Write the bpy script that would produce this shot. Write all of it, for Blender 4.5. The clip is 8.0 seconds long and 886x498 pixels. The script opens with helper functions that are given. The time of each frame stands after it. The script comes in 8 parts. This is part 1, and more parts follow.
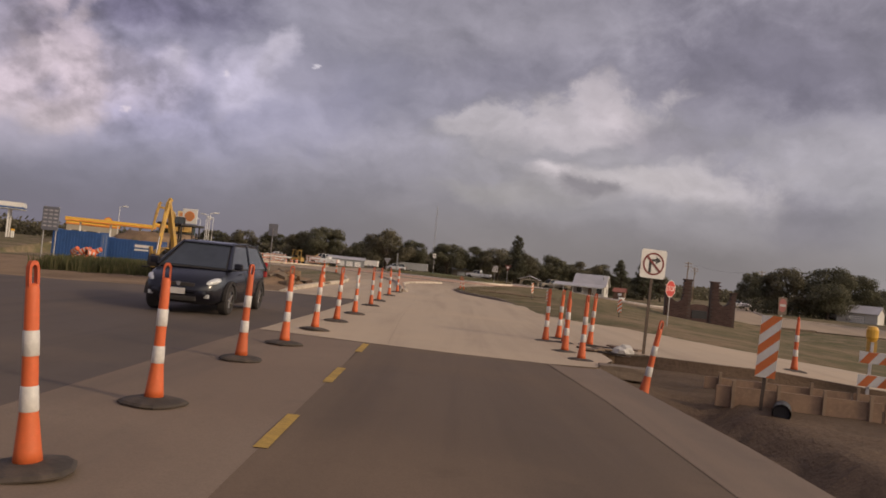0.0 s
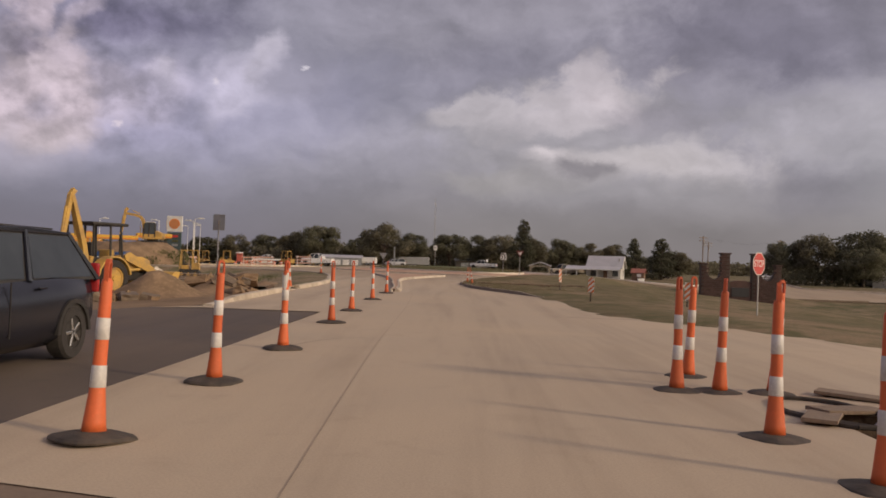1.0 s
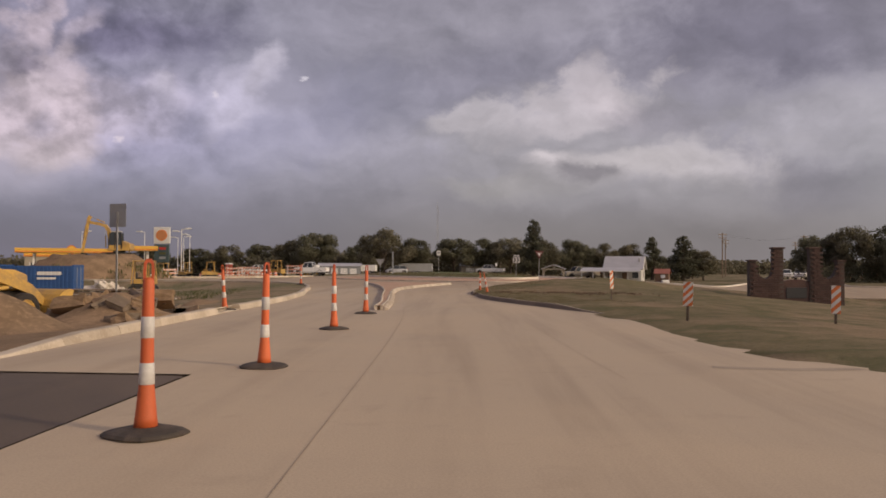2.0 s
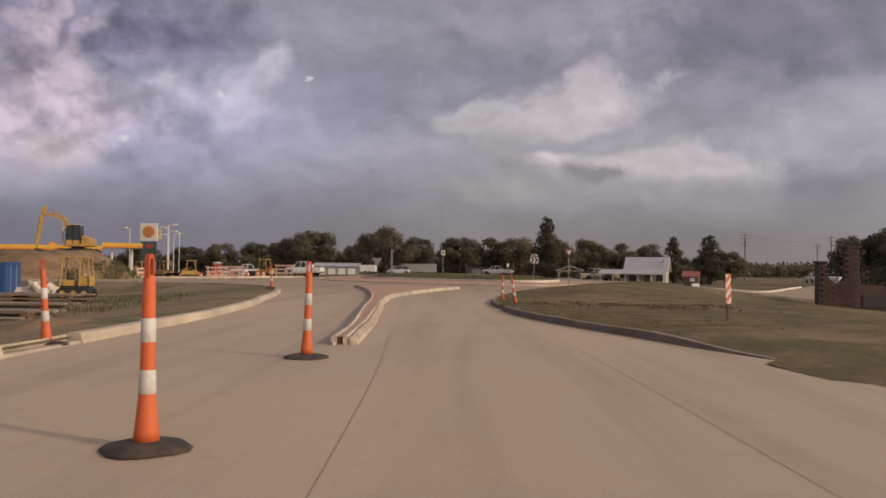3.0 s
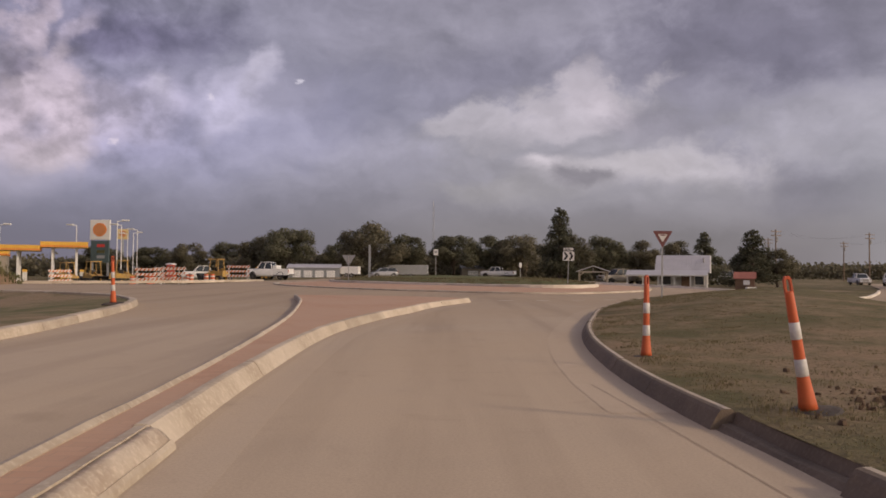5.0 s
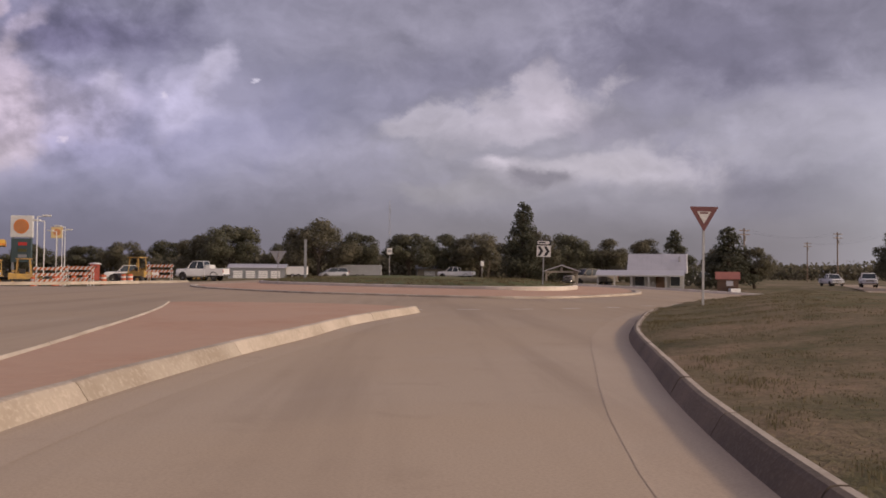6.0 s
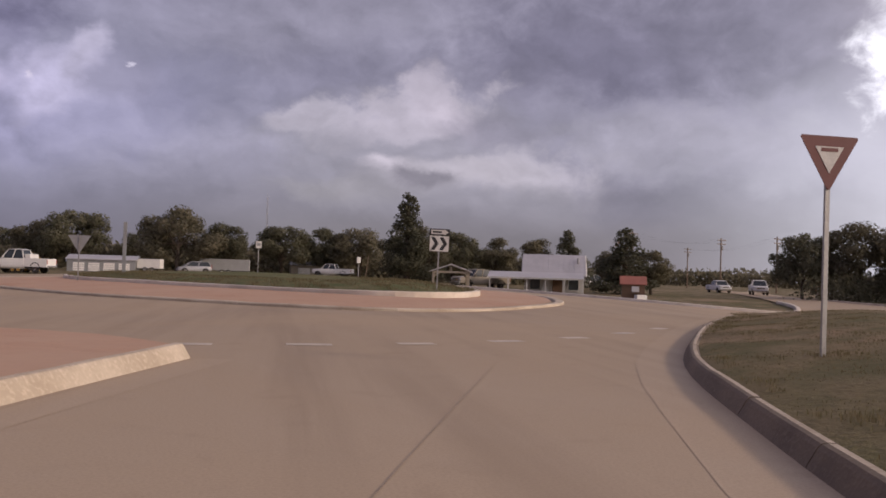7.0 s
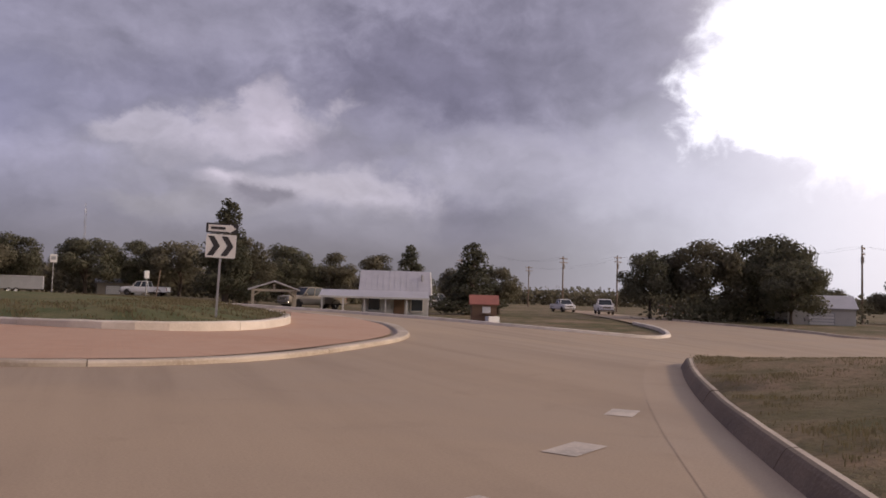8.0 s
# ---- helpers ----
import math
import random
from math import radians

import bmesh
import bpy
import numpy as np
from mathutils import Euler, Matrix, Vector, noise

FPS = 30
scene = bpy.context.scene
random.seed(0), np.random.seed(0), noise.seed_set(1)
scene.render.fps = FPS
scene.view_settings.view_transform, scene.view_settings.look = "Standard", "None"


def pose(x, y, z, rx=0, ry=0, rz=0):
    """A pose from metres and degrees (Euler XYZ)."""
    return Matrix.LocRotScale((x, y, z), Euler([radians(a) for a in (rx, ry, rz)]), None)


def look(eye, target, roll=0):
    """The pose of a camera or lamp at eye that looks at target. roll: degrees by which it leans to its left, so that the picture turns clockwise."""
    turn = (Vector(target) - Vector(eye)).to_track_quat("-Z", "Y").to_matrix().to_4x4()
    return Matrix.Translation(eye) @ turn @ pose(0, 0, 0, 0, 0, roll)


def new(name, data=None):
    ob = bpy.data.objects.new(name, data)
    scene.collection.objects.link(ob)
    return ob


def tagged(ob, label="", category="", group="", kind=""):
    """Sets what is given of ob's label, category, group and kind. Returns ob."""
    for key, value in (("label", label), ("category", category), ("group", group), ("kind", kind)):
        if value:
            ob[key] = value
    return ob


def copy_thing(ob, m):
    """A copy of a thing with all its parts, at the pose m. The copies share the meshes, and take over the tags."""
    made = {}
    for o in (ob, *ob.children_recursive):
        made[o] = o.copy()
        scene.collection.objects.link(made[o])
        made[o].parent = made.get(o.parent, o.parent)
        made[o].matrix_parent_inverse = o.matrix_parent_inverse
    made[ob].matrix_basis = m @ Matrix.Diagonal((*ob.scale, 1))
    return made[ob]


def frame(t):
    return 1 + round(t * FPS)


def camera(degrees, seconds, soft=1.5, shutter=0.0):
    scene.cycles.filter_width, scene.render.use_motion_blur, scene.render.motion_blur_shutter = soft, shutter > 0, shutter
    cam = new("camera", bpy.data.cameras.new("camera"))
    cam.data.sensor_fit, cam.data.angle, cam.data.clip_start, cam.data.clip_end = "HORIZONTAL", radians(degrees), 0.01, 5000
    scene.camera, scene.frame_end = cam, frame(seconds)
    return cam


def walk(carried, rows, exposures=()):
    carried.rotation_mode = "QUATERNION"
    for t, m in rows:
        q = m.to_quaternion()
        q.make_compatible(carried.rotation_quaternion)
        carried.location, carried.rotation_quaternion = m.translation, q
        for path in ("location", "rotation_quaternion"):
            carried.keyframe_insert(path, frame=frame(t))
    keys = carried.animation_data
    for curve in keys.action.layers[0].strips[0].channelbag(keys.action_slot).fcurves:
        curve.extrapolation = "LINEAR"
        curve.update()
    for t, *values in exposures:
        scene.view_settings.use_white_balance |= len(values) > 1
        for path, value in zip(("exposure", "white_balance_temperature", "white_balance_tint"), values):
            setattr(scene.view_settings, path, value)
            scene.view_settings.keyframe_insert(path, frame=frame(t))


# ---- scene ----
cam = camera(58.0, 8.0, soft=1.7)
PATH = [
    (0, (2.174, -7.796, 1.4), (2.169, -5.797, 1.449), 5.7),
    (0.5, (2.112, -2.833, 1.341), (2.103, -0.834, 1.39), 4.8),
    (1, (2.187, 2.046, 1.267), (2.18, 4.046, 1.298), 1.8),
    (1.5, (2.166, 7.137, 1.18), (2.153, 9.137, 1.225), 0.1),
    (3, (1.83, 22.137, 1.142), (1.805, 24.137, 1.191), 0.6),
    (3.5, (1.683, 27.354, 1.089), (1.651, 29.353, 1.147), 0.5),
    (4, (1.541, 32.024, 1.026), (1.504, 34.023, 1.084), 0.9),
    (4.5, (1.319, 36.483, 1.049), (1.294, 38.482, 1.104), 0.7),
    (6, (1.845, 48.92, 0.896), (1.948, 50.916, 0.955), 0.4),
    (6.5, (2.32, 53.738, 0.893), (2.537, 55.725, 0.962), 0.9),
    (7, (3.112, 58.512, 0.911), (3.507, 60.472, 0.972), 1.7),
    (7.5, (4.449, 63.215, 0.875), (5.032, 65.127, 0.943), 1.6),
    (8, (5.955, 66.612, 0.944), (6.724, 68.454, 1.063), 1.7),
]
EXPOSURES = [(0.0, 0.0, 6500, 10), (4.5, 0.0, 6350, 11), (6.0, -0.02, 6130, 16), (8.0, 0.02, 6010, 17)]
walk(cam, [(t, look(eye, target, roll)) for t, eye, target, roll in PATH], EXPOSURES)

# ---- world, sun, exposure ----
SUN_AZ, SUN_EL = radians(117), radians(24)
sun_way = Vector((math.sin(SUN_AZ) * math.cos(SUN_EL), math.cos(SUN_AZ) * math.cos(SUN_EL), math.sin(SUN_EL)))
sun = new("sun", bpy.data.lights.new("sun", "SUN"))
sun.data.energy, sun.data.angle, sun.data.color = 1.75, radians(5.0), (1.0, 0.77, 0.53)
sun.matrix_world = look(sun_way * 50, (0, 0, 0))


class Nodes:
    """Short hand for wiring a node tree."""

    def __init__(self, tree):
        self.tree = tree
        tree.nodes.clear()

    def add(self, kind):
        return self.tree.nodes.new(kind)

    def put(self, socket, value):
        if isinstance(value, bpy.types.NodeSocket):
            self.tree.links.new(value, socket)
        else:
            socket.default_value = value

    def math(self, op, a, b=0.0, c=0.0):
        n = self.add("ShaderNodeMath")
        n.operation = op
        for s, v in zip(n.inputs, (a, b, c)):
            self.put(s, v)
        return n.outputs[0]

    def ramp(self, x, lo, hi, a=0.0, b=1.0):
        n = self.add("ShaderNodeMapRange")
        n.interpolation_type = "SMOOTHSTEP"
        for s, v in zip(n.inputs, (x, lo, hi, a, b)):
            self.put(s, v)
        return n.outputs[0]

    def mix(self, fac, a, b, kind="MIX"):
        n = self.add("ShaderNodeMix")
        n.data_type, n.blend_type = "RGBA", kind
        self.put(n.inputs[0], fac)
        self.put(n.inputs[6], a)
        self.put(n.inputs[7], b)
        return n.outputs[2]

    def vec(self, x, y, z=0.0):
        n = self.add("ShaderNodeCombineXYZ")
        for s, v in zip(n.inputs, (x, y, z)):
            self.put(s, v)
        return n.outputs[0]

    def noise(self, vec, scale, detail=4.0, rough=0.5, warp=0.0):
        n = self.add("ShaderNodeTexNoise")
        self.put(n.inputs["Vector"], vec)
        n.inputs["Scale"].default_value, n.inputs["Detail"].default_value = scale, detail
        n.inputs["Roughness"].default_value, n.inputs["Distortion"].default_value = rough, warp
        return n.outputs["Fac"]


def rgb(r, g, b):
    return (r, g, b, 1.0)


def storm_sky():
    w = bpy.data.worlds.new("storm_sky")
    scene.world = w
    w.use_nodes = True
    N = Nodes(w.node_tree)
    way = N.add("ShaderNodeTexCoord").outputs["Generated"]
    sep = N.add("ShaderNodeSeparateXYZ")
    N.put(sep.inputs[0], way)
    x, y, z = sep.outputs
    az = N.math("ARCTAN2", x, y)
    el = N.math("ARCSINE", z)
    # cloud coordinates with billowing edges
    curl = N.add("ShaderNodeTexNoise")
    N.put(curl.inputs["Vector"], N.vec(N.math("MULTIPLY", az, 8.0), N.math("MULTIPLY", el, 11.0), 4.4))
    curl.inputs["Scale"].default_value, curl.inputs["Detail"].default_value, curl.inputs["Roughness"].default_value = 1.0, 7.0, 0.60
    cs = N.add("ShaderNodeSeparateColor")
    N.put(cs.inputs[0], curl.outputs["Color"])
    wa = N.math("ADD", az, N.math("MULTIPLY", N.math("SUBTRACT", cs.outputs[0], 0.5), 0.100))
    we = N.math("ADD", el, N.math("MULTIPLY", N.math("SUBTRACT", cs.outputs[1], 0.5), 0.070))
    wide = N.noise(N.vec(N.math("MULTIPLY", wa, 2.6), N.math("MULTIPLY", we, 8.0), 3.1), 1.0, 4, 0.5, 0.2)

    def heap_noise(du, dv):
        u = N.math("ADD", N.math("MULTIPLY", wa, 10.0), du)
        v = N.math("ADD", N.math("MULTIPLY", we, 15.0), dv)
        return N.noise(N.vec(u, v, 2.6), 1.0, 6, 0.52, 0.1)

    pile = heap_noise(0.0, 0.0)
    relief = N.math("SUBTRACT", pile, heap_noise(0.14, 0.24))
    knob = N.noise(N.vec(N.math("MULTIPLY", az, 21.0), N.math("MULTIPLY", el, 25.0), 8.3), 1.0, 6, 0.58, 0.3)
    ragged = N.math("ADD", N.math("MULTIPLY", N.math("SUBTRACT", pile, 0.5), 1.5), N.math("MULTIPLY", N.math("SUBTRACT", knob, 0.5), 2.2))
    # grey deck: darkest in the rain band above the horizon, bluer away from the sun
    deck = N.ramp(el, 0.035, 0.175, 0.0, 1.0)
    low = N.mix(N.ramp(az, -0.45, 0.10), rgb(0.172, 0.156, 0.205), rgb(0.215, 0.192, 0.200))
    high = N.mix(N.ramp(az, -0.45, 0.10), rgb(0.285, 0.266, 0.338), rgb(0.318, 0.292, 0.342))
    base = N.mix(deck, low, high)
    shade = N.ramp(wide, 0.30, 0.70, 0.86, 1.12)
    base = N.mix(1.0, base, N.vec(shade, shade, shade), "MULTIPLY")

    def puff(under, u0, v0, wu, up, down, tone, much, soft, lean, rough=1.0):
        """A cloud: steep above, trailing off below, its flanks lit from one side."""
        du = N.math("SUBTRACT", wa, u0)
        dv = N.math("SUBTRACT", N.math("SUBTRACT", we, v0), N.math("MULTIPLY", du, lean))
        du = N.math("DIVIDE", du, wu)
        a = N.math("DIVIDE", N.math("MAXIMUM", dv, 0.0), up)
        b = N.math("DIVIDE", N.math("MINIMUM", dv, 0.0), down)
        r2 = N.math("ADD", N.math("MULTIPLY", du, du), N.math("ADD", N.math("MULTIPLY", a, a), N.math("MULTIPLY", b, b)))
        k = N.ramp(N.math("ADD", N.math("SQRT", r2), N.math("MULTIPLY", ragged, rough * (0.35 + 0.6 * much - 0.5 * soft))), 1.0 + soft * 0.7, 1.0 - soft, 0.0, much)
        return N.mix(k, under, tone)

    # soft dark folds, then the lilac bank and the towering heaps
    base = puff(base, -0.131, 0.221, 0.140, 0.035, 0.050, rgb(0.195, 0.184, 0.238), 0.70, 0.95, -0.10)
    base = puff(base, -0.377, 0.266, 0.124, 0.027, 0.030, rgb(0.156, 0.138, 0.202), 0.85, 0.80, 0.10)
    base = puff(base, 0.395, 0.266, 0.196, 0.085, 0.050, rgb(0.176, 0.158, 0.205), 0.85, 0.65, 0.02)
    base = puff(base, 0.052, 0.246, 0.120, 0.035, 0.032, rgb(0.209, 0.191, 0.246), 0.60, 0.95, 0.15)
    base = puff(base, 0.283, 0.235, 0.071, 0.032, 0.028, rgb(0.246, 0.223, 0.270), 0.60, 0.95, 0.00)
    base = puff(base, -0.327, 0.147, 0.212, 0.078, 0.050, rgb(0.372, 0.345, 0.462), 0.85, 0.75, 0.12)
    base = puff(base, -0.261, 0.203, 0.056, 0.044, 0.044, rgb(0.530, 0.485, 0.600), 0.92, 0.45, 0.25)
    base = puff(base, -0.352, 0.191, 0.046, 0.037, 0.050, rgb(0.505, 0.455, 0.560), 0.90, 0.50, 0.10, 0.5)
    base = puff(base, -0.313, 0.171, 0.029, 0.021, 0.035, rgb(0.254, 0.235, 0.314), 0.60, 0.80, 0.10)
    base = puff(base, -0.229, 0.247, 0.024, 0.016, 0.032, rgb(0.565, 0.515, 0.604), 0.90, 0.59, 0.35)
    base = puff(base, -0.194, 0.220, 0.041, 0.032, 0.035, rgb(0.332, 0.305, 0.381), 0.70, 0.80, 0.00)
    base = puff(base, -0.410, 0.186, 0.040, 0.035, 0.046, rgb(0.520, 0.462, 0.545), 0.88, 0.50, 0.00, 0.5)
    base = puff(base, -0.489, 0.173, 0.073, 0.085, 0.078, rgb(0.455, 0.392, 0.440), 0.85, 0.70, 0.00, 0.5)
    base = puff(base, -0.466, 0.216, 0.034, 0.030, 0.034, rgb(0.560, 0.472, 0.505), 0.80, 0.50, 0.10, 1.6)
    base = puff(base, -0.452, 0.170, 0.028, 0.050, 0.050, rgb(0.640, 0.540, 0.570), 0.90, 0.60, 0.00, 0.9)
    base = puff(base, -0.489, 0.193, 0.019, 0.017, 0.024, rgb(0.620, 0.525, 0.552), 0.85, 0.50, 0.20, 1.6)
    base = puff(base, -0.514, 0.148, 0.025, 0.042, 0.035, rgb(0.600, 0.505, 0.535), 0.85, 0.50, 0.00, 1.6)
    base = puff(base, -0.475, 0.135, 0.023, 0.017, 0.024, rgb(0.631, 0.527, 0.552), 0.80, 0.66, 0.00)
    base = puff(base, -0.486, 0.275, 0.028, 0.031, 0.027, rgb(0.580, 0.490, 0.530), 0.90, 0.45, 0.40, 1.6)
    base = puff(base, -0.461, 0.248, 0.017, 0.010, 0.016, rgb(0.578, 0.491, 0.527), 0.80, 0.66, 0.30)
    base = puff(base, -0.438, 0.272, 0.029, 0.011, 0.013, rgb(0.527, 0.456, 0.515), 0.70, 0.66, 0.40)
    base = puff(base, -0.500, 0.224, 0.013, 0.010, 0.012, rgb(0.26, 0.22, 0.27), 0.70, 0.70, 0.00, 1.5)
    base = puff(base, -0.511, 0.310, 0.049, 0.021, 0.025, rgb(0.090, 0.078, 0.120), 0.80, 0.80, 0.00)
    base = puff(base, -0.185, 0.235, 0.0035, 0.003, 0.003, rgb(0.76, 0.70, 0.76), 0.75, 0.90, 0.00)
    base = puff(base, -0.285, 0.209, 0.0035, 0.004, 0.004, rgb(0.68, 0.61, 0.67), 0.65, 0.90, 0.00)
    base = puff(base, -0.397, 0.145, 0.0035, 0.0035, 0.004, rgb(0.66, 0.58, 0.62), 0.75, 0.90, 0.00)
    base = puff(base, -0.346, 0.214, 0.018, 0.010, 0.020, rgb(0.565, 0.515, 0.591), 0.70, 0.80, 0.00)
    # the bright arch and shelf
    base = puff(base, 0.149, 0.154, 0.186, 0.062, 0.067, rgb(0.323, 0.296, 0.319), 0.90, 0.59, 0.05)
    base = puff(base, 0.142, 0.189, 0.100, 0.036, 0.028, rgb(0.510, 0.456, 0.482), 0.85, 0.46, 0.28, 1.7)
    base = puff(base, 0.184, 0.224, 0.037, 0.033, 0.032, rgb(0.530, 0.470, 0.500), 0.85, 0.55, 0.10, 1.7)
    base = puff(base, 0.211, 0.196, 0.030, 0.020, 0.016, rgb(0.578, 0.509, 0.539), 0.80, 0.66, -0.55)
    base = puff(base, 0.038, 0.195, 0.056, 0.015, 0.021, rgb(0.490, 0.443, 0.470), 0.88, 0.46, 0.12, 1.6)
    base = puff(base, 0.066, 0.164, 0.063, 0.016, 0.018, rgb(0.270, 0.250, 0.270), 0.60, 0.95, 0.10)
    base = puff(base, 0.257, 0.178, 0.059, 0.020, 0.018, rgb(0.296, 0.266, 0.305), 0.70, 0.80, 0.00)
    base = puff(base, 0.441, 0.176, 0.114, 0.034, 0.042, rgb(0.361, 0.332, 0.371), 0.85, 0.52, 0.05)
    base = puff(base, 0.302, 0.131, 0.096, 0.031, 0.035, rgb(0.560, 0.505, 0.525), 0.85, 0.70, 0.00, 2.2)
    base = puff(base, 0.197, 0.132, 0.088, 0.018, 0.030, rgb(0.527, 0.474, 0.485), 0.85, 0.66, 0.05)
    base = puff(base, 0.129, 0.138, 0.031, 0.010, 0.011, rgb(0.658, 0.584, 0.604), 0.80, 0.80, 0.00)
    base = puff(base, 0.167, 0.122, 0.034, 0.013, 0.016, rgb(0.231, 0.205, 0.223), 0.90, 0.66, -0.10)
    base = puff(base, 0.257, 0.089, 0.157, 0.021, 0.025, rgb(0.305, 0.279, 0.296), 0.70, 0.95, 0.00)
    base = puff(base, 0.059, 0.100, 0.077, 0.011, 0.016, rgb(0.352, 0.319, 0.319), 0.70, 0.80, 0.00)
    base = puff(base, 0.441, 0.094, 0.063, 0.035, 0.028, rgb(0.188, 0.171, 0.202), 0.60, 0.95, 0.00)
    # the deck's dark edge and the pale bank under it, towards the break
    base = puff(base, 0.640, 0.300, 0.300, 0.110, 0.075, rgb(0.215, 0.195, 0.235), 0.75, 0.60, -0.04, 0.8)
    base = puff(base, 0.560, 0.150, 0.200, 0.046, 0.040, rgb(0.420, 0.388, 0.425), 0.70, 0.60, -0.06)
    flank = N.math("ADD", N.math("ADD", 1.0, N.math("MULTIPLY", relief, 0.85)), N.math("MULTIPLY", N.math("SUBTRACT", knob, 0.5), N.ramp(az, -0.14, -0.42, 0.42, 1.15)))
    base = N.mix(N.ramp(el, 0.03, 0.12, 0.0, 1.0), base, N.mix(1.0, base, N.vec(flank, flank, flank), "MULTIPLY"))
    # small hollows and knobs all over the sunlit heap
    cut = N.noise(N.vec(N.math("MULTIPLY", az, 27.0), N.math("MULTIPLY", el, 31.0), 5.7), 1.0, 5, 0.50, 0.0)
    hollow = N.ramp(cut, 0.34, 0.62, 0.66, 1.08)
    base = N.mix(N.math("MULTIPLY", N.ramp(az, -0.20, -0.44), N.ramp(el, 0.08, 0.16)), base, N.mix(1.0, base, N.vec(N.math("MULTIPLY", hollow, 0.98), N.math("MULTIPLY", hollow, 0.95), hollow), "MULTIPLY"))
    glow = N.ramp(az, 0.40, 0.85)
    base = N.mix(N.math("MULTIPLY", glow, N.ramp(el, 0.35, 0.0, 0.1, 0.75)), base, rgb(0.78, 0.75, 0.76))
    # the break in the clouds round the sun's side, and the pale air under it
    base = puff(base, 1.080, 0.140, 0.400, 0.120, 0.160, rgb(0.80, 0.77, 0.79), 0.8, 0.80, 0.0, 0.5)
    base = puff(base, 1.130, 0.300, 0.420, 0.420, 0.185, rgb(1.7, 1.65, 1.62), 1.0, 0.22, 0.0, 0.22)
    base = puff(base, 0.800, 0.235, 0.100, 0.060, 0.055, rgb(1.6, 1.55, 1.52), 1.0, 0.40, 0.0, 0.8)
    # bright glow added round the sun, out of view behind the walk, as fill
    toward = N.math("ADD", N.math("ADD", N.math("MULTIPLY", x, sun_way.x), N.math("MULTIPLY", y, sun_way.y)), N.math("MULTIPLY", z, sun_way.z))
    base = N.mix(N.math("MULTIPLY", N.ramp(toward, 0.22, 0.90, 0.0, 0.9), N.ramp(el, 0.80, 0.25)), base, rgb(1.75, 1.52, 1.28))
    sky = N.add("ShaderNodeTexSky")
    sky.sky_type, sky.sun_disc, sky.sun_elevation, sky.sun_rotation = "NISHITA", False, SUN_EL, SUN_AZ
    both = N.add("ShaderNodeAddShader")
    for i, (c, s) in enumerate(((base, 1.0), (sky.outputs[0], 0.006))):
        bg = N.add("ShaderNodeBackground")
        N.put(bg.inputs[0], c)
        bg.inputs[1].default_value = s
        N.tree.links.new(bg.outputs[0], both.inputs[i])
    N.tree.links.new(both.outputs[0], N.add("ShaderNodeOutputWorld").inputs[0])


storm_sky()


# ---- materials ----
def mat(name, col, rough=0.75, metal=0.0, var=0.25, scale=1.5, fine=30.0, bump=0.15, tint=None, spec=0.4, stretch=(1, 1, 1), far=0.05):
    """Paint, stone, rubber and the like: a base colour that wanders at two scales, with fine relief."""
    m = bpy.data.materials.new(name)
    m.use_nodes = True
    N = Nodes(m.node_tree)
    p = N.add("ShaderNodeBsdfPrincipled")
    mp = N.add("ShaderNodeMapping")
    mp.inputs["Scale"].default_value = stretch
    N.put(mp.inputs[0], N.add("ShaderNodeTexCoord").outputs["Object"])
    v = mp.outputs[0]
    big, small = N.noise(v, scale, 5, 0.6, 0.3), N.noise(v, fine, 3, 0.6)
    dark = tint or tuple(c * (1 - var) for c in col)
    light = tuple(min(1, c * (1 + var * 0.7)) for c in col)
    c = N.mix(N.ramp(big, 0.3, 0.7), rgb(*dark), rgb(*col))
    c = N.mix(N.math("MULTIPLY", N.ramp(small, 0.45, 0.75), 0.55), c, rgb(*light))
    one = N.add("ShaderNodeObjectInfo").outputs["Random"]
    k = N.ramp(one, 0.0, 1.0, 1 - far, 1 + far)
    c = N.mix(1.0, c, N.vec(k, k, k), "MULTIPLY")
    N.put(p.inputs["Base Color"], c)
    N.put(p.inputs["Roughness"], N.ramp(big, 0.2, 0.8, min(1, rough * 0.9), min(1, rough * 1.1)))
    p.inputs["Metallic"].default_value = metal
    p.inputs["Specular IOR Level"].default_value = spec
    if bump:
        b = N.add("ShaderNodeBump")
        b.inputs["Strength"].default_value, b.inputs["Distance"].default_value = bump, 0.02
        N.put(b.inputs["Height"], small)
        N.put(p.inputs["Normal"], b.outputs[0])
    N.put(N.add("ShaderNodeOutputMaterial").inputs[0], p.outputs[0])
    return m


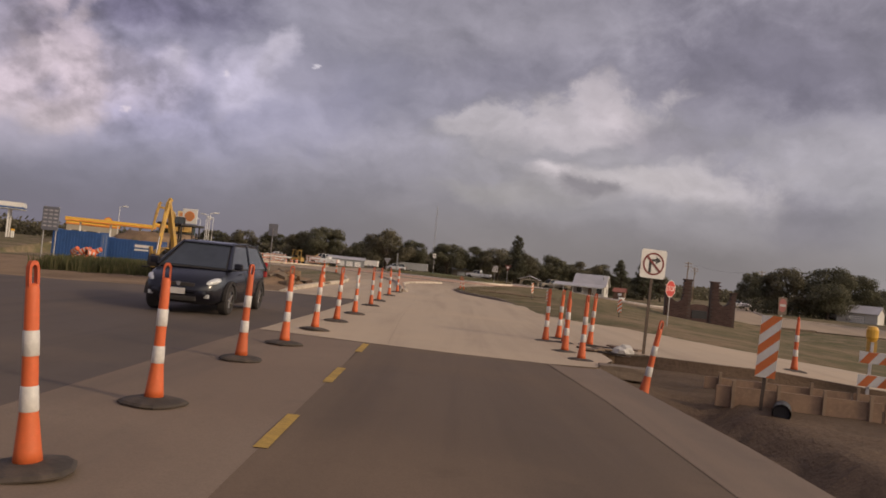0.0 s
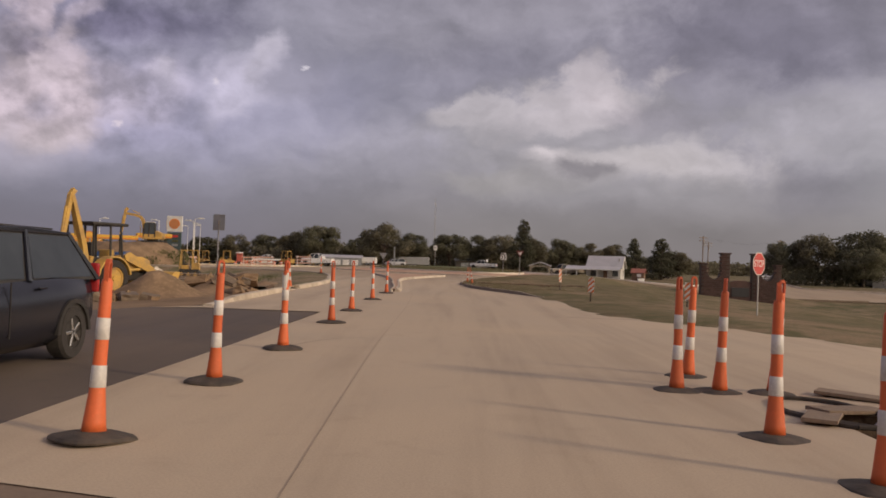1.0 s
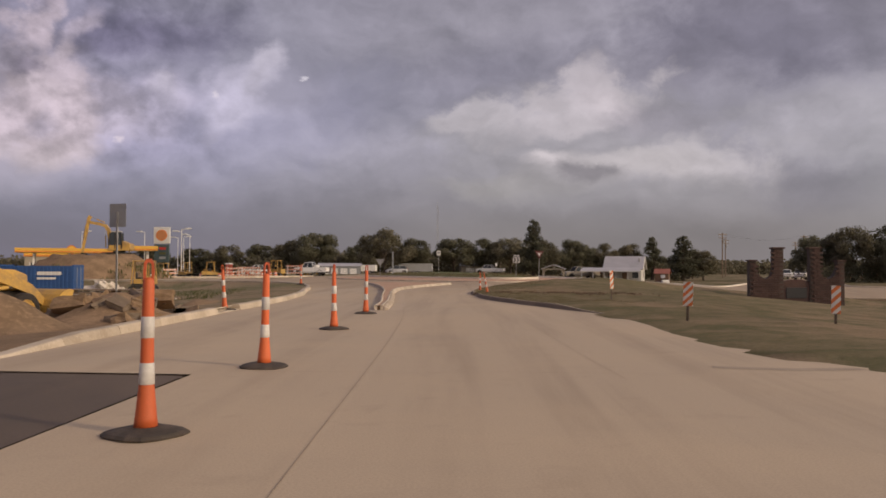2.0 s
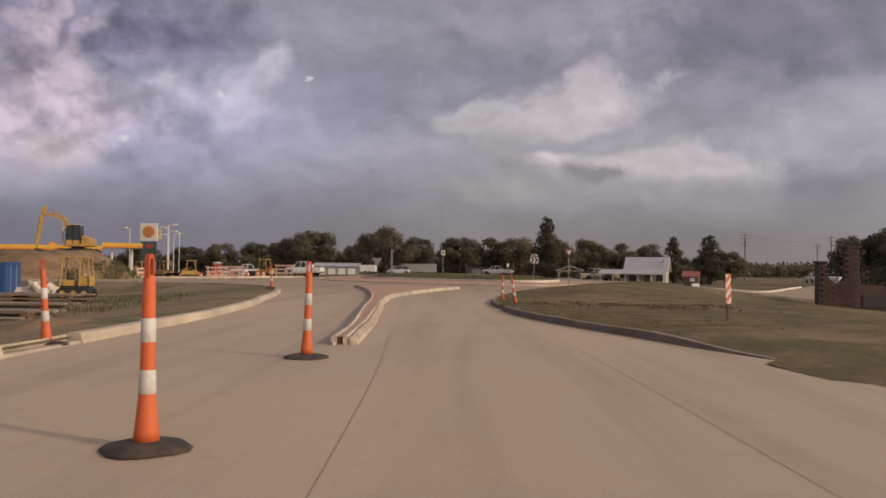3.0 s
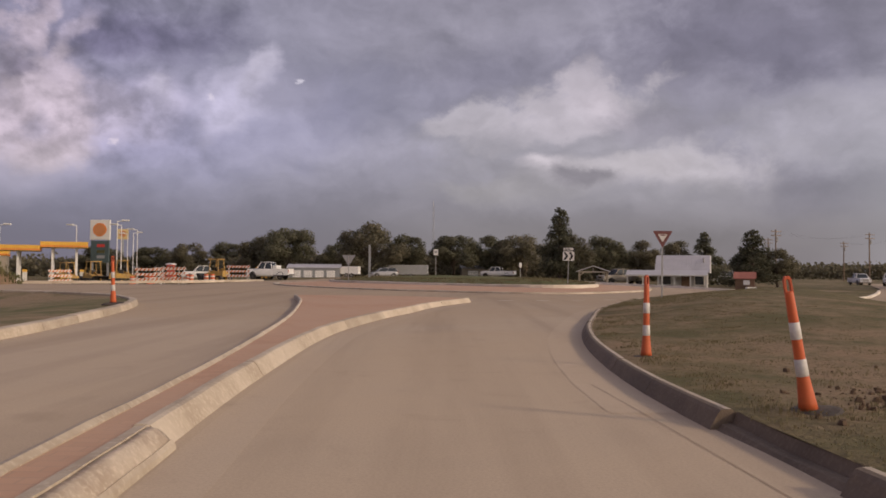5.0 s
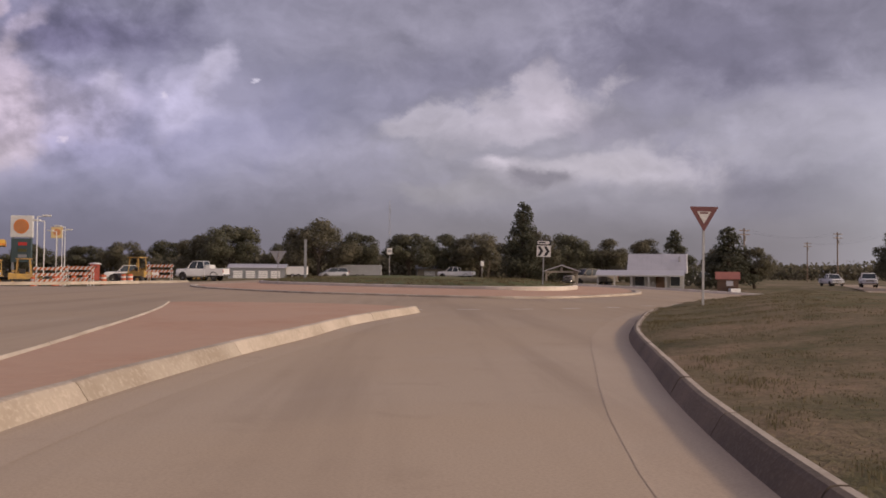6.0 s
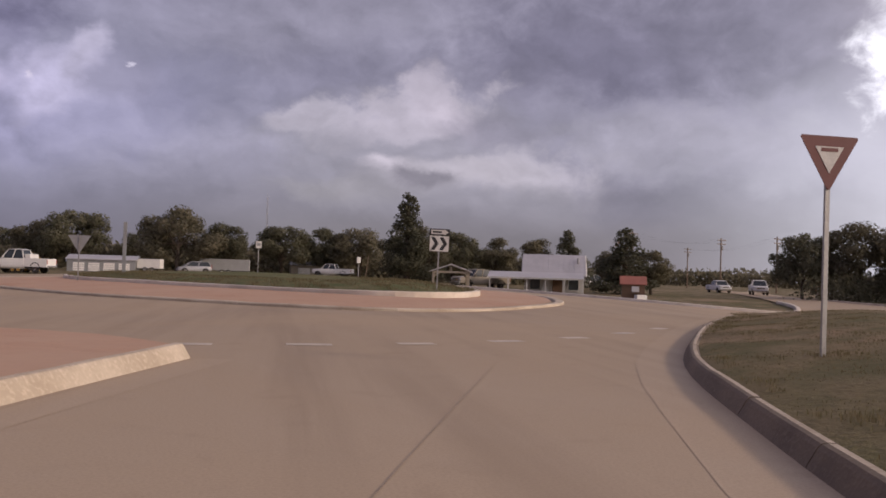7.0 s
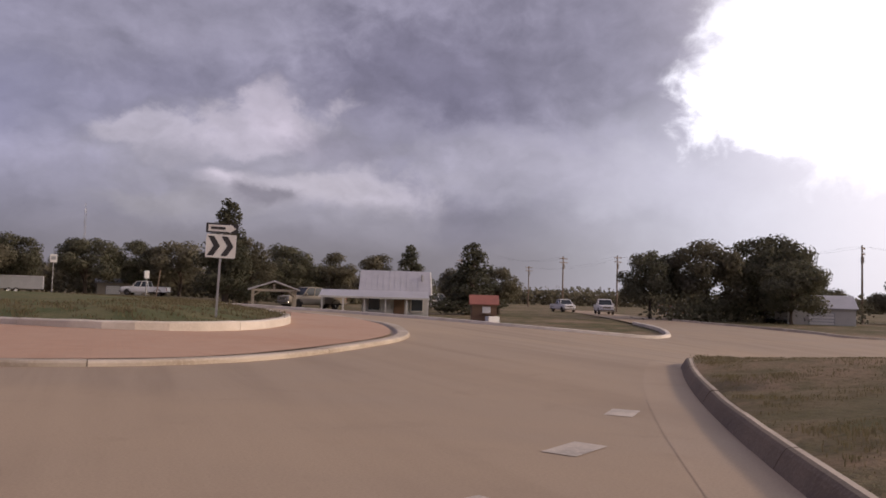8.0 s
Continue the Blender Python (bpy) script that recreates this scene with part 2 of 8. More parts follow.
def road_mat(name, col, stain, dust, lane=0.35, far=None):
    """Paving: grit, broad dusty patches and streaks along the way of travel."""
    m = bpy.data.materials.new(name)
    m.use_nodes = True
    N = Nodes(m.node_tree)
    p = N.add("ShaderNodeBsdfPrincipled")
    v = N.add("ShaderNodeTexCoord").outputs["Object"]
    mp = N.add("ShaderNodeMapping")
    mp.inputs["Scale"].default_value = (1.1, 0.06, 1)
    N.put(mp.inputs[0], v)
    streak = N.noise(mp.outputs[0], 1.0, 5, 0.6, 0.4)
    patch = N.noise(v, 0.16, 6, 0.62, 0.6)
    blot = N.noise(v, 1.7, 5, 0.6, 0.4)
    grit = N.noise(v, 55.0, 2, 0.7)
    c = N.mix(N.math("MULTIPLY", N.ramp(streak, 0.42, 0.70), lane), rgb(*col), rgb(*stain))
    c = N.mix(N.math("MULTIPLY", N.ramp(patch, 0.40, 0.68), 0.6), c, rgb(*dust))
    c = N.mix(N.math("MULTIPLY", N.ramp(blot, 0.55, 0.8), 0.35), c, rgb(*stain))
    c = N.mix(N.math("MULTIPLY", N.ramp(grit, 0.35, 0.7), 0.25), c, rgb(*(k * 0.6 for k in col)))
    # Darkened towards the circle: a drop in brightness put into the colour.
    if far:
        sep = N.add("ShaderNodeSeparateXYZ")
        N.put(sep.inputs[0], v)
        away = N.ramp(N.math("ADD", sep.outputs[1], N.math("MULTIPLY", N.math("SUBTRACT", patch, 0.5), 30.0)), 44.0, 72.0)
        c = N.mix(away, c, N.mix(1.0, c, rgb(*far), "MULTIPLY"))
    N.put(p.inputs["Base Color"], c)
    N.put(p.inputs["Roughness"], N.ramp(patch, 0.3, 0.7, 0.75, 0.95))
    p.inputs["Specular IOR Level"].default_value = 0.25
    b = N.add("ShaderNodeBump")
    b.inputs["Strength"].default_value, b.inputs["Distance"].default_value = 0.14, 0.006
    N.put(b.inputs["Height"], N.math("ADD", grit, N.math("MULTIPLY", blot, 0.7)))
    N.put(p.inputs["Normal"], b.outputs[0])
    N.put(N.add("ShaderNodeOutputMaterial").inputs[0], p.outputs[0])
    return m


def turf_mat(name, green, straw, soil, bare=0.5):
    m = bpy.data.materials.new(name)
    m.use_nodes = True
    N = Nodes(m.node_tree)
    p = N.add("ShaderNodeBsdfPrincipled")
    v = N.add("ShaderNodeTexCoord").outputs["Object"]
    a, b2, c2 = N.noise(v, 0.12, 6, 0.6, 0.5), N.noise(v, 0.9, 6, 0.65, 0.4), N.noise(v, 14.0, 4, 0.7)
    c = N.mix(N.ramp(b2, 0.35, 0.65), rgb(*green), rgb(*straw))
    c = N.mix(N.math("MULTIPLY", N.ramp(N.math("ADD", a, N.math("MULTIPLY", b2, 0.5)), bare + 0.12, bare + 0.34), 0.9), c, rgb(*soil))
    c = N.mix(N.math("MULTIPLY", N.ramp(c2, 0.4, 0.7), 0.4), c, rgb(*(k * 0.45 for k in green)))
    N.put(p.inputs["Base Color"], c)
    p.inputs["Roughness"].default_value, p.inputs["Specular IOR Level"].default_value = 0.95, 0.1
    bp = N.add("ShaderNodeBump")
    bp.inputs["Strength"].default_value, bp.inputs["Distance"].default_value = 0.7, 0.05
    N.put(bp.inputs["Height"], N.math("ADD", c2, b2))
    N.put(p.inputs["Normal"], bp.outputs[0])
    N.put(N.add("ShaderNodeOutputMaterial").inputs[0], p.outputs[0])
    return m


def leaf_mat(name, col, tip):
    """Leaves: each its own shade, and some light comes through them."""
    m = bpy.data.materials.new(name)
    m.use_nodes = True
    N = Nodes(m.node_tree)
    isle = N.add("ShaderNodeNewGeometry").outputs["Random Per Island"]
    one = N.add("ShaderNodeObjectInfo").outputs["Random"]
    c = N.mix(isle, rgb(*col), rgb(*tip))
    k = N.ramp(one, 0, 1, 0.85, 1.15)
    c = N.mix(1.0, c, N.vec(k, k, k), "MULTIPLY")
    p, t, x = N.add("ShaderNodeBsdfPrincipled"), N.add("ShaderNodeBsdfTranslucent"), N.add("ShaderNodeMixShader")
    N.put(p.inputs["Base Color"], c)
    p.inputs["Roughness"].default_value, p.inputs["Specular IOR Level"].default_value = 0.8, 0.15
    N.put(t.inputs[0], c)
    x.inputs[0].default_value = 0.45
    N.put(x.inputs[1], p.outputs[0])
    N.put(x.inputs[2], t.outputs[0])
    N.put(N.add("ShaderNodeOutputMaterial").inputs[0], x.outputs[0])
    return m


def paver_mat(name):
    """Small red pavers, dusty."""
    m = bpy.data.materials.new(name)
    m.use_nodes = True
    N = Nodes(m.node_tree)
    p = N.add("ShaderNodeBsdfPrincipled")
    v = N.add("ShaderNodeTexCoord").outputs["Object"]
    br = N.add("ShaderNodeTexBrick")
    br.offset = 0.5
    N.put(br.inputs["Vector"], v)
    br.inputs["Scale"].default_value = 1.0
    br.inputs["Brick Width"].default_value, br.inputs["Row Height"].default_value, br.inputs["Mortar Size"].default_value = 0.2, 0.1, 0.006
    br.inputs["Color1"].default_value, br.inputs["Color2"].default_value, br.inputs["Mortar"].default_value = rgb(0.42, 0.235, 0.148), rgb(0.49, 0.285, 0.180), rgb(0.35, 0.225, 0.155)
    dust = N.noise(v, 0.5, 6, 0.65, 0.5)
    c = N.mix(N.math("MULTIPLY", N.ramp(dust, 0.15, 0.65), 0.80), br.outputs["Color"], rgb(0.48, 0.325, 0.225))
    N.put(p.inputs["Base Color"], c)
    p.inputs["Roughness"].default_value, p.inputs["Specular IOR Level"].default_value = 0.9, 0.2
    bp = N.add("ShaderNodeBump")
    bp.inputs["Strength"].default_value, bp.inputs["Distance"].default_value = 0.3, 0.01
    N.put(bp.inputs["Height"], br.outputs["Fac"])
    bp.invert = True
    N.put(p.inputs["Normal"], bp.outputs[0])
    N.put(N.add("ShaderNodeOutputMaterial").inputs[0], p.outputs[0])
    return m


def glass_mat(name, col=(0.03, 0.035, 0.04)):
    m = bpy.data.materials.new(name)
    m.use_nodes = True
    N = Nodes(m.node_tree)
    p = N.add("ShaderNodeBsdfPrincipled")
    v = N.add("ShaderNodeTexCoord").outputs["Object"]
    N.put(p.inputs["Base Color"], N.mix(N.noise(v, 3.0, 4), rgb(*col), rgb(*(k * 1.8 for k in col))))
    p.inputs["Roughness"].default_value, p.inputs["Specular IOR Level"].default_value = 0.08, 0.35
    N.put(N.add("ShaderNodeOutputMaterial").inputs[0], p.outputs[0])
    return m


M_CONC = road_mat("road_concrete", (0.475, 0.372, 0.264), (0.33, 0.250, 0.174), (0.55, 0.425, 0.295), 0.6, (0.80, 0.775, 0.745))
M_ASPH = road_mat("old_asphalt", (0.115, 0.088, 0.070), (0.070, 0.055, 0.046), (0.19, 0.140, 0.104), 0.5)
M_ASPH2 = road_mat("fresh_asphalt", (0.138, 0.097, 0.066), (0.088, 0.063, 0.045), (0.215, 0.150, 0.100), 0.6)
M_SHOULDER = road_mat("worn_asphalt", (0.205, 0.146, 0.102), (0.125, 0.095, 0.074), (0.29, 0.22, 0.16), 0.5)
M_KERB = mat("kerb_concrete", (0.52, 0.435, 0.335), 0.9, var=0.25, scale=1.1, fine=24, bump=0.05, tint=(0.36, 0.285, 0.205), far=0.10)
# Grimy tone made darker still; on the right kerb it carries painted shade.
M_KERB2 = mat("grimy_shade_kerb_concrete", (0.20, 0.150, 0.106), 0.9, var=0.4, scale=1.5, fine=40, bump=0.25, tint=(0.13, 0.096, 0.068), far=0.10)
# Pale kerb tone; the ring kerb's sunlit brightness is put into it.
M_KERB3 = mat("pale_kerb_concrete", (0.70, 0.62, 0.52), 0.9, var=0.2, scale=1.2, fine=45, bump=0.2, tint=(0.54, 0.46, 0.37), far=0.08)
M_KERB4 = mat("crumbled_concrete", (0.48, 0.395, 0.300), 0.95, var=0.4, scale=4, fine=28, bump=0.4, tint=(0.33, 0.255, 0.185), far=0.05)
M_JOINT = mat("joint_sealant", (0.395, 0.308, 0.221), 0.9, var=0.3)
M_PAVER = paver_mat("red_pavers")
M_GRASS = turf_mat("mown_turf", (0.130, 0.116, 0.056), (0.205, 0.158, 0.088), (0.29, 0.205, 0.128), 0.57)
M_LAWN = turf_mat("unmown_turf", (0.105, 0.118, 0.050), (0.175, 0.155, 0.075), (0.20, 0.16, 0.09), 0.66)
M_VERGE = turf_mat("weedy_turf", (0.145, 0.138, 0.068), (0.225, 0.185, 0.105), (0.31, 0.225, 0.145), 0.52)
M_FIELD = turf_mat("dry_field", (0.100, 0.098, 0.042), (0.19, 0.150, 0.080), (0.30, 0.215, 0.140), 0.56)
M_DIRT = turf_mat("bare_dirt", (0.27, 0.185, 0.115), (0.34, 0.235, 0.145), (0.20, 0.135, 0.085), 0.6)
M_MUD = turf_mat("damp_soil", (0.13, 0.090, 0.060), (0.19, 0.130, 0.085), (0.09, 0.064, 0.045), 0.5)
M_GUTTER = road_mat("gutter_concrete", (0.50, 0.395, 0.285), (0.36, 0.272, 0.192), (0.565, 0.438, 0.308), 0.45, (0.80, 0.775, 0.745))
M_CLOD = mat("dark_clod", (0.145, 0.098, 0.064), 0.95, var=0.4, scale=2, fine=15, bump=0.6, spec=0.1)
M_ROCKDIRT = mat("dug_soil", (0.29, 0.195, 0.120), 0.95, var=0.4, scale=0.9, fine=9, bump=0.7, spec=0.1)
M_BLADE = leaf_mat("grass_blade", (0.165, 0.142, 0.072), (0.24, 0.190, 0.108))
M_WEED = leaf_mat("weed_leaf", (0.105, 0.118, 0.048), (0.20, 0.175, 0.085))
M_YELLOWLINE = mat("yellow_line", (0.46, 0.29, 0.06), 0.8, var=0.35, scale=3, fine=25)
M_WHITELINE = mat("white_line", (0.58, 0.495, 0.40), 0.8, var=0.35, scale=3, fine=25)
M_ORANGE = mat("safety_orange", (0.58, 0.115, 0.036), 0.5, var=0.22, scale=4, fine=30, bump=0.06, tint=(0.55, 0.12, 0.035), far=0.12)
M_ORANGE_DK = mat("scuffed_orange", (0.52, 0.095, 0.032), 0.55, var=0.3, scale=5, fine=30, bump=0.06)
M_SHEET = mat("reflective_white", (0.62, 0.58, 0.53), 0.4, var=0.22, scale=6, fine=40, bump=0.05, far=0.1)
M_RUBBER = mat("black_rubber", (0.042, 0.034, 0.028), 0.85, var=0.4, scale=4, fine=40, bump=0.3, tint=(0.10, 0.075, 0.055))
M_STEEL = mat("galvanised_steel", (0.42, 0.40, 0.38), 0.5, 0.7, var=0.2, scale=5)
M_POST = mat("rusty_post", (0.115, 0.085, 0.065), 0.75, 0.3, var=0.3, scale=6)
M_SIGNRED = mat("sign_red", (0.50, 0.045, 0.035), 0.45, var=0.12, scale=3, fine=50, bump=0.02)
M_RINGRED = mat("faded_shaded_red", (0.20, 0.045, 0.040), 0.5, var=0.2, scale=3, fine=50, bump=0.02)
# Red dulled to hold the yield sign's backlit, hazy look in its colour.
M_SIGNRED2 = mat("sign_red_dulled", (0.175, 0.060, 0.054), 0.5, var=0.15, scale=3, fine=50, bump=0.02)
M_SIGNWHITE = mat("sign_white", (0.66, 0.63, 0.58), 0.45, var=0.12, scale=3, fine=50, bump=0.02)
M_SIGNBLACK = mat("sign_black", (0.035, 0.032, 0.032), 0.5, var=0.2, scale=3)
M_SIGNORANGE = mat("panel_orange", (0.58, 0.16, 0.045), 0.5, var=0.15, scale=3)
M_MACHINE = mat("machine_yellow", (0.54, 0.32, 0.065), 0.55, var=0.35, scale=2.0, fine=14, bump=0.06, tint=(0.33, 0.21, 0.085), far=0.08)
M_IRON = mat("dark_iron", (0.055, 0.048, 0.042), 0.6, 0.4, var=0.35, scale=3)
M_CHROME = mat("dull_chrome", (0.6, 0.58, 0.55), 0.25, 0.9, var=0.1, scale=5)
M_TYRE = mat("tyre_rubber", (0.040, 0.034, 0.030), 0.9, var=0.35, scale=5, fine=40, bump=0.3)
M_GLASS = glass_mat("dark_glass")
M_BLUE = mat("container_blue", (0.030, 0.085, 0.235), 0.55, var=0.25, scale=1.2, fine=12, bump=0.08)
M_WHITE = mat("white_paint", (0.76, 0.73, 0.69), 0.4, var=0.08, scale=1.5, fine=20, bump=0.03)
M_TAN = mat("tan_paint", (0.34, 0.29, 0.22), 0.45, var=0.12, scale=1.5, fine=20, bump=0.03)
M_SILVER = mat("silver_paint", (0.40, 0.40, 0.41), 0.35, 0.3, var=0.1, scale=1.5, fine=20, bump=0.02)
M_NAVY = mat("black_car_paint", (0.012, 0.012, 0.018), 0.25, 0.1, var=0.2, scale=2, fine=20, bump=0.0, spec=0.6)
M_LAMP = mat("headlamp_glass", (0.62, 0.62, 0.60), 0.15, 0.2, var=0.1, scale=8, bump=0.0)
M_TAIL = mat("tail_lamp_red", (0.35, 0.02, 0.02), 0.25, var=0.1, scale=8, bump=0.0)
M_BRICK = mat("brick_red_brown", (0.085, 0.050, 0.042), 0.9, var=0.3, scale=3, fine=25, bump=0.2, far=0.18)
M_MORTAR = mat("mortar", (0.10, 0.078, 0.066), 0.95, var=0.2, scale=3)
M_WALL = mat("white_siding", (0.60, 0.57, 0.52), 0.7, var=0.12, scale=0.8, fine=12)
M_ROOF = mat("pale_metal_roof", (0.46, 0.44, 0.445), 0.5, 0.2, var=0.15, scale=0.7, fine=10, bump=0.05)
M_REDROOF = mat("red_roof", (0.33, 0.125, 0.090), 0.7, var=0.2, scale=2)
M_BROWN = mat("brown_board", (0.20, 0.12, 0.075), 0.8, var=0.25, scale=2, stretch=(1, 1, 6))
M_WOOD = mat("weathered_wood", (0.24, 0.17, 0.115), 0.85, var=0.3, scale=2, stretch=(6, 6, 1))
M_FORM = mat("form_board", (0.27, 0.175, 0.115), 0.85, var=0.3, scale=2.5, fine=20)
M_GREY = mat("grey_sheet_metal", (0.30, 0.30, 0.30), 0.55, 0.3, var=0.15, scale=0.8, fine=10)
M_FASCIA = mat("fascia_yellow", (0.72, 0.40, 0.05), 0.5, var=0.1, scale=1)
M_SIGNORANGE2 = mat("pale_yellow_panel", (0.62, 0.46, 0.22), 0.5, var=0.12, scale=1)
M_EMBLEM = mat("emblem_brown", (0.48, 0.19, 0.07), 0.5, var=0.12, scale=1)
M_FASCIA2 = mat("fascia_orange", (0.62, 0.20, 0.035), 0.5, var=0.1, scale=1)
M_BARK = mat("bark", (0.10, 0.075, 0.055), 0.95, var=0.35, scale=3, fine=20, bump=0.5, stretch=(1, 1, 0.3))
# Leaf colours lifted paler to stand in for haze over distance.
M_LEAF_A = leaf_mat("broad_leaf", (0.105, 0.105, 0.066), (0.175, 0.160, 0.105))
M_LEAF_B = leaf_mat("hazed_leaf", (0.125, 0.115, 0.075), (0.20, 0.175, 0.115))
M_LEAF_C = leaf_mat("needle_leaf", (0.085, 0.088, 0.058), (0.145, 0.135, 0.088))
M_SACK = mat("sack_paper", (0.50, 0.47, 0.43), 0.8, var=0.2, scale=6)
M_AMBER = mat("amber_lens", (0.75, 0.42, 0.06), 0.3, var=0.1, scale=8, bump=0)
M_BOOTH = mat("booth_red", (0.42, 0.085, 0.055), 0.5, var=0.15, scale=2, fine=15, bump=0.04)
M_TEAL = mat("price_board", (0.06, 0.085, 0.085), 0.5, var=0.1, scale=2)
M_PVC = mat("drain_pipe_black", (0.03, 0.028, 0.026), 0.5, var=0.2, scale=3)


# ---- mesh helpers ----
def empty(name, label="", category="", group="", kind="", m=None):
    ob = new(name)
    ob.empty_display_size = 0.2
    if m is not None:
        ob.matrix_world = m
    return tagged(ob, label, category, group, kind)


def part(name, bm, material, parent=None, label="", smooth=False):
    """One mesh object from a bmesh, under a thing or part (in that thing's own space)."""
    me = bpy.data.meshes.new(name)
    bmesh.ops.recalc_face_normals(bm, faces=bm.faces)
    bm.to_mesh(me)
    bm.free()
    for m in material if isinstance(material, (list, tuple)) else (material,):
        me.materials.append(m)
    if smooth:
        me.polygons.foreach_set("use_smooth", [True] * len(me.polygons))
    ob = new(name, me)
    if parent:
        ob.parent = parent
    return tagged(ob, label)


def share(name, me, parent, m):
    """A further object on a mesh that is there already."""
    ob = new(name, me)
    ob.parent = parent
    ob.matrix_basis = m
    return ob


def raw(name, verts, faces, material, parent=None, smooth=False):
    me = bpy.data.meshes.new(name)
    me.from_pydata(verts, [], faces)
    me.materials.append(material)
    if smooth:
        me.polygons.foreach_set("use_smooth", [True] * len(me.polygons))
    ob = new(name, me)
    if parent:
        ob.parent = parent
    return ob


def block(sx, sy, sz, at=(0, 0, 0), bevel=0.0, bm=None, turn=None):
    """A box with its edges taken off, standing round `at`."""
    b = bmesh.new()
    bmesh.ops.create_cube(b, size=1, matrix=Matrix.Diagonal((sx, sy, sz, 1)))
    if bevel:
        bmesh.ops.bevel(b, geom=b.edges[:], offset=bevel, segments=2, profile=0.6, affect="EDGES", clamp_overlap=True)
    m = Matrix.Translation(at) @ (turn or Matrix())
    bmesh.ops.transform(b, matrix=m, verts=b.verts)
    return merge(bm, b)


def merge(bm, b):
    if bm is None:
        return b
    me = bpy.data.meshes.new("tmp")
    b.to_mesh(me)
    b.free()
    bm.from_mesh(me)
    bpy.data.meshes.remove(me)
    return bm


def rod(p0, p1, r0, r1=None, seg=10, bm=None, cap=True):
    p0, p1 = Vector(p0), Vector(p1)
    b = bm or bmesh.new()
    d = p1 - p0
    q = d.to_track_quat("Z", "Y").to_matrix().to_4x4()
    bmesh.ops.create_cone(b, cap_ends=cap, segments=seg, radius1=r0, radius2=r0 if r1 is None else r1, depth=d.length, matrix=Matrix.Translation((p0 + p1) / 2) @ q)
    return b


def lathe(profile, seg=20, bm=None, at=(0, 0, 0), caps=True):
    """Spin (radius, height) pairs round the upright axis."""
    b = bm or bmesh.new()
    rings = [[b.verts.new((at[0] + r * math.cos(a), at[1] + r * math.sin(a), at[2] + h)) for a in (2 * math.pi * i / seg for i in range(seg))] for r, h in profile]
    for lo, hi in zip(rings, rings[1:]):
        for i in range(seg):
            j = (i + 1) % seg
            b.faces.new((lo[i], lo[j], hi[j], hi[i]))
    if caps:
        b.faces.new(rings[0][::-1])
        b.faces.new(rings[-1])
    return b


def slab(outline, depth, bevel=0.0, bm=None, m=None):
    """An outline in x and z, given thickness along y."""
    b = bmesh.new()
    lo = [b.verts.new((x, -depth / 2, z)) for x, z in outline]
    hi = [b.verts.new((x, depth / 2, z)) for x, z in outline]
    n = len(outline)
    b.faces.new(lo)
    b.faces.new(hi[::-1])
    for i in range(n):
        b.faces.new((lo[i], hi[i], hi[(i + 1) % n], lo[(i + 1) % n]))
    if bevel:
        bmesh.ops.recalc_face_normals(b, faces=b.faces)
        bmesh.ops.bevel(b, geom=b.edges[:], offset=bevel, segments=2, profile=0.6, affect="EDGES", clamp_overlap=True)
    if m is not None:
        bmesh.ops.transform(b, matrix=m, verts=b.verts)
    return merge(bm, b)


def curve_through(pts, step=0.5, closed=False):
    """Points along a smooth line through the given ones."""
    P = [Vector((p[0], p[1])) for p in pts]
    n = len(P)
    out = []
    for i in range(n if closed else n - 1):
        a, b, c, d = (P[(i + k) % n] if closed else P[min(max(i + k, 0), n - 1)] for k in (-1, 0, 1, 2))
        k = max(2, int((c - b).length / step))
        for j in range(k):
            t = j / k
            out.append(0.5 * (2 * b + (c - a) * t + (2 * a - 5 * b + 4 * c - d) * t * t + (3 * b - a - 3 * c + d) * t ** 3))
    if not closed:
        out.append(P[-1])
    return out


def smooth01(x, lo, hi):
    t = min(1.0, max(0.0, (x - lo) / (hi - lo)))
    return t * t * (3 - 2 * t)


def sheet(name, outline, height, material, spacing=1.0, parent=None, jitter=0.35, smooth=True):
    """A surface inside an outline, with points all over it, at height(x, y)."""
    from mathutils.geometry import delaunay_2d_cdt
    rnd = random.Random(len(outline) * 7 + int(spacing * 100))
    pts = [Vector((p[0], p[1])) for p in outline]
    n = len(pts)
    X, Y = np.array([p.x for p in pts]), np.array([p.y for p in pts])
    gx = np.arange(X.min(), X.max(), spacing)
    gy = np.arange(Y.min(), Y.max(), spacing)
    inner = []
    for i, y in enumerate(gy):
        row = gx + (spacing / 2 if i % 2 else 0)
        cross = np.zeros(len(row), int)
        for a in range(n):
            b = (a + 1) % n
            if (Y[a] > y) != (Y[b] > y):
                cross += (row < (X[b] - X[a]) * (y - Y[a]) / (Y[b] - Y[a]) + X[a])
        inner += [Vector((x + rnd.uniform(-jitter, jitter) * spacing, y + rnd.uniform(-jitter, jitter) * spacing)) for x, k in zip(row, cross) if k % 2]
    v, _, f, *_ = delaunay_2d_cdt(pts + inner, [(i, (i + 1) % n) for i in range(n)], [], 1, 1e-4)
    ob = raw(name, [(p.x, p.y, height(p.x, p.y)) for p in v], [tuple(reversed(t)) if (v[t[1]] - v[t[0]]).cross(v[t[2]] - v[t[0]]) < 0 else tuple(t) for t in f], material, parent, smooth)
    return ob


# ---- ground, roads, kerbs ----
KERB_R = [(6.0, 32.6), (5.45, 34.2), (4.95, 36.0), (4.3, 38.1), (3.5, 41.5), (3.2, 44.9), (3.1, 47.8), (3.3, 51.0), (3.70, 53.8), (4.28, 56.5), (5.06, 59.9), (6.15, 63.2), (7.38, 66.3), (9.2, 69.5), (11.2, 72.6), (13.5, 75.7), (15.95, 78.5), (19.0, 80.9), (27, 82.5), (45, 83.0)]
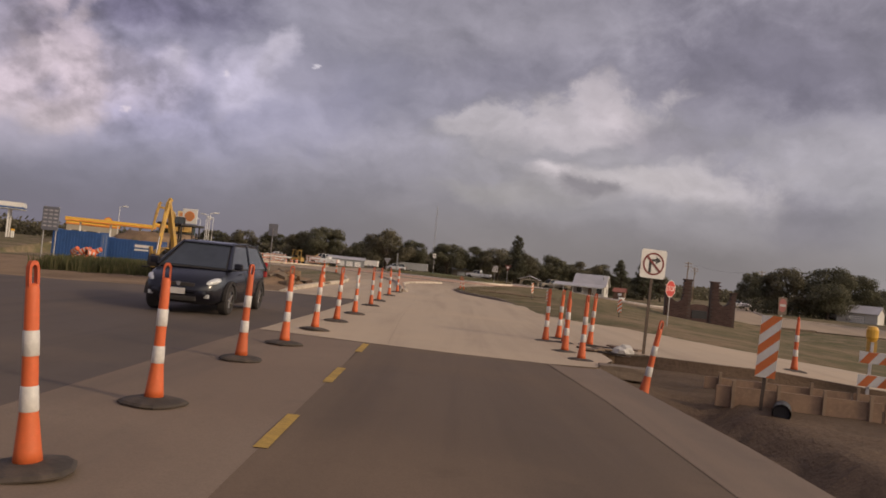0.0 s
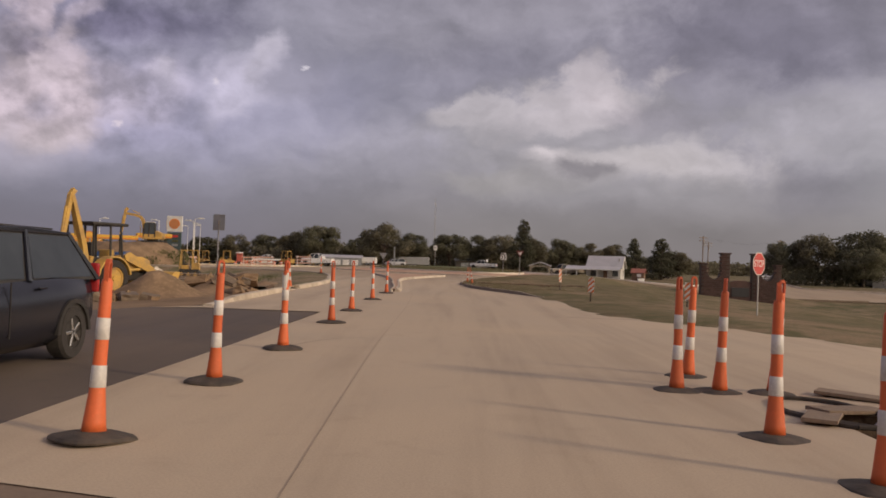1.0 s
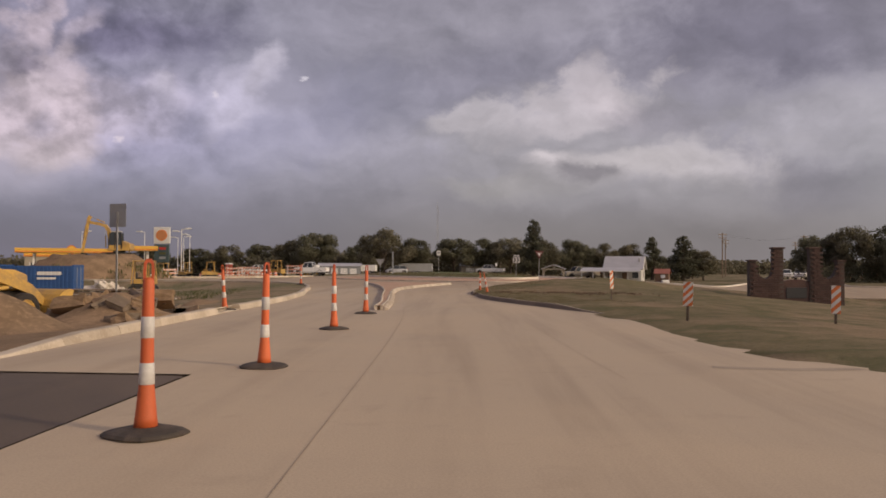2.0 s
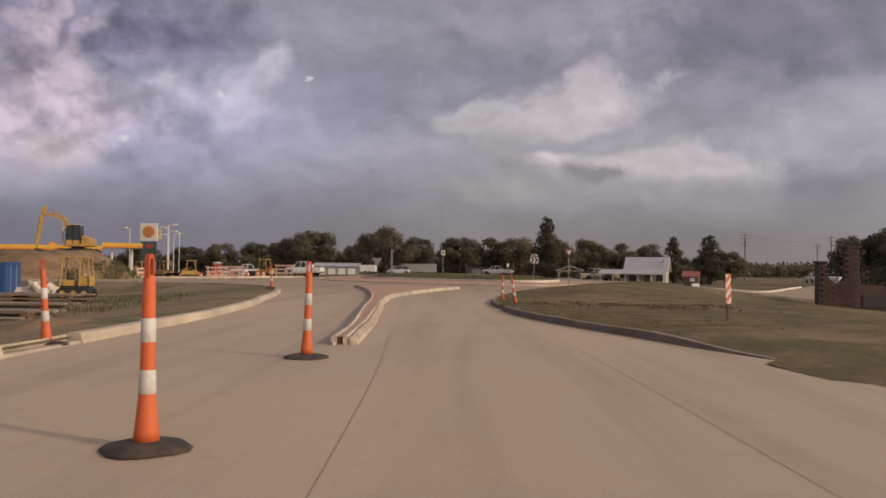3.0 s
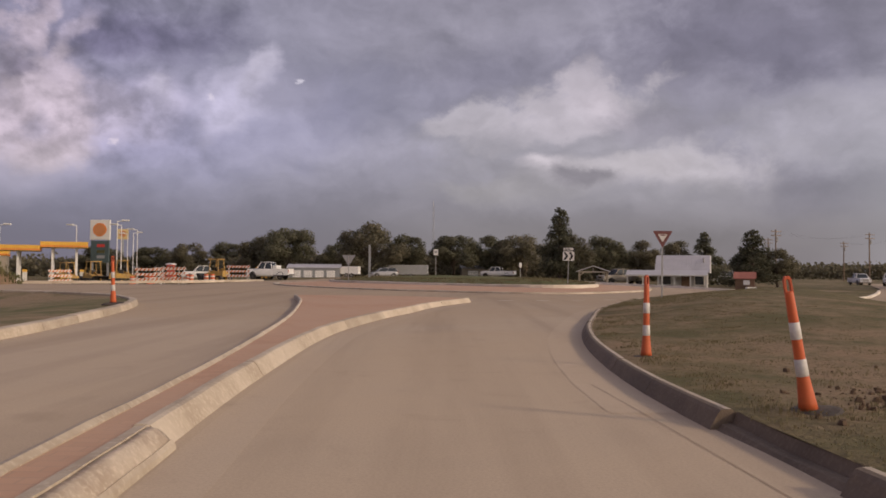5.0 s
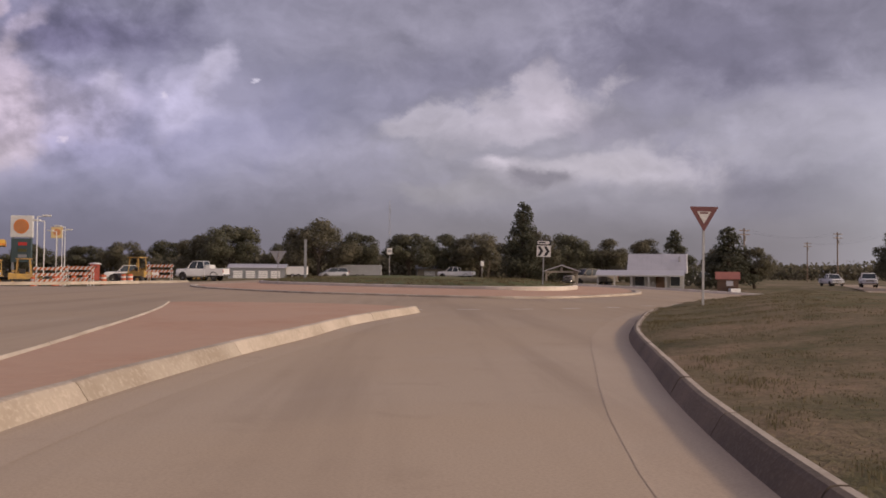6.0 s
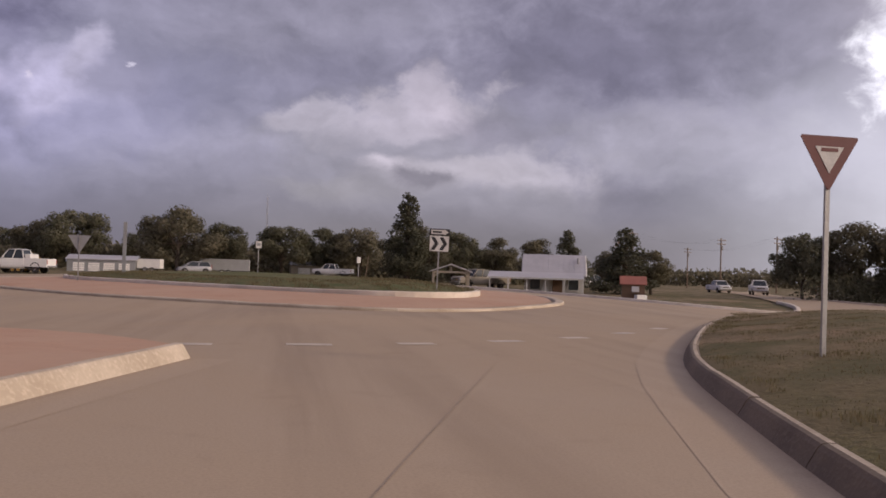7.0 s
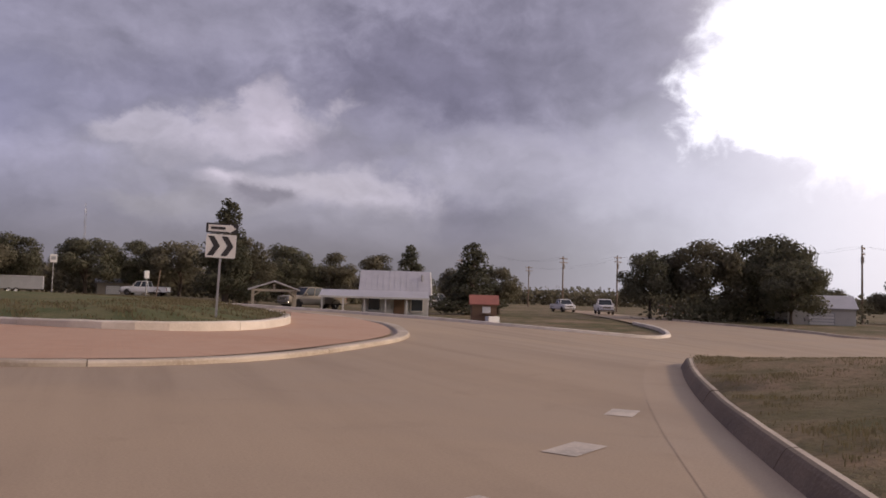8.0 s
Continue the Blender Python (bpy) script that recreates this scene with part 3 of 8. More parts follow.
KERB_L = [(-3.55, 21.8), (-3.55, 26), (-3.6, 31), (-3.55, 36), (-3.6, 40), (-4.0, 45.5), (-4.6, 49.4), (-5.2, 54), (-6.5, 60.5), (-8.4, 65.6), (-12, 70), (-20, 74), (-40, 78)]
ISLE_R = [(0.31, 33.95), (0.23, 36.5), (0.15, 38.4), (-0.05, 41.5), (-0.19, 44), (-0.41, 48), (-0.46, 53), (-0.03, 57), (0.52, 59.9), (0.93, 62.4), (1.53, 64.6), (2.2, 66.8)]
ISLE_FAR = [(2.10, 67.02), (1.2, 68.1), (-0.4, 69.0), (-2.0, 69.4), (-3.7, 69.5)]
ISLE_L = [(-3.95, 69.0), (-3.10, 65.2), (-2.28, 60.3), (-1.52, 54.8), (-0.93, 48.8), (-0.63, 44.4), (-0.39, 41), (-0.18, 38.6), (-0.02, 36.2), (0.04, 33.95)]
APRON = [(12.8, 86), (11.5, 82.7), (9.5, 79.8), (7.9, 78.0), (6.6, 77.3), (4.9, 77.3), (3, 78.3), (0.9, 80), (-2.3, 82.8), (-5.9, 87.5), (-9, 93), (-11, 101), (-9, 109), (-2, 114), (6, 113.5), (12, 108), (14.5, 98), (14, 91)]
RING = [(10.7, 91), (10.3, 88), (9.6, 85.5), (8.4, 83.2), (6.8, 82.2), (4.7, 83.1), (1.4, 86.3), (-2, 90.5), (-5.5, 95.5), (-7, 102), (-4, 107.5), (2, 109.5), (8, 107), (10.8, 99)]


def fall(x, y):
    """How far the land lies below the crown of the road."""
    begin = 9.0 + 5.0 * smooth01(y, 30, 55)
    right = 1.6 * min(1.0, max(0.0, (x - begin) / (31.0 - begin))) * (1.0 - 0.58 * smooth01(y, 78, 108))
    edge = -4.6 - max(0.0, y - 42.0) * 0.17
    left = (0.055 * min(9.0, max(0.0, edge - x)) + 0.03 * min(22.0, max(0.0, edge - 9 - x))) * smooth01(y, 14, 26)
    out = max(abs(x), abs(y - 60))
    return right + left * (1 - 0.35 * smooth01(y, 80, 130)) + 0.6 * smooth01(out, 150, 500)


def ground_z(x, y):
    near = smooth01(max(abs(x), abs(y - 60)), 20, 90)
    bumps = 0.12 * noise.noise(Vector((x * 0.08, y * 0.08, 0.3))) + 0.05 * noise.noise(Vector((x * 0.4, y * 0.4, 2.0)))
    dug = 0.5 * smooth01(x, 3.5, 4.2) * (1 - smooth01(x, 28, 32)) * (1 - smooth01(y, 8.5, 11.0)) * smooth01(y, -18, -14)
    return -0.09 - fall(x, y) + near * bumps - dug


def axis(lo, hi, step):
    a = list(np.arange(lo, hi + 0.1, step))
    grow = step
    while a[-1] < 2600:
        grow *= 1.35
        a.append(a[-1] + grow)
    grow = step
    while a[0] > -2600:
        grow *= 1.35
        a.insert(0, a[0] - grow)
    return a


XS, YS = axis(-60, 90, 2.5), axis(-30, 190, 2.5)
gv = [(x, y, ground_z(x, y)) for y in YS for x in XS]
nx = len(XS)
gf = [(j * nx + i, j * nx + i + 1, (j + 1) * nx + i + 1, (j + 1) * nx + i) for j in range(len(YS) - 1) for i in range(nx - 1)]
ground = tagged(raw("ground", gv, gf, M_FIELD, smooth=True), "dry brownish grassland with bare patches", "ground", kind="structure")

# bare building yard beside the road
yard_line = [(-60, 16.5), (-30, 15.5), (-12, 15.5), (-8.5, 18.5), (-5.2, 20.6), (-4.2, 22), (-4.2, 30), (-5.0, 33.5), (-9, 37), (-16, 44), (-24, 58), (-60, 64)]
yard = tagged(sheet("dirt_yard", curve_through(yard_line, 1.5, True), lambda x, y: ground_z(x, y) + 0.035 + 0.03 * noise.noise(Vector((x, y, 0))), M_DIRT, 1.5), "tan bare dirt of the building yard", "dirt", kind="structure")

# old dark asphalt road with its worn strip and a fresh patch
asphalt = tagged(sheet("asphalt_road", [(-60, -60), (4.6, -60), (4.6, 4.8), (4.2, 8), (-0.9, 8.2), (-0.75, 21.3), (-3.4, 21.5), (-4.7, 20.9), (-6.1, 17.6), (-9, 15.6), (-14, 14.5), (-30, 14), (-60, 15)], lambda x, y: -0.016 - 0.02 * smooth01(-x, 8, 20), M_ASPH, 3.0), "dark old asphalt roadway, dusty", "road", kind="structure")
tagged(sheet("asphalt_strip", curve_through([(-1.15, -60), (-1.2, -20), (-1.15, 0), (-1.05, 7.0)], 2) + [Vector((0.95, 6.6)), Vector((1.0, 0)), Vector((1.0, -60))], lambda x, y: -0.008, M_SHOULDER, 2.0), "worn brownish strip of asphalt along the lane", "road", kind="structure")
tagged(sheet("asphalt_patch", [(1.05, -60), (4.35, -60), (4.45, -4), (4.3, 2), (4.02, 5.95), (2.5, 6.1), (0.98, 6.5)], lambda x, y: -0.006, M_ASPH2, 2.0), "fresh dark asphalt lane", "road", kind="structure")
tagged(sheet("asphalt_shoulder", [(4.4, -60), (5.4, -60), (5.3, 0), (5.0, 6.0), (4.04, 5.95), (4.32, 2), (4.47, -4)], lambda x, y: -0.011 - 0.02 * (x - 4.4), M_SHOULDER, 1.0), "dusty broken edge of the lane", "road", kind="structure")

# concrete carriageway: approach, side street, circle and its arms
left_line = curve_through(KERB_L, 1.5)
right_line = curve_through(KERB_R, 1.5)
side_top = curve_through([(45, 10), (30, 12.5), (20, 14.2), (14, 15.6), (10.6, 17), (8.5, 19.4), (6.8, 22), (6.1, 26), (6.2, 28.5), (6.15, 30.5), (6.0, 32.4)], 1.5)
outline = [Vector(p) for p in [(-1.0, 6.6), (0.95, 6.05), (2.5, 5.72), (4.0, 5.55), (4.9, 5.7), (5.5, 7.2), (5.6, 9.3), (6.6, 9.2), (8, 8.7), (11, 8.2), (20, 6.5), (45, 3)]]
outline += side_top + [p + Vector((0.03, 0.0)) for p in right_line[:1]] + right_line[1:]
outline += [Vector(p) for p in [(90, 83), (90, 93), (60, 96), (47.5, 100), (47, 104), (50, 113), (55, 128), (68, 155), (80, 178), (74, 182), (64, 158), (50, 130), (38, 108), (34.5, 102.4), (32.6, 100.2), (30.8, 99.6), (28, 100.8), (25, 103.2), (22, 107.6), (18, 113.1), (12, 118.6), (6, 121.1), (0, 124), (-2, 135), (-3, 170), (-12, 170), (-13, 130), (-15, 114), (-20, 102), (-28, 96), (-45, 93)]]
outline += left_line[::-1] + [Vector(p) for p in [(-4.6, 20.5), (-3.6, 21.0), (-0.68, 20.75), (-0.8, 13.5), (-0.95, 9)]]
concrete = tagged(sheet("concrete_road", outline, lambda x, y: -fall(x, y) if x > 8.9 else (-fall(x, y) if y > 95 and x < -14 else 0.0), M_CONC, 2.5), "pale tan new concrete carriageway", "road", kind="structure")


tagged(sheet("side_street", [(44.8, 3.0), (70, -0.5), (150, -11.7), (150, -4.5), (70, 6.8), (44.8, 10.05)], lambda x, y: -fall(x, y) - 0.003, M_CONC, 4.0), "pale concrete side street running on", "road", kind="structure")


def strip(name, pts, width, lift, material, parent):
    """A thin flat band laid along a line."""
    v, f = [], []
    for i, p in enumerate(pts):
        d = (pts[min(i + 1, len(pts) - 1)] - pts[max(i - 1, 0)]).normalized()
        n = Vector((-d.y, d.x)) * width / 2
        for q in (p + n, p - n):
            v.append((q.x, q.y, lift - (fall(q.x, q.y) if q.x > 8 else 0)))
    f = [(2 * i, 2 * i + 1, 2 * i + 3, 2 * i + 2) for i in range(len(pts) - 1)]
    return raw(name, v, f, material, parent)


for line in ([(1.35, 6.2), (1.2, 14), (1.15, 24), (1.0, 31), (0.72, 36), (0.55, 39.0)], [(3.95, 20.5), (3.85, 24), (3.7, 32), (3.45, 37), (3.15, 40.5), (2.9, 44.9), (2.7, 47.8)], [(3.0, 60.4), (3.9, 62.8), (5.2, 66.2)]):
    strip("joint", curve_through(line, 1.0), 0.007, 0.004, M_JOINT, concrete)
for k, (y0, x0, x1) in enumerate(((13.4, -0.7, 6.5), (21.0, -0.7, 6.2), (30.2, -3.4, 5.4), (39.5, 0.3, 3.8), (48.6, -0.2, 3.1))):
    strip("joint", [Vector((x0 + (x1 - x0) * i / 6, y0 + 0.03 * math.sin(i * 2.1 + k))) for i in range(7)], 0.008, 0.0035, M_JOINT, concrete)


def kerb(name, pts, closed=False, width=0.2, high=0.15, low=-0.06, length=3.0, gap=0.012, side=1, label="pale concrete kerb, dusty and chipped", foot=0.05, cut=(), base=None, material=None, lift=None, two=None):
    """A kerb in cast lengths; `side` 1 puts its back on the right of the line's way."""
    root = empty(name, label, "kerb", kind="structure")
    run = curve_through(pts, 0.5, closed)
    if closed:
        run.append(run[0])
    far = [0.0]
    for a, b in zip(run, run[1:]):
        far.append(far[-1] + (b - a).length)
    count = max(1, round(far[-1] / length))
    rnd = random.Random(len(run))

    def at(s):
        s = min(max(s, 0), far[-1] - 1e-6)
        i = max(k for k in range(len(far)) if far[k] <= s)
        i = min(i, len(run) - 2)
        d = (run[i + 1] - run[i])
        return run[i] + d * ((s - far[i]) / d.length), d.normalized()

    for c in range(count):
        s0, s1 = far[-1] * c / count + gap / 2, far[-1] * (c + 1) / count - gap / 2
        mid, _ = at((s0 + s1) / 2)
        broken = 0.75 * high if any(a <= (s0 + s1) / 2 <= b for a, b in cut) else 0.0
        up = rnd.uniform(-0.006, 0.006)
        prof = [(0.0 - foot, low), (-0.0 * width, high * 0.78), (0.02, high * 0.95), (0.05, high), (width - 0.03, high), (width, high - 0.025), (width, low)]
        k = max(2, int((s1 - s0) / 0.5))
        b = bmesh.new()
        rows = []
        for j in range(k + 1):
            p, d = at(s0 + (s1 - s0) * j / k)
            n = Vector((d.y, -d.x)) * side
            chip = 0.010 * noise.noise(Vector((p.x * 3, p.y * 3, 5)))
            z0 = base(p.x, p.y) if base else (-fall(p.x, p.y) if p.x > 8 else 0)
            grow = lift(p.x, p.y) if lift else 1.0
            rows.append([b.verts.new((p.x + n.x * o, p.y + n.y * o, z0 + (z * grow if z > 0.02 else z) + (up + chip * (4 if broken else 1) - (broken if o < width else 0) if z > 0.02 else 0))) for o, z in prof])
        for r0, r1 in zip(rows, rows[1:]):
            for i in range(len(prof) - 1):
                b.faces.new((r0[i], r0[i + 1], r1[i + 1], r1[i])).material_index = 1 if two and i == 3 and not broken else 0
        b.faces.new(rows[0])
        b.faces.new(rows[-1][::-1])
        part("kerb_length", b, [material or M_KERB, two] if two else material or M_KERB, root)
    return root


# Shade is put into the dark face, sunlight into the pale top.
kerb("kerb_right", KERB_R, side=1, width=0.12, foot=0.09, high=0.135, length=1.5, cut=((11.4, 12.8),), lift=lambda x, y: 0.15 + 0.85 * smooth01(y, 32.6, 35.4), material=M_KERB2, two=M_KERB, label="low concrete kerb at the grass bank, its face dark with grime and painted shade")
kerb("kerb_left", KERB_L, side=-1, width=0.22, length=2.0, cut=((9.5, 11.6),), lift=lambda x, y: 0.2 + 0.8 * smooth01(y, 21.8, 24.8), label="tan concrete kerb at the verge")
ISLE_RUN = curve_through(ISLE_R, 0.25)
kerb("kerb_island_right", [p for p in ISLE_RUN if p.y > 45.0], side=-1, width=0.13, high=0.14, foot=0.11)


def worn_kerb(run, cut=3.0):
    """The kerb's run to the nose: a sound inner ledge, a rough broken face and a pale lip left at its foot."""
    root = empty("kerb_island_worn", "concrete kerb with a crumbled face and a pale lip", "kerb", kind="structure")
    count = max(1, round((run[-1] - run[0]).length / cut))
    for c in range(count):
        piece = run[c * (len(run) - 1) // count:(c + 1) * (len(run) - 1) // count + 1]
        ledge, face_bm, lip = bmesh.new(), bmesh.new(), bmesh.new()
        rows = ([], [], [])
        fine = []
        for a, b in zip(piece, piece[1:]):
            fine += [a.lerp(b, k / 4) for k in range(4)]
        fine.append(piece[-1])
        for i, p in enumerate(fine):
            d = (fine[min(i + 1, len(fine) - 1)] - fine[max(i - 1, 0)]).normalized()
            n = Vector((-d.y, d.x))
            bite = smooth01(p.y, 37.0, 34.3) + smooth01(p.y, 35.5, 38.0) * (1 - 0.75 * smooth01(p.y, 41.0, 44.9))
            j = 0.5 + noise.noise(Vector((p.x * 9, p.y * 1.3, 3)))
            q = noise.noise(Vector((p.x * 5, p.y * 1.7, 7)))
            edge = 0.035 + 0.022 * q * bite
            end = 0.012 if i in (0, len(fine) - 1) else 0.0
            top = 0.142 - end
            dip = top - bite * (0.022 + 0.022 * j)
            prof = (((0.11, -0.05), (0.11, top - 0.012), (0.095, top), (edge, top), (edge - 0.012, dip + 0.010), (edge - 0.02, -0.05)),
                    ((edge - 0.004, -0.05), (edge - 0.006, dip + 0.006 * q), (-0.035, dip - 0.012 + 0.022 * j * bite), (-0.085 + 0.012 * q, 0.082 - 0.028 * bite * j), (-0.116, 0.045), (-0.122, -0.05)),
                    ((-0.112, -0.05), (-0.113, 0.046 + 0.012 * q), (-0.124, 0.052 + 0.010 * q), (-0.142 - 0.006 * j, 0.030), (-0.158, -0.03)))
            for bm, row, pr in zip((ledge, face_bm, lip), rows, prof):
                row.append([bm.verts.new((p.x + n.x * o * 0.85, p.y + n.y * o * 0.85, z)) for o, z in pr])
        for bm, row in zip((ledge, face_bm, lip), rows):
            for r0, r1 in zip(row, row[1:]):
                for k in range(len(r0) - 1):
                    bm.faces.new((r0[k], r0[k + 1], r1[k + 1], r1[k]))
            bm.faces.new(row[0])
            bm.faces.new(row[-1][::-1])
        whole = part("kerb_length", ledge, M_KERB, root)
        part("broken_face", face_bm, M_KERB4, whole, "crumbled brown concrete face", smooth=True)
        part("lip", lip, M_KERB, whole, "pale ragged lip")


worn_kerb([p for p in ISLE_RUN if p.y < 45.2])
kerb("kerb_island_left", ISLE_L, side=-1, width=0.09, foot=0.02)
kerb("kerb_island_end", ISLE_FAR, side=-1, width=0.2, high=0.07)

isle = curve_through(ISLE_R, 1.0) + curve_through(ISLE_FAR, 1.0) + curve_through(ISLE_L, 1.0)


def shrink(pts, by):
    """The outline drawn in by a little."""
    n = len(pts)
    turn = sum(pts[i].x * pts[(i + 1) % n].y - pts[(i + 1) % n].x * pts[i].y for i in range(n))
    out = []
    for i in range(n):
        d = (pts[(i + 1) % n] - pts[i - 1]).normalized()
        out.append(pts[i] + Vector((-d.y, d.x)) * by * (1 if turn > 0 else -1))
    return out


tagged(sheet("island_paving", shrink(isle, 0.07), lambda x, y: 0.122, M_PAVER, 1.0, smooth=False), "dusty red pavers on the splitter island", "paving", kind="structure")

nose = empty("island_nose", "cut end of the red island filling between kerbs", "paving", kind="structure", m=pose(0.175, 34.2, 0.03))
part("core", block(0.09, 0.5, 0.17, (-0.02, 0.06, -0.005), 0.006), M_BROWN, nose)
part("rubble", block(0.05, 0.10, 0.05, (-0.09, -0.28, -0.02), 0.01, turn=pose(0, 0, 0, 8, 12, 20)), M_KERB3, nose)


def beside(pts, off):
    """The line moved sideways, to the right of its way for a positive distance."""
    out = []
    for i, p in enumerate(pts):
        d = (pts[min(i + 1, len(pts) - 1)] - pts[max(i - 1, 0)]).normalized()
        out.append(p + Vector((d.y, -d.x)) * off)
    return out


strip("gutter_pan", beside(curve_through(ISLE_R, 0.7), 0.33), 0.36, 0.0022, M_GUTTER, concrete)
gutter_line = [p for p in right_line if 46 < p.y < 79]
strip("gutter_pan", beside(gutter_line, -0.30), 0.52, 0.0022, M_GUTTER, concrete)

edge = curve_through([(4.0, 5.55), (4.9, 5.7), (5.5, 7.2), (5.6, 9.3), (6.6, 9.2), (8, 8.7), (11, 8.2), (20, 6.5), (45, 3)], 0.7)
rim = empty("slab_edge", "rough dark cut edge of the concrete side street", "road edge", kind="structure")
b = bmesh.new()
rows = []
for p in edge:
    z0 = -fall(p.x, p.y) if p.x > 8.9 else 0.0
    w = 0.03 * noise.noise(Vector((p.x * 2, p.y * 2, 1)))
    rows.append([b.verts.new((p.x, p.y + o, z0 + z)) for o, z in ((0.01, -0.003), (-0.015 + w, -0.012), (-0.05 + w, -0.12), (-0.16 + w, -0.30))])
for r0, r1 in zip(rows, rows[1:]):
    for i in range(3):
        b.faces.new((r0[i], r0[i + 1], r1[i + 1], r1[i]))
part("cut_face", b, M_MUD, rim)

# central island: mountable paved apron, kerb and grass dome
apron_line = curve_through(APRON, 1.0, True)
ring_line = curve_through(RING, 1.0, True)
MID = Vector((2.2, 96.0))
AP = np.array([p[:] for p in curve_through(APRON, 0.25, True)])
RG = np.array([p[:] for p in curve_through(RING, 0.25, True)])


def dome_z(x, y):
    edge = float(np.hypot(RG[:, 0] - x, RG[:, 1] - y).min())
    return 0.325 + 0.21 * smooth01(edge, 0.1, 2.2) + 0.16 * smooth01(edge, 1.5, 9.0) + 0.04 * noise.noise(Vector((x * 0.7, y * 0.7, 4)))


def apron_z(x, y):
    a = float(np.hypot(AP[:, 0] - x, AP[:, 1] - y).min())
    return 0.055 + 0.036 * min(a, 4.5)


kerb("kerb_apron", APRON, closed=True, side=-1, width=0.30, high=0.075, foot=0.10, length=4.0, label="low pale rolled kerb round the paved apron")
kerb("kerb_ring", RING, closed=True, side=-1, width=0.22, high=0.335, low=0.02, foot=0.02, length=4.2, material=M_KERB3, label="pale concrete kerb round the grass circle", base=lambda x, y: 0.0)
tagged(sheet("apron_paving", shrink(apron_line, 0.15), apron_z, M_PAVER, 1.5, smooth=True), "dusty red paver apron of the circle", "paving", kind="structure")
circle_turf = tagged(sheet("circle_turf", shrink(ring_line, 0.09), dome_z, M_LAWN, 0.8), "low green grass on the central circle", "grass", kind="structure")

# right verge: grass corner with a rounded bank
side_in = [p + Vector((-0.30, -0.35)) for p in side_top]
near_line = [p for p in right_line if p.x < 44]
verge_r_line = [p + Vector(((q - o).y, -(q - o).x)).normalized() * 0.112 for o, p, q in zip(near_line[:1] + near_line, near_line, near_line[1:] + near_line[-1:])]
verge_r_line += [Vector((60, 82.9)), Vector((60, 12))] + side_in
kerb_pts = [p for p in right_line if p.x < 30]


def verge_z(x, y):
    here = Vector((x, y))
    e = min((p - here).length for p in kerb_pts)
    g = min((p - here).length for p in side_in) if y < 40 else 9.0
    bank = (0.33 * smooth01(e, 0.0, 3.2) * (1 - smooth01(e, 4.2, 10.0)) - 0.25 * smooth01(e, 5.0, 11.0)) * smooth01(y, 47, 59)
    near = 1 - smooth01(e, 0.8, 2.4)
    kerbed = near * (0.15 + 0.85 * smooth01(y, 32.6, 35.4)) + (1 - near) * smooth01(y, 33.0, 37.0)
    edge = (0.112 + 0.027 * smooth01(e, 0.1, 0.7)) * kerbed + (-0.03 + 0.028 * near + 0.10 * smooth01(g, 0.0, 1.6) * smooth01(e, 0.1, 1.4)) * (1 - kerbed)
    rough = (0.03 * noise.noise(Vector((x * 1.3, y * 1.3, 1))) + 0.025 * noise.noise(Vector((x * 0.35, y * 0.35, 6)))) * smooth01(min(e, g), 0.1, 1.5)
    return edge + bank + rough - fall(x, y)


tagged(sheet("verge_right", verge_r_line, verge_z, M_GRASS, 0.7), "patchy green and brown grass bank beside the kerb", "grass", kind="structure")

# left verge between the kerb and the yard
verge_l_line = [p + Vector((-0.12, 0)) for p in left_line if 30 < p.y] + [Vector((-40, 64)), Vector((-24, 58)), Vector((-16, 44)), Vector((-9, 37)), Vector((-5.0, 33.5))]


def verge_left_z(x, y):
    e = min((p - Vector((x, y))).length for p in left_line)
    return 0.115 * (1 - smooth01(e, 0.5, 6)) - fall(x, y) * smooth01(e, 0, 2) - 0.02 + 0.05 * noise.noise(Vector((x * 0.4, y * 0.4, 9))) * smooth01(e, 0.2, 2)


tagged(sheet("verge_left", verge_l_line, verge_left_z, M_VERGE, 1.0), "patchy grass and soil verge beside the building yard", "grass", kind="structure")

# far corner of the circle, between two arms
kerb("kerb_far_corner", [(43, 117), (38, 108), (34.5, 102.4), (32.6, 100.2), (30.8, 99.6), (28, 100.8), (25, 103.2), (22, 107.6), (18, 113.1), (12, 118.6), (6, 121.1), (0, 124.2)], side=1, width=0.25, high=0.15, material=M_KERB3, label="pale concrete kerb round the far corner")
kerb("kerb_far_east", [(90, 93.2), (60, 96.1), (47.6, 100.1), (47.2, 104), (50, 113), (55.2, 128)], side=1, width=0.25, high=0.14)
kerb("kerb_far_west", [(-45, 93.2), (-28, 96.2), (-20, 102.2), (-15.2, 114)], side=-1, width=0.25, high=0.14)

# thin tyre marks and a dusty stain on the slabs
M_SCUFF = mat("tyre_scuff", (0.405, 0.318, 0.232), 0.9, var=0.2, scale=3, fine=30, bump=0.05)
scuffs = empty("tyre_marks", "faint dark curved tyre marks and a stain on the slabs", "road marking", kind="structure")
for line, wide in (([(0.05, 13.55), (0.30, 14.3), (0.62, 14.75), (0.95, 14.9)], 0.05), ([(5.2, 21.6), (6.1, 21.4), (6.9, 21.5)], 0.22)):
    strip("mark", curve_through(line, 0.5), wide, 0.003, M_SCUFF, scuffs)

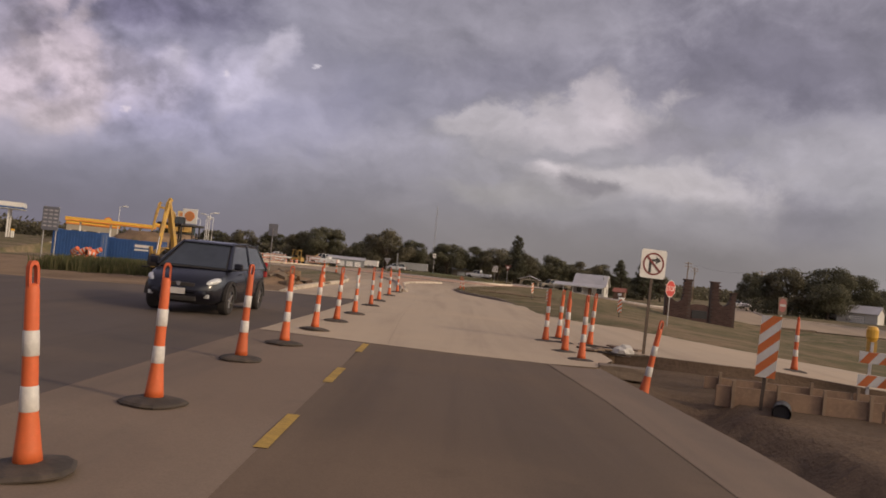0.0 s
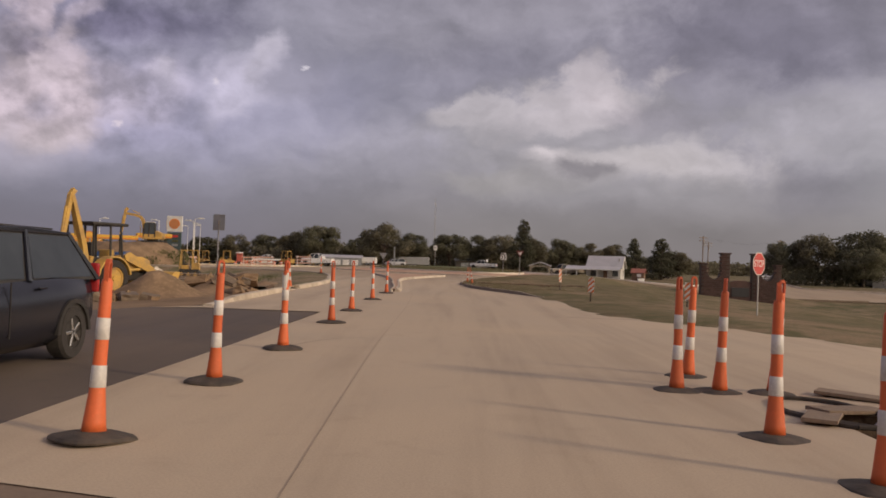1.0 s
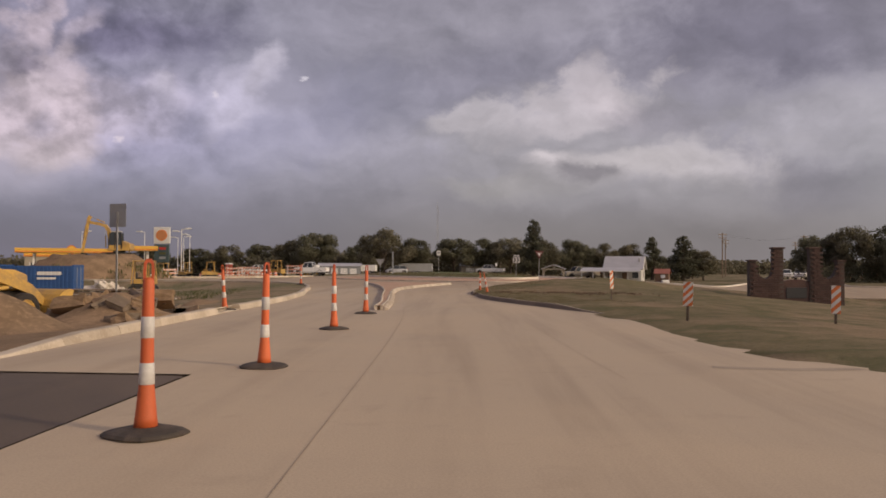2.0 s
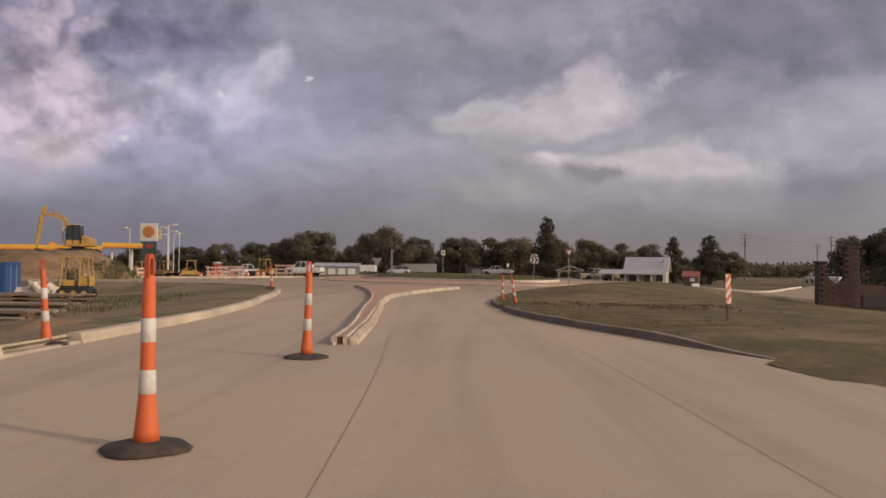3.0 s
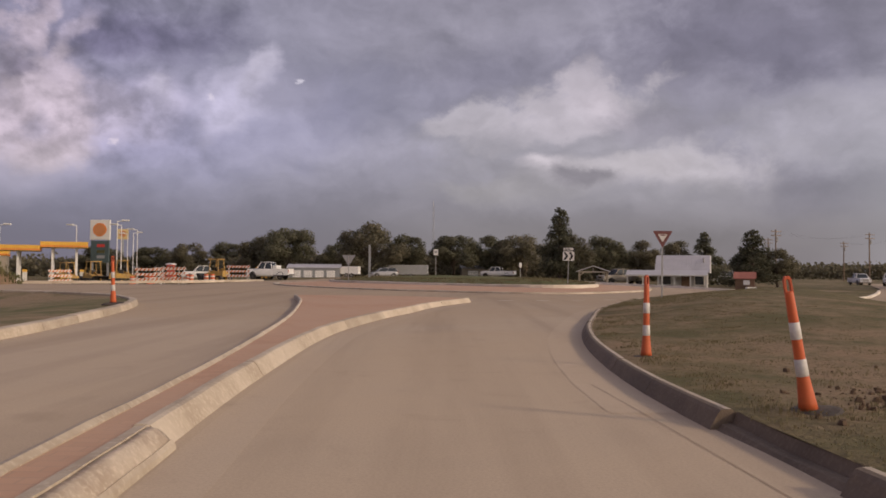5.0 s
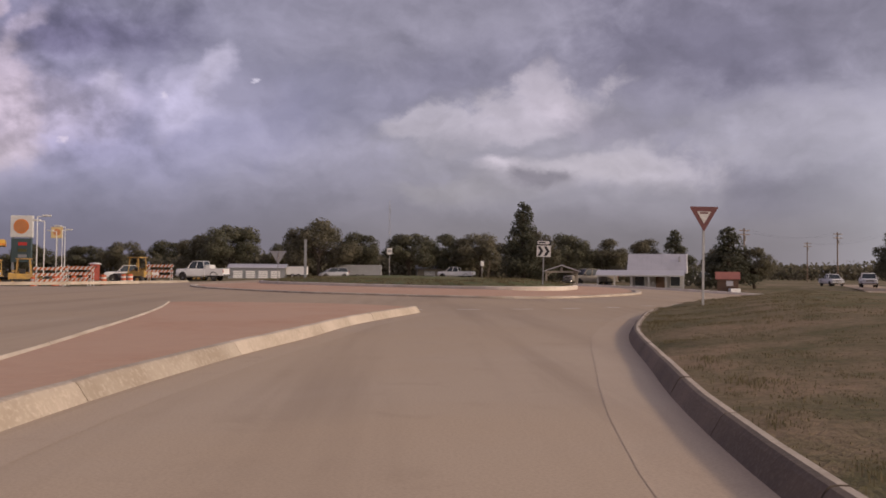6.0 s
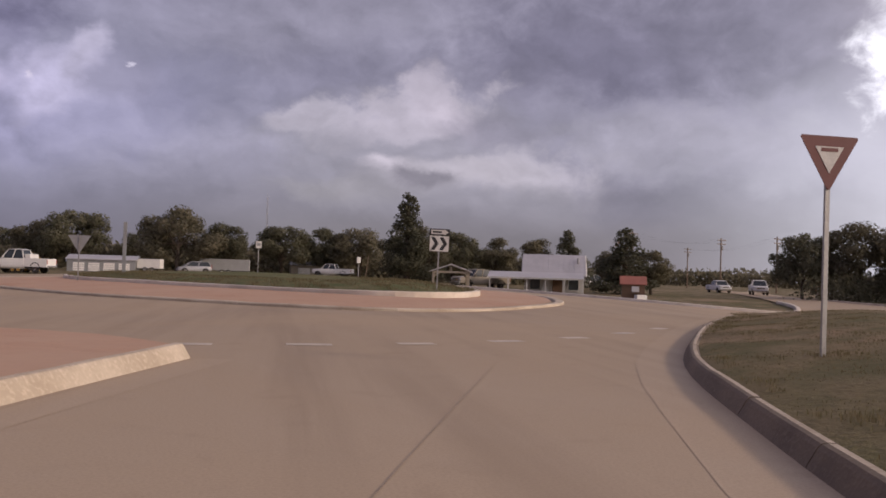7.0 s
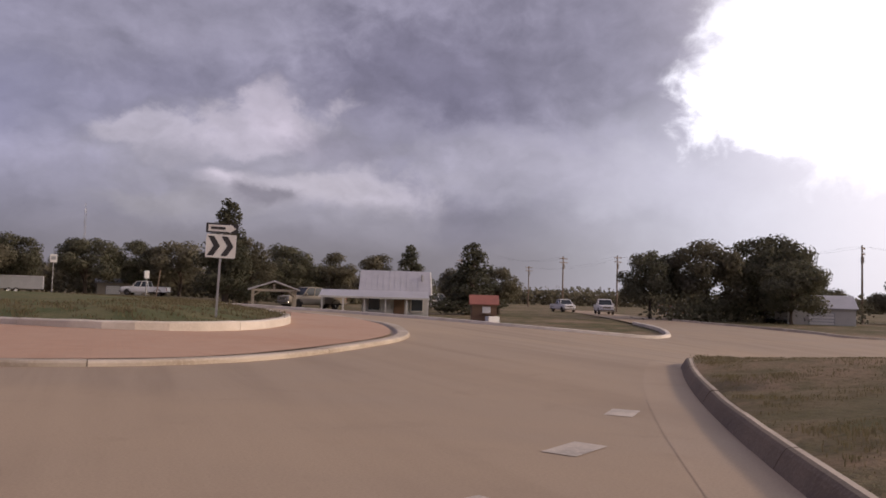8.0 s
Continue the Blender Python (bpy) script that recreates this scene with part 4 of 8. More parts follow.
# painted lines
marks = empty("yield_line", "broken white line across the circle entry, worn", "road marking", kind="structure")
for x0, y0, x1, y1 in ((1.9, 68.25, 2.35, 68.25), (3.2, 68.35, 3.75, 68.35), (4.6, 68.6, 5.08, 68.65), (5.95, 69.1, 6.42, 69.25), (7.25, 69.85, 7.68, 70.0), (8.55, 70.9, 8.95, 71.15), (9.9, 72.2, 10.2, 72.5)):
    a, b = Vector((x0, y0)), Vector((x1, y1))
    strip("dash", [a, (a + b) / 2, b], 0.24, 0.0045, M_WHITELINE, marks)
yellow = empty("centre_line", "broken yellow centre line on the asphalt", "road marking", kind="structure")
for y in (4.55, 1.25, -2.05, -5.4, -8.7, -12):
    strip("dash", [Vector((1.0, y)), Vector((1.0, y + 0.65)), Vector((1.0, y + 1.3))], 0.11, 0.0005, M_YELLOWLINE, yellow)


# ---- traffic markers ----
def marker_thing(name="traffic_marker"):
    root = empty(name, "orange tubular traffic marker with white bands on a black rubber base", "traffic marker", "traffic markers")
    b = lathe([(0.275, 0.0), (0.28, 0.012), (0.255, 0.03), (0.17, 0.05), (0.11, 0.058)], 16)
    for v in b.verts:
        v.co.x *= 1 + 0.06 * math.cos(4 * math.atan2(v.co.y, v.co.x))
        v.co.y *= 1 + 0.06 * math.cos(4 * math.atan2(v.co.y, v.co.x))
    part("base", b, M_RUBBER, root)
    part("tube", lathe([(0.082, 0.05), (0.074, 0.12), (0.062, 0.24), (0.050, 0.36), (0.046, 0.50), (0.042, 0.80), (0.038, 1.05), (0.033, 1.075), (0.015, 1.085)], 18), M_ORANGE, root, smooth=True)
    for z0, z1 in ((0.345, 0.495), (0.665, 0.815)):
        r0, r1 = (0.0545, 0.0495) if z0 < 0.5 else (0.0470, 0.0450)
        part("band", lathe([(r0 - 0.004, z0), (r0, z0 + 0.004), (r1, z1 - 0.004), (r1 - 0.004, z1)], 18), M_SHEET, root, "white reflective band", smooth=True)
    out = [(-0.034, 1.05), (-0.036, 1.12), (-0.033, 1.185), (-0.017, 1.215), (0.017, 1.215), (0.033, 1.185), (0.036, 1.12), (0.034, 1.05)]
    mid = [(0.017, 1.05), (0.019, 1.12), (0.017, 1.175), (0.008, 1.190), (-0.008, 1.190), (-0.017, 1.175), (-0.019, 1.12), (-0.017, 1.05)]
    grip = slab(out + mid, 0.03)
    part("handle", grip, M_ORANGE_DK, root, "loop handle")
    return root


MARKS = [(-0.20, -0.87, 0, 0, 20), (-0.10, -3.15, -3.0, -3.0, 66), (-0.27, 2.38, 1.0, 0.5, 50), (-0.16, 4.60, 0.8, -1.2, 10), (-0.14, 7.42, 4.5, 1.5, 95), (-0.07, 9.98, 1.5, 1.0, 30), (0.0, 13.0, 0.5, 0.6, 70), (0.0, 17.65, 0.4, -0.8, 15), (-0.05, 21.4, 0.6, 0.9, 40), (-0.06, 27.1, 0.8, -0.5, 80), (0.0, 32.2, 1.0, 0.4, 25),
         (4.65, 10.45, 1.5, -1.0, 35), (5.1, 11.55, 2.0, 1.0, 5), (5.08, 10.4, -1.0, 2.0, 60), (4.75, 8.2, 2.0, 0.6, 75), (5.65, 10.4, 2.5, 1.0, 15), (4.84, 6.82, 2.4, -0.4, 42), (5.35, 4.3, 9.0, 3.0, 20),
         (3.52, 49.1, 1.0, -0.4, 33), (3.70, 45.7, -10.0, 1.0, 4), (-3.85, 33.3, -3.5, 1.0, 12), (-6.9, 60.6, -3.0, 2.0, 48)]
first = marker_thing()
for i, (x, y, lean, nod, turn) in enumerate(MARKS):
    z = -0.03 if x > 4.3 and y < 14 else 0.0
    if y > 45:
        z = verge_z(x, y) - 0.045 if x > 0 else 0.12
    if (x, y) == (5.35, 4.3):
        z = -0.25
    m = pose(x, y, z, nod, lean, turn)
    if x > 3 and y > 45:
        m = m @ Matrix.Scale(0.74, 4)
    if i == 0:
        first.matrix_world = m
    else:
        copy_thing(first, m)
wrapped = empty("paper_scrap", "torn white paper wrapped round a traffic marker", "litter", m=pose(0.0, 13.0, 0.0))
b = bmesh.new()
bmesh.ops.create_grid(b, x_segments=5, y_segments=7, size=0.5)
for v in b.verts:
    u, w = v.co.x, v.co.y
    a = u * 2.6 + 0.6
    v.co = Vector((math.sin(a) * (0.050 + 0.01 * w), -math.cos(a) * (0.050 + 0.01 * w), 0.93 + w * 0.2 + 0.03 * math.sin(u * 9)))
part("paper", b, M_SHEET, wrapped)


# ---- signs ----
def face(outline, depth, y, m=None):
    """A flat plate that faces -y."""
    return slab(outline, depth, 0.0, m=Matrix.Translation((0, y, 0)) @ (m or Matrix()))


def poly(n, r, turn=0.0, at=(0, 0)):
    return [(at[0] + r * math.cos(turn + 2 * math.pi * i / n), at[1] + r * math.sin(turn + 2 * math.pi * i / n)) for i in range(n)]


def rect(w, h, at=(0, 0), r=0.0):
    x, z = at
    if not r:
        return [(x - w / 2, z - h / 2), (x + w / 2, z - h / 2), (x + w / 2, z + h / 2), (x - w / 2, z + h / 2)]
    out = []
    for cx, cz, a0 in ((1, -1, -90), (1, 1, 0), (-1, 1, 90), (-1, -1, 180)):
        for k in range(4):
            a = radians(a0 + 30 * k)
            out.append((x + cx * (w / 2 - r) + r * math.cos(a), z + cz * (h / 2 - r) + r * math.sin(a)))
    return out


def ring_bm(r0, r1, depth, y, seg=32, at=(0, 0)):
    b = bmesh.new()
    loops = [[b.verts.new((at[0] + r * math.cos(2 * math.pi * i / seg), yy, at[1] + r * math.sin(2 * math.pi * i / seg))) for i in range(seg)] for r, yy in ((r0, y), (r1, y), (r1, y + depth), (r0, y + depth))]
    for k in range(4):
        lo, hi = loops[k], loops[(k + 1) % 4]
        for i in range(seg):
            b.faces.new((lo[i], lo[(i + 1) % seg], hi[(i + 1) % seg], hi[i]))
    return b


def bar_bm(p0, p1, w, y, depth=0.004):
    a, c = Vector(p0), Vector(p1)
    d = (c - a).normalized()
    n = Vector((-d.y, d.x)) * w / 2
    return slab([tuple(a + n), tuple(a - n), tuple(c - n), tuple(c + n)], depth, m=Matrix.Translation((0, y, 0)))


def words(text, size, y, at, material, parent, name="lettering", squeeze=1.0):
    cu = bpy.data.curves.new(name, "FONT")
    cu.body, cu.size, cu.align_x, cu.align_y, cu.extrude = text, size, "CENTER", "CENTER", 0.002
    cu.materials.append(material)
    ob = new(name, cu)
    me = bpy.data.meshes.new_from_object(ob)
    bpy.data.objects.remove(ob)
    ob = new(name, me)
    ob.parent = parent
    ob.matrix_basis = Matrix.Translation((at[0], y, at[1])) @ pose(0, 0, 0, 90) @ Matrix.Diagonal((squeeze, 1, 1, 1))
    return ob


def sign_root(name, label, x, y, z, turn, lean=0.0, group=""):
    return empty(name, label, "road sign", group, m=pose(x, y, z, 0, lean, turn))


def post(root, top, material=M_STEEL, w=0.045, low=-0.4):
    b = slab([(-w / 2, 0.0), (w / 2, 0.0), (w / 2, 0.028), (w / 4, 0.028), (w / 4, 0.006), (-w / 4, 0.006), (-w / 4, 0.028), (-w / 2, 0.028)], top - low, m=Matrix.Translation((0, -0.006, (top + low) / 2)) @ pose(0, 0, 0, -90))
    p = part("post", b, material, root)
    for z in (top - 0.08, top - 0.42):
        part("bolt", rod((0, -0.012, z), (0, 0.02, z), 0.009, seg=8), M_STEEL, p)
    return p


# no right turn
s = sign_root("no_right_turn_sign", "white square sign with a turn arrow crossed by a red ring", 6.63, 9.42, -0.36, 10, 1.0)
post(s, 2.62, M_POST, 0.06)
plate = part("plate", face(rect(0.58, 0.62, (0, 2.31), 0.05), 0.006, -0.012), M_SIGNWHITE, s)
ring = part("red_ring", ring_bm(0.205, 0.245, 0.004, -0.019, at=(0, 2.31)), M_RINGRED, plate)
part("red_bar", bar_bm((-0.15, 2.46), (0.15, 2.16), 0.045, -0.0235), M_RINGRED, plate)
part("arrow_shaft", slab([(-0.105, 2.12), (-0.045, 2.12), (-0.045, 2.33), (-0.01, 2.365), (0.05, 2.365), (0.05, 2.42), (-0.04, 2.42), (-0.105, 2.36)], 0.003, m=Matrix.Translation((0, -0.018, 0))), M_SIGNBLACK, plate)
part("arrow_head", slab([(0.05, 2.31), (0.05, 2.475), (0.165, 2.392)], 0.003, m=Matrix.Translation((0, -0.018, 0))), M_SIGNBLACK, plate)

# stop
s = sign_root("stop_sign", "red octagonal stop sign with white letters on a steel post", 12.5, 28.4, -0.15, 40)
post(s, 2.05)
o8 = part("plate", face(poly(8, 0.40, math.pi / 8, (0, 1.66)), 0.006, -0.012), M_SIGNWHITE, s)
part("red_field", face(poly(8, 0.37, math.pi / 8, (0, 1.66)), 0.003, -0.0175), M_SIGNRED, o8)
words("STOP", 0.32, -0.0205, (0, 1.66), M_SIGNWHITE, o8, squeeze=0.85)
# do not enter, seen at a slant; its colours are darkened for the shaded face
s = sign_root("do_not_enter_sign", "red and white square sign on a post, colours darkened as in shade", 16.5, 25.8, -0.5, 34)
post(s, 2.15)
pl = part("plate", face(rect(0.62, 0.74, (0, 1.75), 0.04), 0.006, -0.012), M_POST, s)
part("red_disc", face(poly(24, 0.28, 0, (0, 1.78)), 0.003, -0.0175), M_RINGRED, pl)
part("white_bar", face(rect(0.42, 0.10, (0, 1.78)), 0.003, -0.021), M_GREY, pl)

# yield
YZ = verge_z(8.03, 65.05)
s = sign_root("yield_sign", "red and white triangular yield sign on a steel post", 8.03, 65.05, YZ, -3, 0.6)
post(s, 2.26 - YZ)
tip = 1.79 - YZ
tri = part("plate", face([(-0.012, tip), (0.012, tip), (0.290, tip + 0.48), (0.280, tip + 0.50), (-0.280, tip + 0.50), (-0.290, tip + 0.48)], 0.006, -0.012), M_SIGNRED2, s)
part("white_field", face([(0.0, tip + 0.15), (0.145, tip + 0.40), (-0.145, tip + 0.40)], 0.003, -0.0175), M_SHEET, tri)
part("lettering", face(rect(0.17, 0.035, (0, tip + 0.37)), 0.002, -0.0205), M_SIGNRED2, tri, "unreadable red word")

# one way and chevrons on the circle
s = sign_root("chevron_sign", "one way arrow above a white board with two black chevrons", 8.1, 84.1, dome_z(8.1, 84.1) + 0.12, -12, 1.5)
post(s, 1.85)
ow = part("one_way_plate", face(rect(0.66, 0.21, (0, 1.78), 0.02), 0.006, -0.012), M_SIGNBLACK, s)
part("white_arrow", face([(-0.28, 1.71), (0.16, 1.71), (0.16, 1.685), (0.29, 1.78), (0.16, 1.875), (0.16, 1.85), (-0.28, 1.85)], 0.003, -0.0175), M_SIGNWHITE, ow)
part("lettering", face(rect(0.30, 0.06, (-0.08, 1.78)), 0.002, -0.0205), M_SIGNBLACK, ow, "unreadable black word")
cv = part("chevron_plate", face(rect(0.62, 0.50, (0, 1.40), 0.02), 0.006, -0.012), M_SIGNWHITE, s)
for dx in (-0.15, 0.13):
    part("chevron", face([(dx - 0.13, 1.19), (dx, 1.19), (dx + 0.13, 1.40), (dx, 1.61), (dx - 0.13, 1.61), (dx, 1.40)], 0.003, -0.0175), M_SIGNBLACK, cv)


def striped_panel(name, w, h, z0, x, y, z, turn, slope=1, top=None, label="orange and white slanted stripe panel on a post", lean=0.0, n=4, group="striped panels"):
    """An upright board with slanted bands, cut to the board's sides."""
    root = empty(name, label, "warning panel", group, m=pose(x, y, z, 0, lean, turn))
    post(root, (top or z0 + h) - 0.02, M_POST, 0.05)
    pl = part("plate", face(rect(w, h, (0, z0 + h / 2)), 0.008, -0.014), M_SIGNWHITE, root)
    step = h / n
    for k in range(-2, n + 2):
        zl = z0 + k * step
        rise = w * slope
        pts = [(-w / 2, zl), (w / 2, zl + rise), (w / 2, zl + rise + step / 2), (-w / 2, zl + step / 2)]
        pts = clip_band(pts, z0, z0 + h)
        if len(pts) > 2:
            part("stripe", face(pts, 0.003, -0.0215), M_SIGNORANGE, pl)
    return root


def clip_band(pts, lo, hi):
    for side, lim in ((1, lo), (-1, hi)):
        out = []
        for (xa, za), (xb, zb) in zip(pts, pts[1:] + pts[:1]):
            ia, ib = side * (za - lim) >= 0, side * (zb - lim) >= 0
            if ia:
                out.append((xa, za))
            if ia != ib:
                t = (lim - za) / (zb - za)
                out.append((xa + t * (xb - xa), lim))
        pts = out
        if not pts:
            break
    return pts


striped_panel("object_panel", 0.28, 0.92, 0.72, 7.05, 4.1, -0.45, -20, 1, lean=2.0, n=3, label="tall orange and white striped panel on a dark post")
striped_panel("object_panel", 0.20, 0.50, 0.50, 7.1, 29.0, -0.12, -24, 1, lean=2, n=3)
striped_panel("object_panel", 0.19, 0.62, 0.28, 10.6, 29.8, -0.1, -20, 1, lean=1, n=3)
PANEL_Z = verge_z(7.45, 38.5)
striped_panel("object_panel", 0.15, 0.60, 0.49 - PANEL_Z, 7.45, 38.5, PANEL_Z, 30, 1, lean=-2, n=3, label="faded orange and white striped panel in the grass")


def barricade(name="barricade"):
    root = empty(name, "folding barricade with three orange and white striped rails", "barricade", "barricades")
    for x in (-0.95, 0.95):
        for y, k in ((-0.28, 1), (0.28, -1)):
            part("leg", block(0.05, 0.05, 1.62, (x, y * 0.5, 0.78), 0.006, turn=pose(0, 0, 0, 9 * k * -1)), M_SHEET, root)
        part("foot", block(0.07, 0.9, 0.05, (x, 0, 0.025), 0.008), M_IRON, root)
    for z in (0.55, 0.98, 1.41):
        rail = part("rail", block(2.3, 0.025, 0.21, (0, -0.2 + 0.1 * z * 0.9, z), 0.004), M_SIGNWHITE, root)
        y0 = -0.2 + 0.1 * z * 0.9 - 0.016
        for k in range(7):
            x0 = -1.15 + k * 0.33
            part("stripe", face([(x0, z - 0.104), (x0 + 0.165, z - 0.104), (x0 + 0.33, z + 0.104), (x0 + 0.165, z + 0.104)], 0.003, y0), M_SIGNORANGE, rail)
    return root


bars = [(-23.9, 109, 8), (-22.0, 109.6, -6), (-23.2, 111.6, 20), (-18.0, 115.9, -8), (-33, 112, 60), (72, 149, -30), (75, 151, -25), (69, 146, -50)]
b0 = barricade()
for i, (x, y, a) in enumerate(bars):
    m = pose(x, y, -fall(x, y) - 0.09 + 0.0, 0, 0, a)
    if i == 0:
        b0.matrix_world = m
    else:
        copy_thing(b0, m)


# ---- vehicles ----
def loft(rings, bm=None):
    """Skin over a row of closed rings with equal counts of points."""
    b = bm or bmesh.new()
    rows = [[b.verts.new(p) for p in r] for r in rings]
    n = len(rows[0])
    for lo, hi in zip(rows, rows[1:]):
        for i in range(n):
            b.faces.new((lo[i], lo[(i + 1) % n], hi[(i + 1) % n], hi[i]))
    b.faces.new(rows[0][::-1])
    b.faces.new(rows[-1])
    return b


def hull_ring(x, w, lo, hi):
    half = [(0.80 * w, lo), (0.96 * w, lo + 0.10), (w, lo + 0.30 * (hi - lo)), (w, lo + 0.62 * (hi - lo)), (0.96 * w, hi - 0.07), (0.86 * w, hi)]
    return [(x, y, z) for y, z in half] + [(x, -y, z) for y, z in reversed(half)]


def wheel(root, x, y, r, w, rim=M_CHROME, spokes=5):
    side = 1 if y > 0 else -1
    turn = pose(0, 0, 0, -90 * side)
    t = lathe([(r * 0.60, -w * 0.3), (r * 0.62, -w / 2), (r * 0.92, -w / 2), (r, -w * 0.32), (r, w * 0.32), (r * 0.92, w / 2), (r * 0.62, w / 2), (r * 0.60, w * 0.3), (r * 0.60, -w * 0.3)], 24, caps=False)
    bmesh.ops.transform(t, matrix=Matrix.Translation((x, y, r)) @ turn, verts=t.verts)
    whole = part("wheel", t, M_TYRE, root)
    c = lathe([(r * 0.62, -w * 0.3), (r * 0.62, w * 0.40), (r * 0.55, w * 0.42), (r * 0.50, w * 0.30), (r * 0.14, w * 0.28), (r * 0.12, w * 0.40), (r * 0.02, w * 0.41)], 20)
    bmesh.ops.transform(c, matrix=Matrix.Translation((x, y, r)) @ turn, verts=c.verts)
    part("rim", c, M_IRON if spokes else rim, whole)
    for k in range(spokes):
        a = 2 * math.pi * k / spokes
        part("spoke", block(r * 0.48, r * 0.13, 0.03, bevel=0.008, at=(0, 0, 0), turn=Matrix.Translation((x, y + side * w * 0.40, r)) @ pose(0, 0, 0, -90) @ pose(0, 0, 0, 0, 0, math.degrees(a)) @ Matrix.Translation((r * 0.32, 0, 0))), rim, whole)
    return whole


def cabin(root, paint, x0, x1, x2, x3, w, belt, roof, w2, pillar=0.5):
    """Glasshouse: dark panes under a painted roof and pillars. x0 is the foot of the windscreen."""
    b = bmesh.new()
    lo = [(x0, w, belt), (x3, w, belt), (x3, -w, belt), (x0, -w, belt)]
    hi = [(x1, w2, roof), (x2, w2, roof), (x2, -w2, roof), (x1, -w2, roof)]
    V = [b.verts.new(p) for p in lo + hi]
    for q in ((0, 1, 5, 4), (1, 2, 6, 5), (2, 3, 7, 6), (3, 0, 4, 7), (4, 5, 6, 7), (3, 2, 1, 0)):
        b.faces.new([V[i] for i in q])
    part("cabin_shell", b, M_IRON, root, "dark interior behind the glass")
    for q, n in (((0, 1, 5, 4), 2), ((3, 2, 6, 7), 2), ((3, 0, 4, 7), 1), ((1, 2, 6, 5), 1)):
        A, B, C, D = (Vector((lo + hi)[i]) for i in q)
        for k in range(n):
            f0, f1 = (k + 0.06) / n, (k + 0.94) / n
            c = [A.lerp(B, f0), A.lerp(B, f1), D.lerp(C, f1), D.lerp(C, f0)]
            bot, top = [c[0].lerp(c[3], 0.06), c[1].lerp(c[2], 0.06)], [c[1].lerp(c[2], 0.93), c[0].lerp(c[3], 0.93)]
            out = (B - A).cross(D - A).normalized()
            mid = (A + B + C + D) / 4
            if out.dot(mid - Vector(((x0 + x3) / 2, 0, mid.z))) < 0:
                out = -out
            pane = bmesh.new()
            V0, V1 = [pane.verts.new(p) for p in bot + top], [pane.verts.new(p + out * 0.012) for p in bot + top]
            pane.faces.new(V0)
            pane.faces.new(V1)
            for i in range(4):
                pane.faces.new((V0[i], V0[(i + 1) % 4], V1[(i + 1) % 4], V1[i]))
            part("window", pane, M_GLASS, root)
    r = slab([(x2 - 0.10, roof - 0.02), (x1 + 0.12, roof - 0.02), (x1 + 0.02, roof + 0.015), ((x1 + x2) / 2, roof + 0.055), (x2 - 0.02, roof + 0.01)], 2 * w2 + 0.06, 0.012)
    part("roof", r, paint, root)
    for s in (1, -1):
        for a, c in (((x0, s * w, belt), (x1, s * w2, roof)), ((x3, s * w, belt), (x2, s * w2, roof))):
            part("pillar", rod(a, c, 0.05, 0.042, 6), paint, root)
        xm, xt = x0 + (x3 - x0) * pillar, x1 + (x2 - x1) * pillar
        part("pillar", rod((xm, s * (w + 0.004), belt), (xt, s * (w2 + 0.004), roof), 0.045, 0.04, 6), paint, root)
        part("mirror", block(0.10, 0.20, 0.15, (x0 - 0.22 * (1 if x0 > x3 else -1), s * (w + 0.14), belt + 0.10), 0.03), paint, root)


def arches(root, xs, w, r):
    for x in xs:
        for s in (1, -1):
            angles = [math.pi * k / 10 for k in range(11)]
            ring = [(x + g * math.cos(a), g * math.sin(a) + r) for g, run in ((r + 0.09, angles), (r + 0.03, angles[::-1])) for a in run]
            part("wheel_arch", slab(ring, 0.07, m=Matrix.Translation((0, s * w, 0))), M_IRON, root)
            part("wheel_well", slab([(x + (r + 0.05) * math.cos(a), (r + 0.05) * math.sin(a) + r) for a in (math.pi * k / 10 for k in range(11))], 0.06, m=Matrix.Translation((0, s * (w - 0.026), 0))), M_IRON, root)


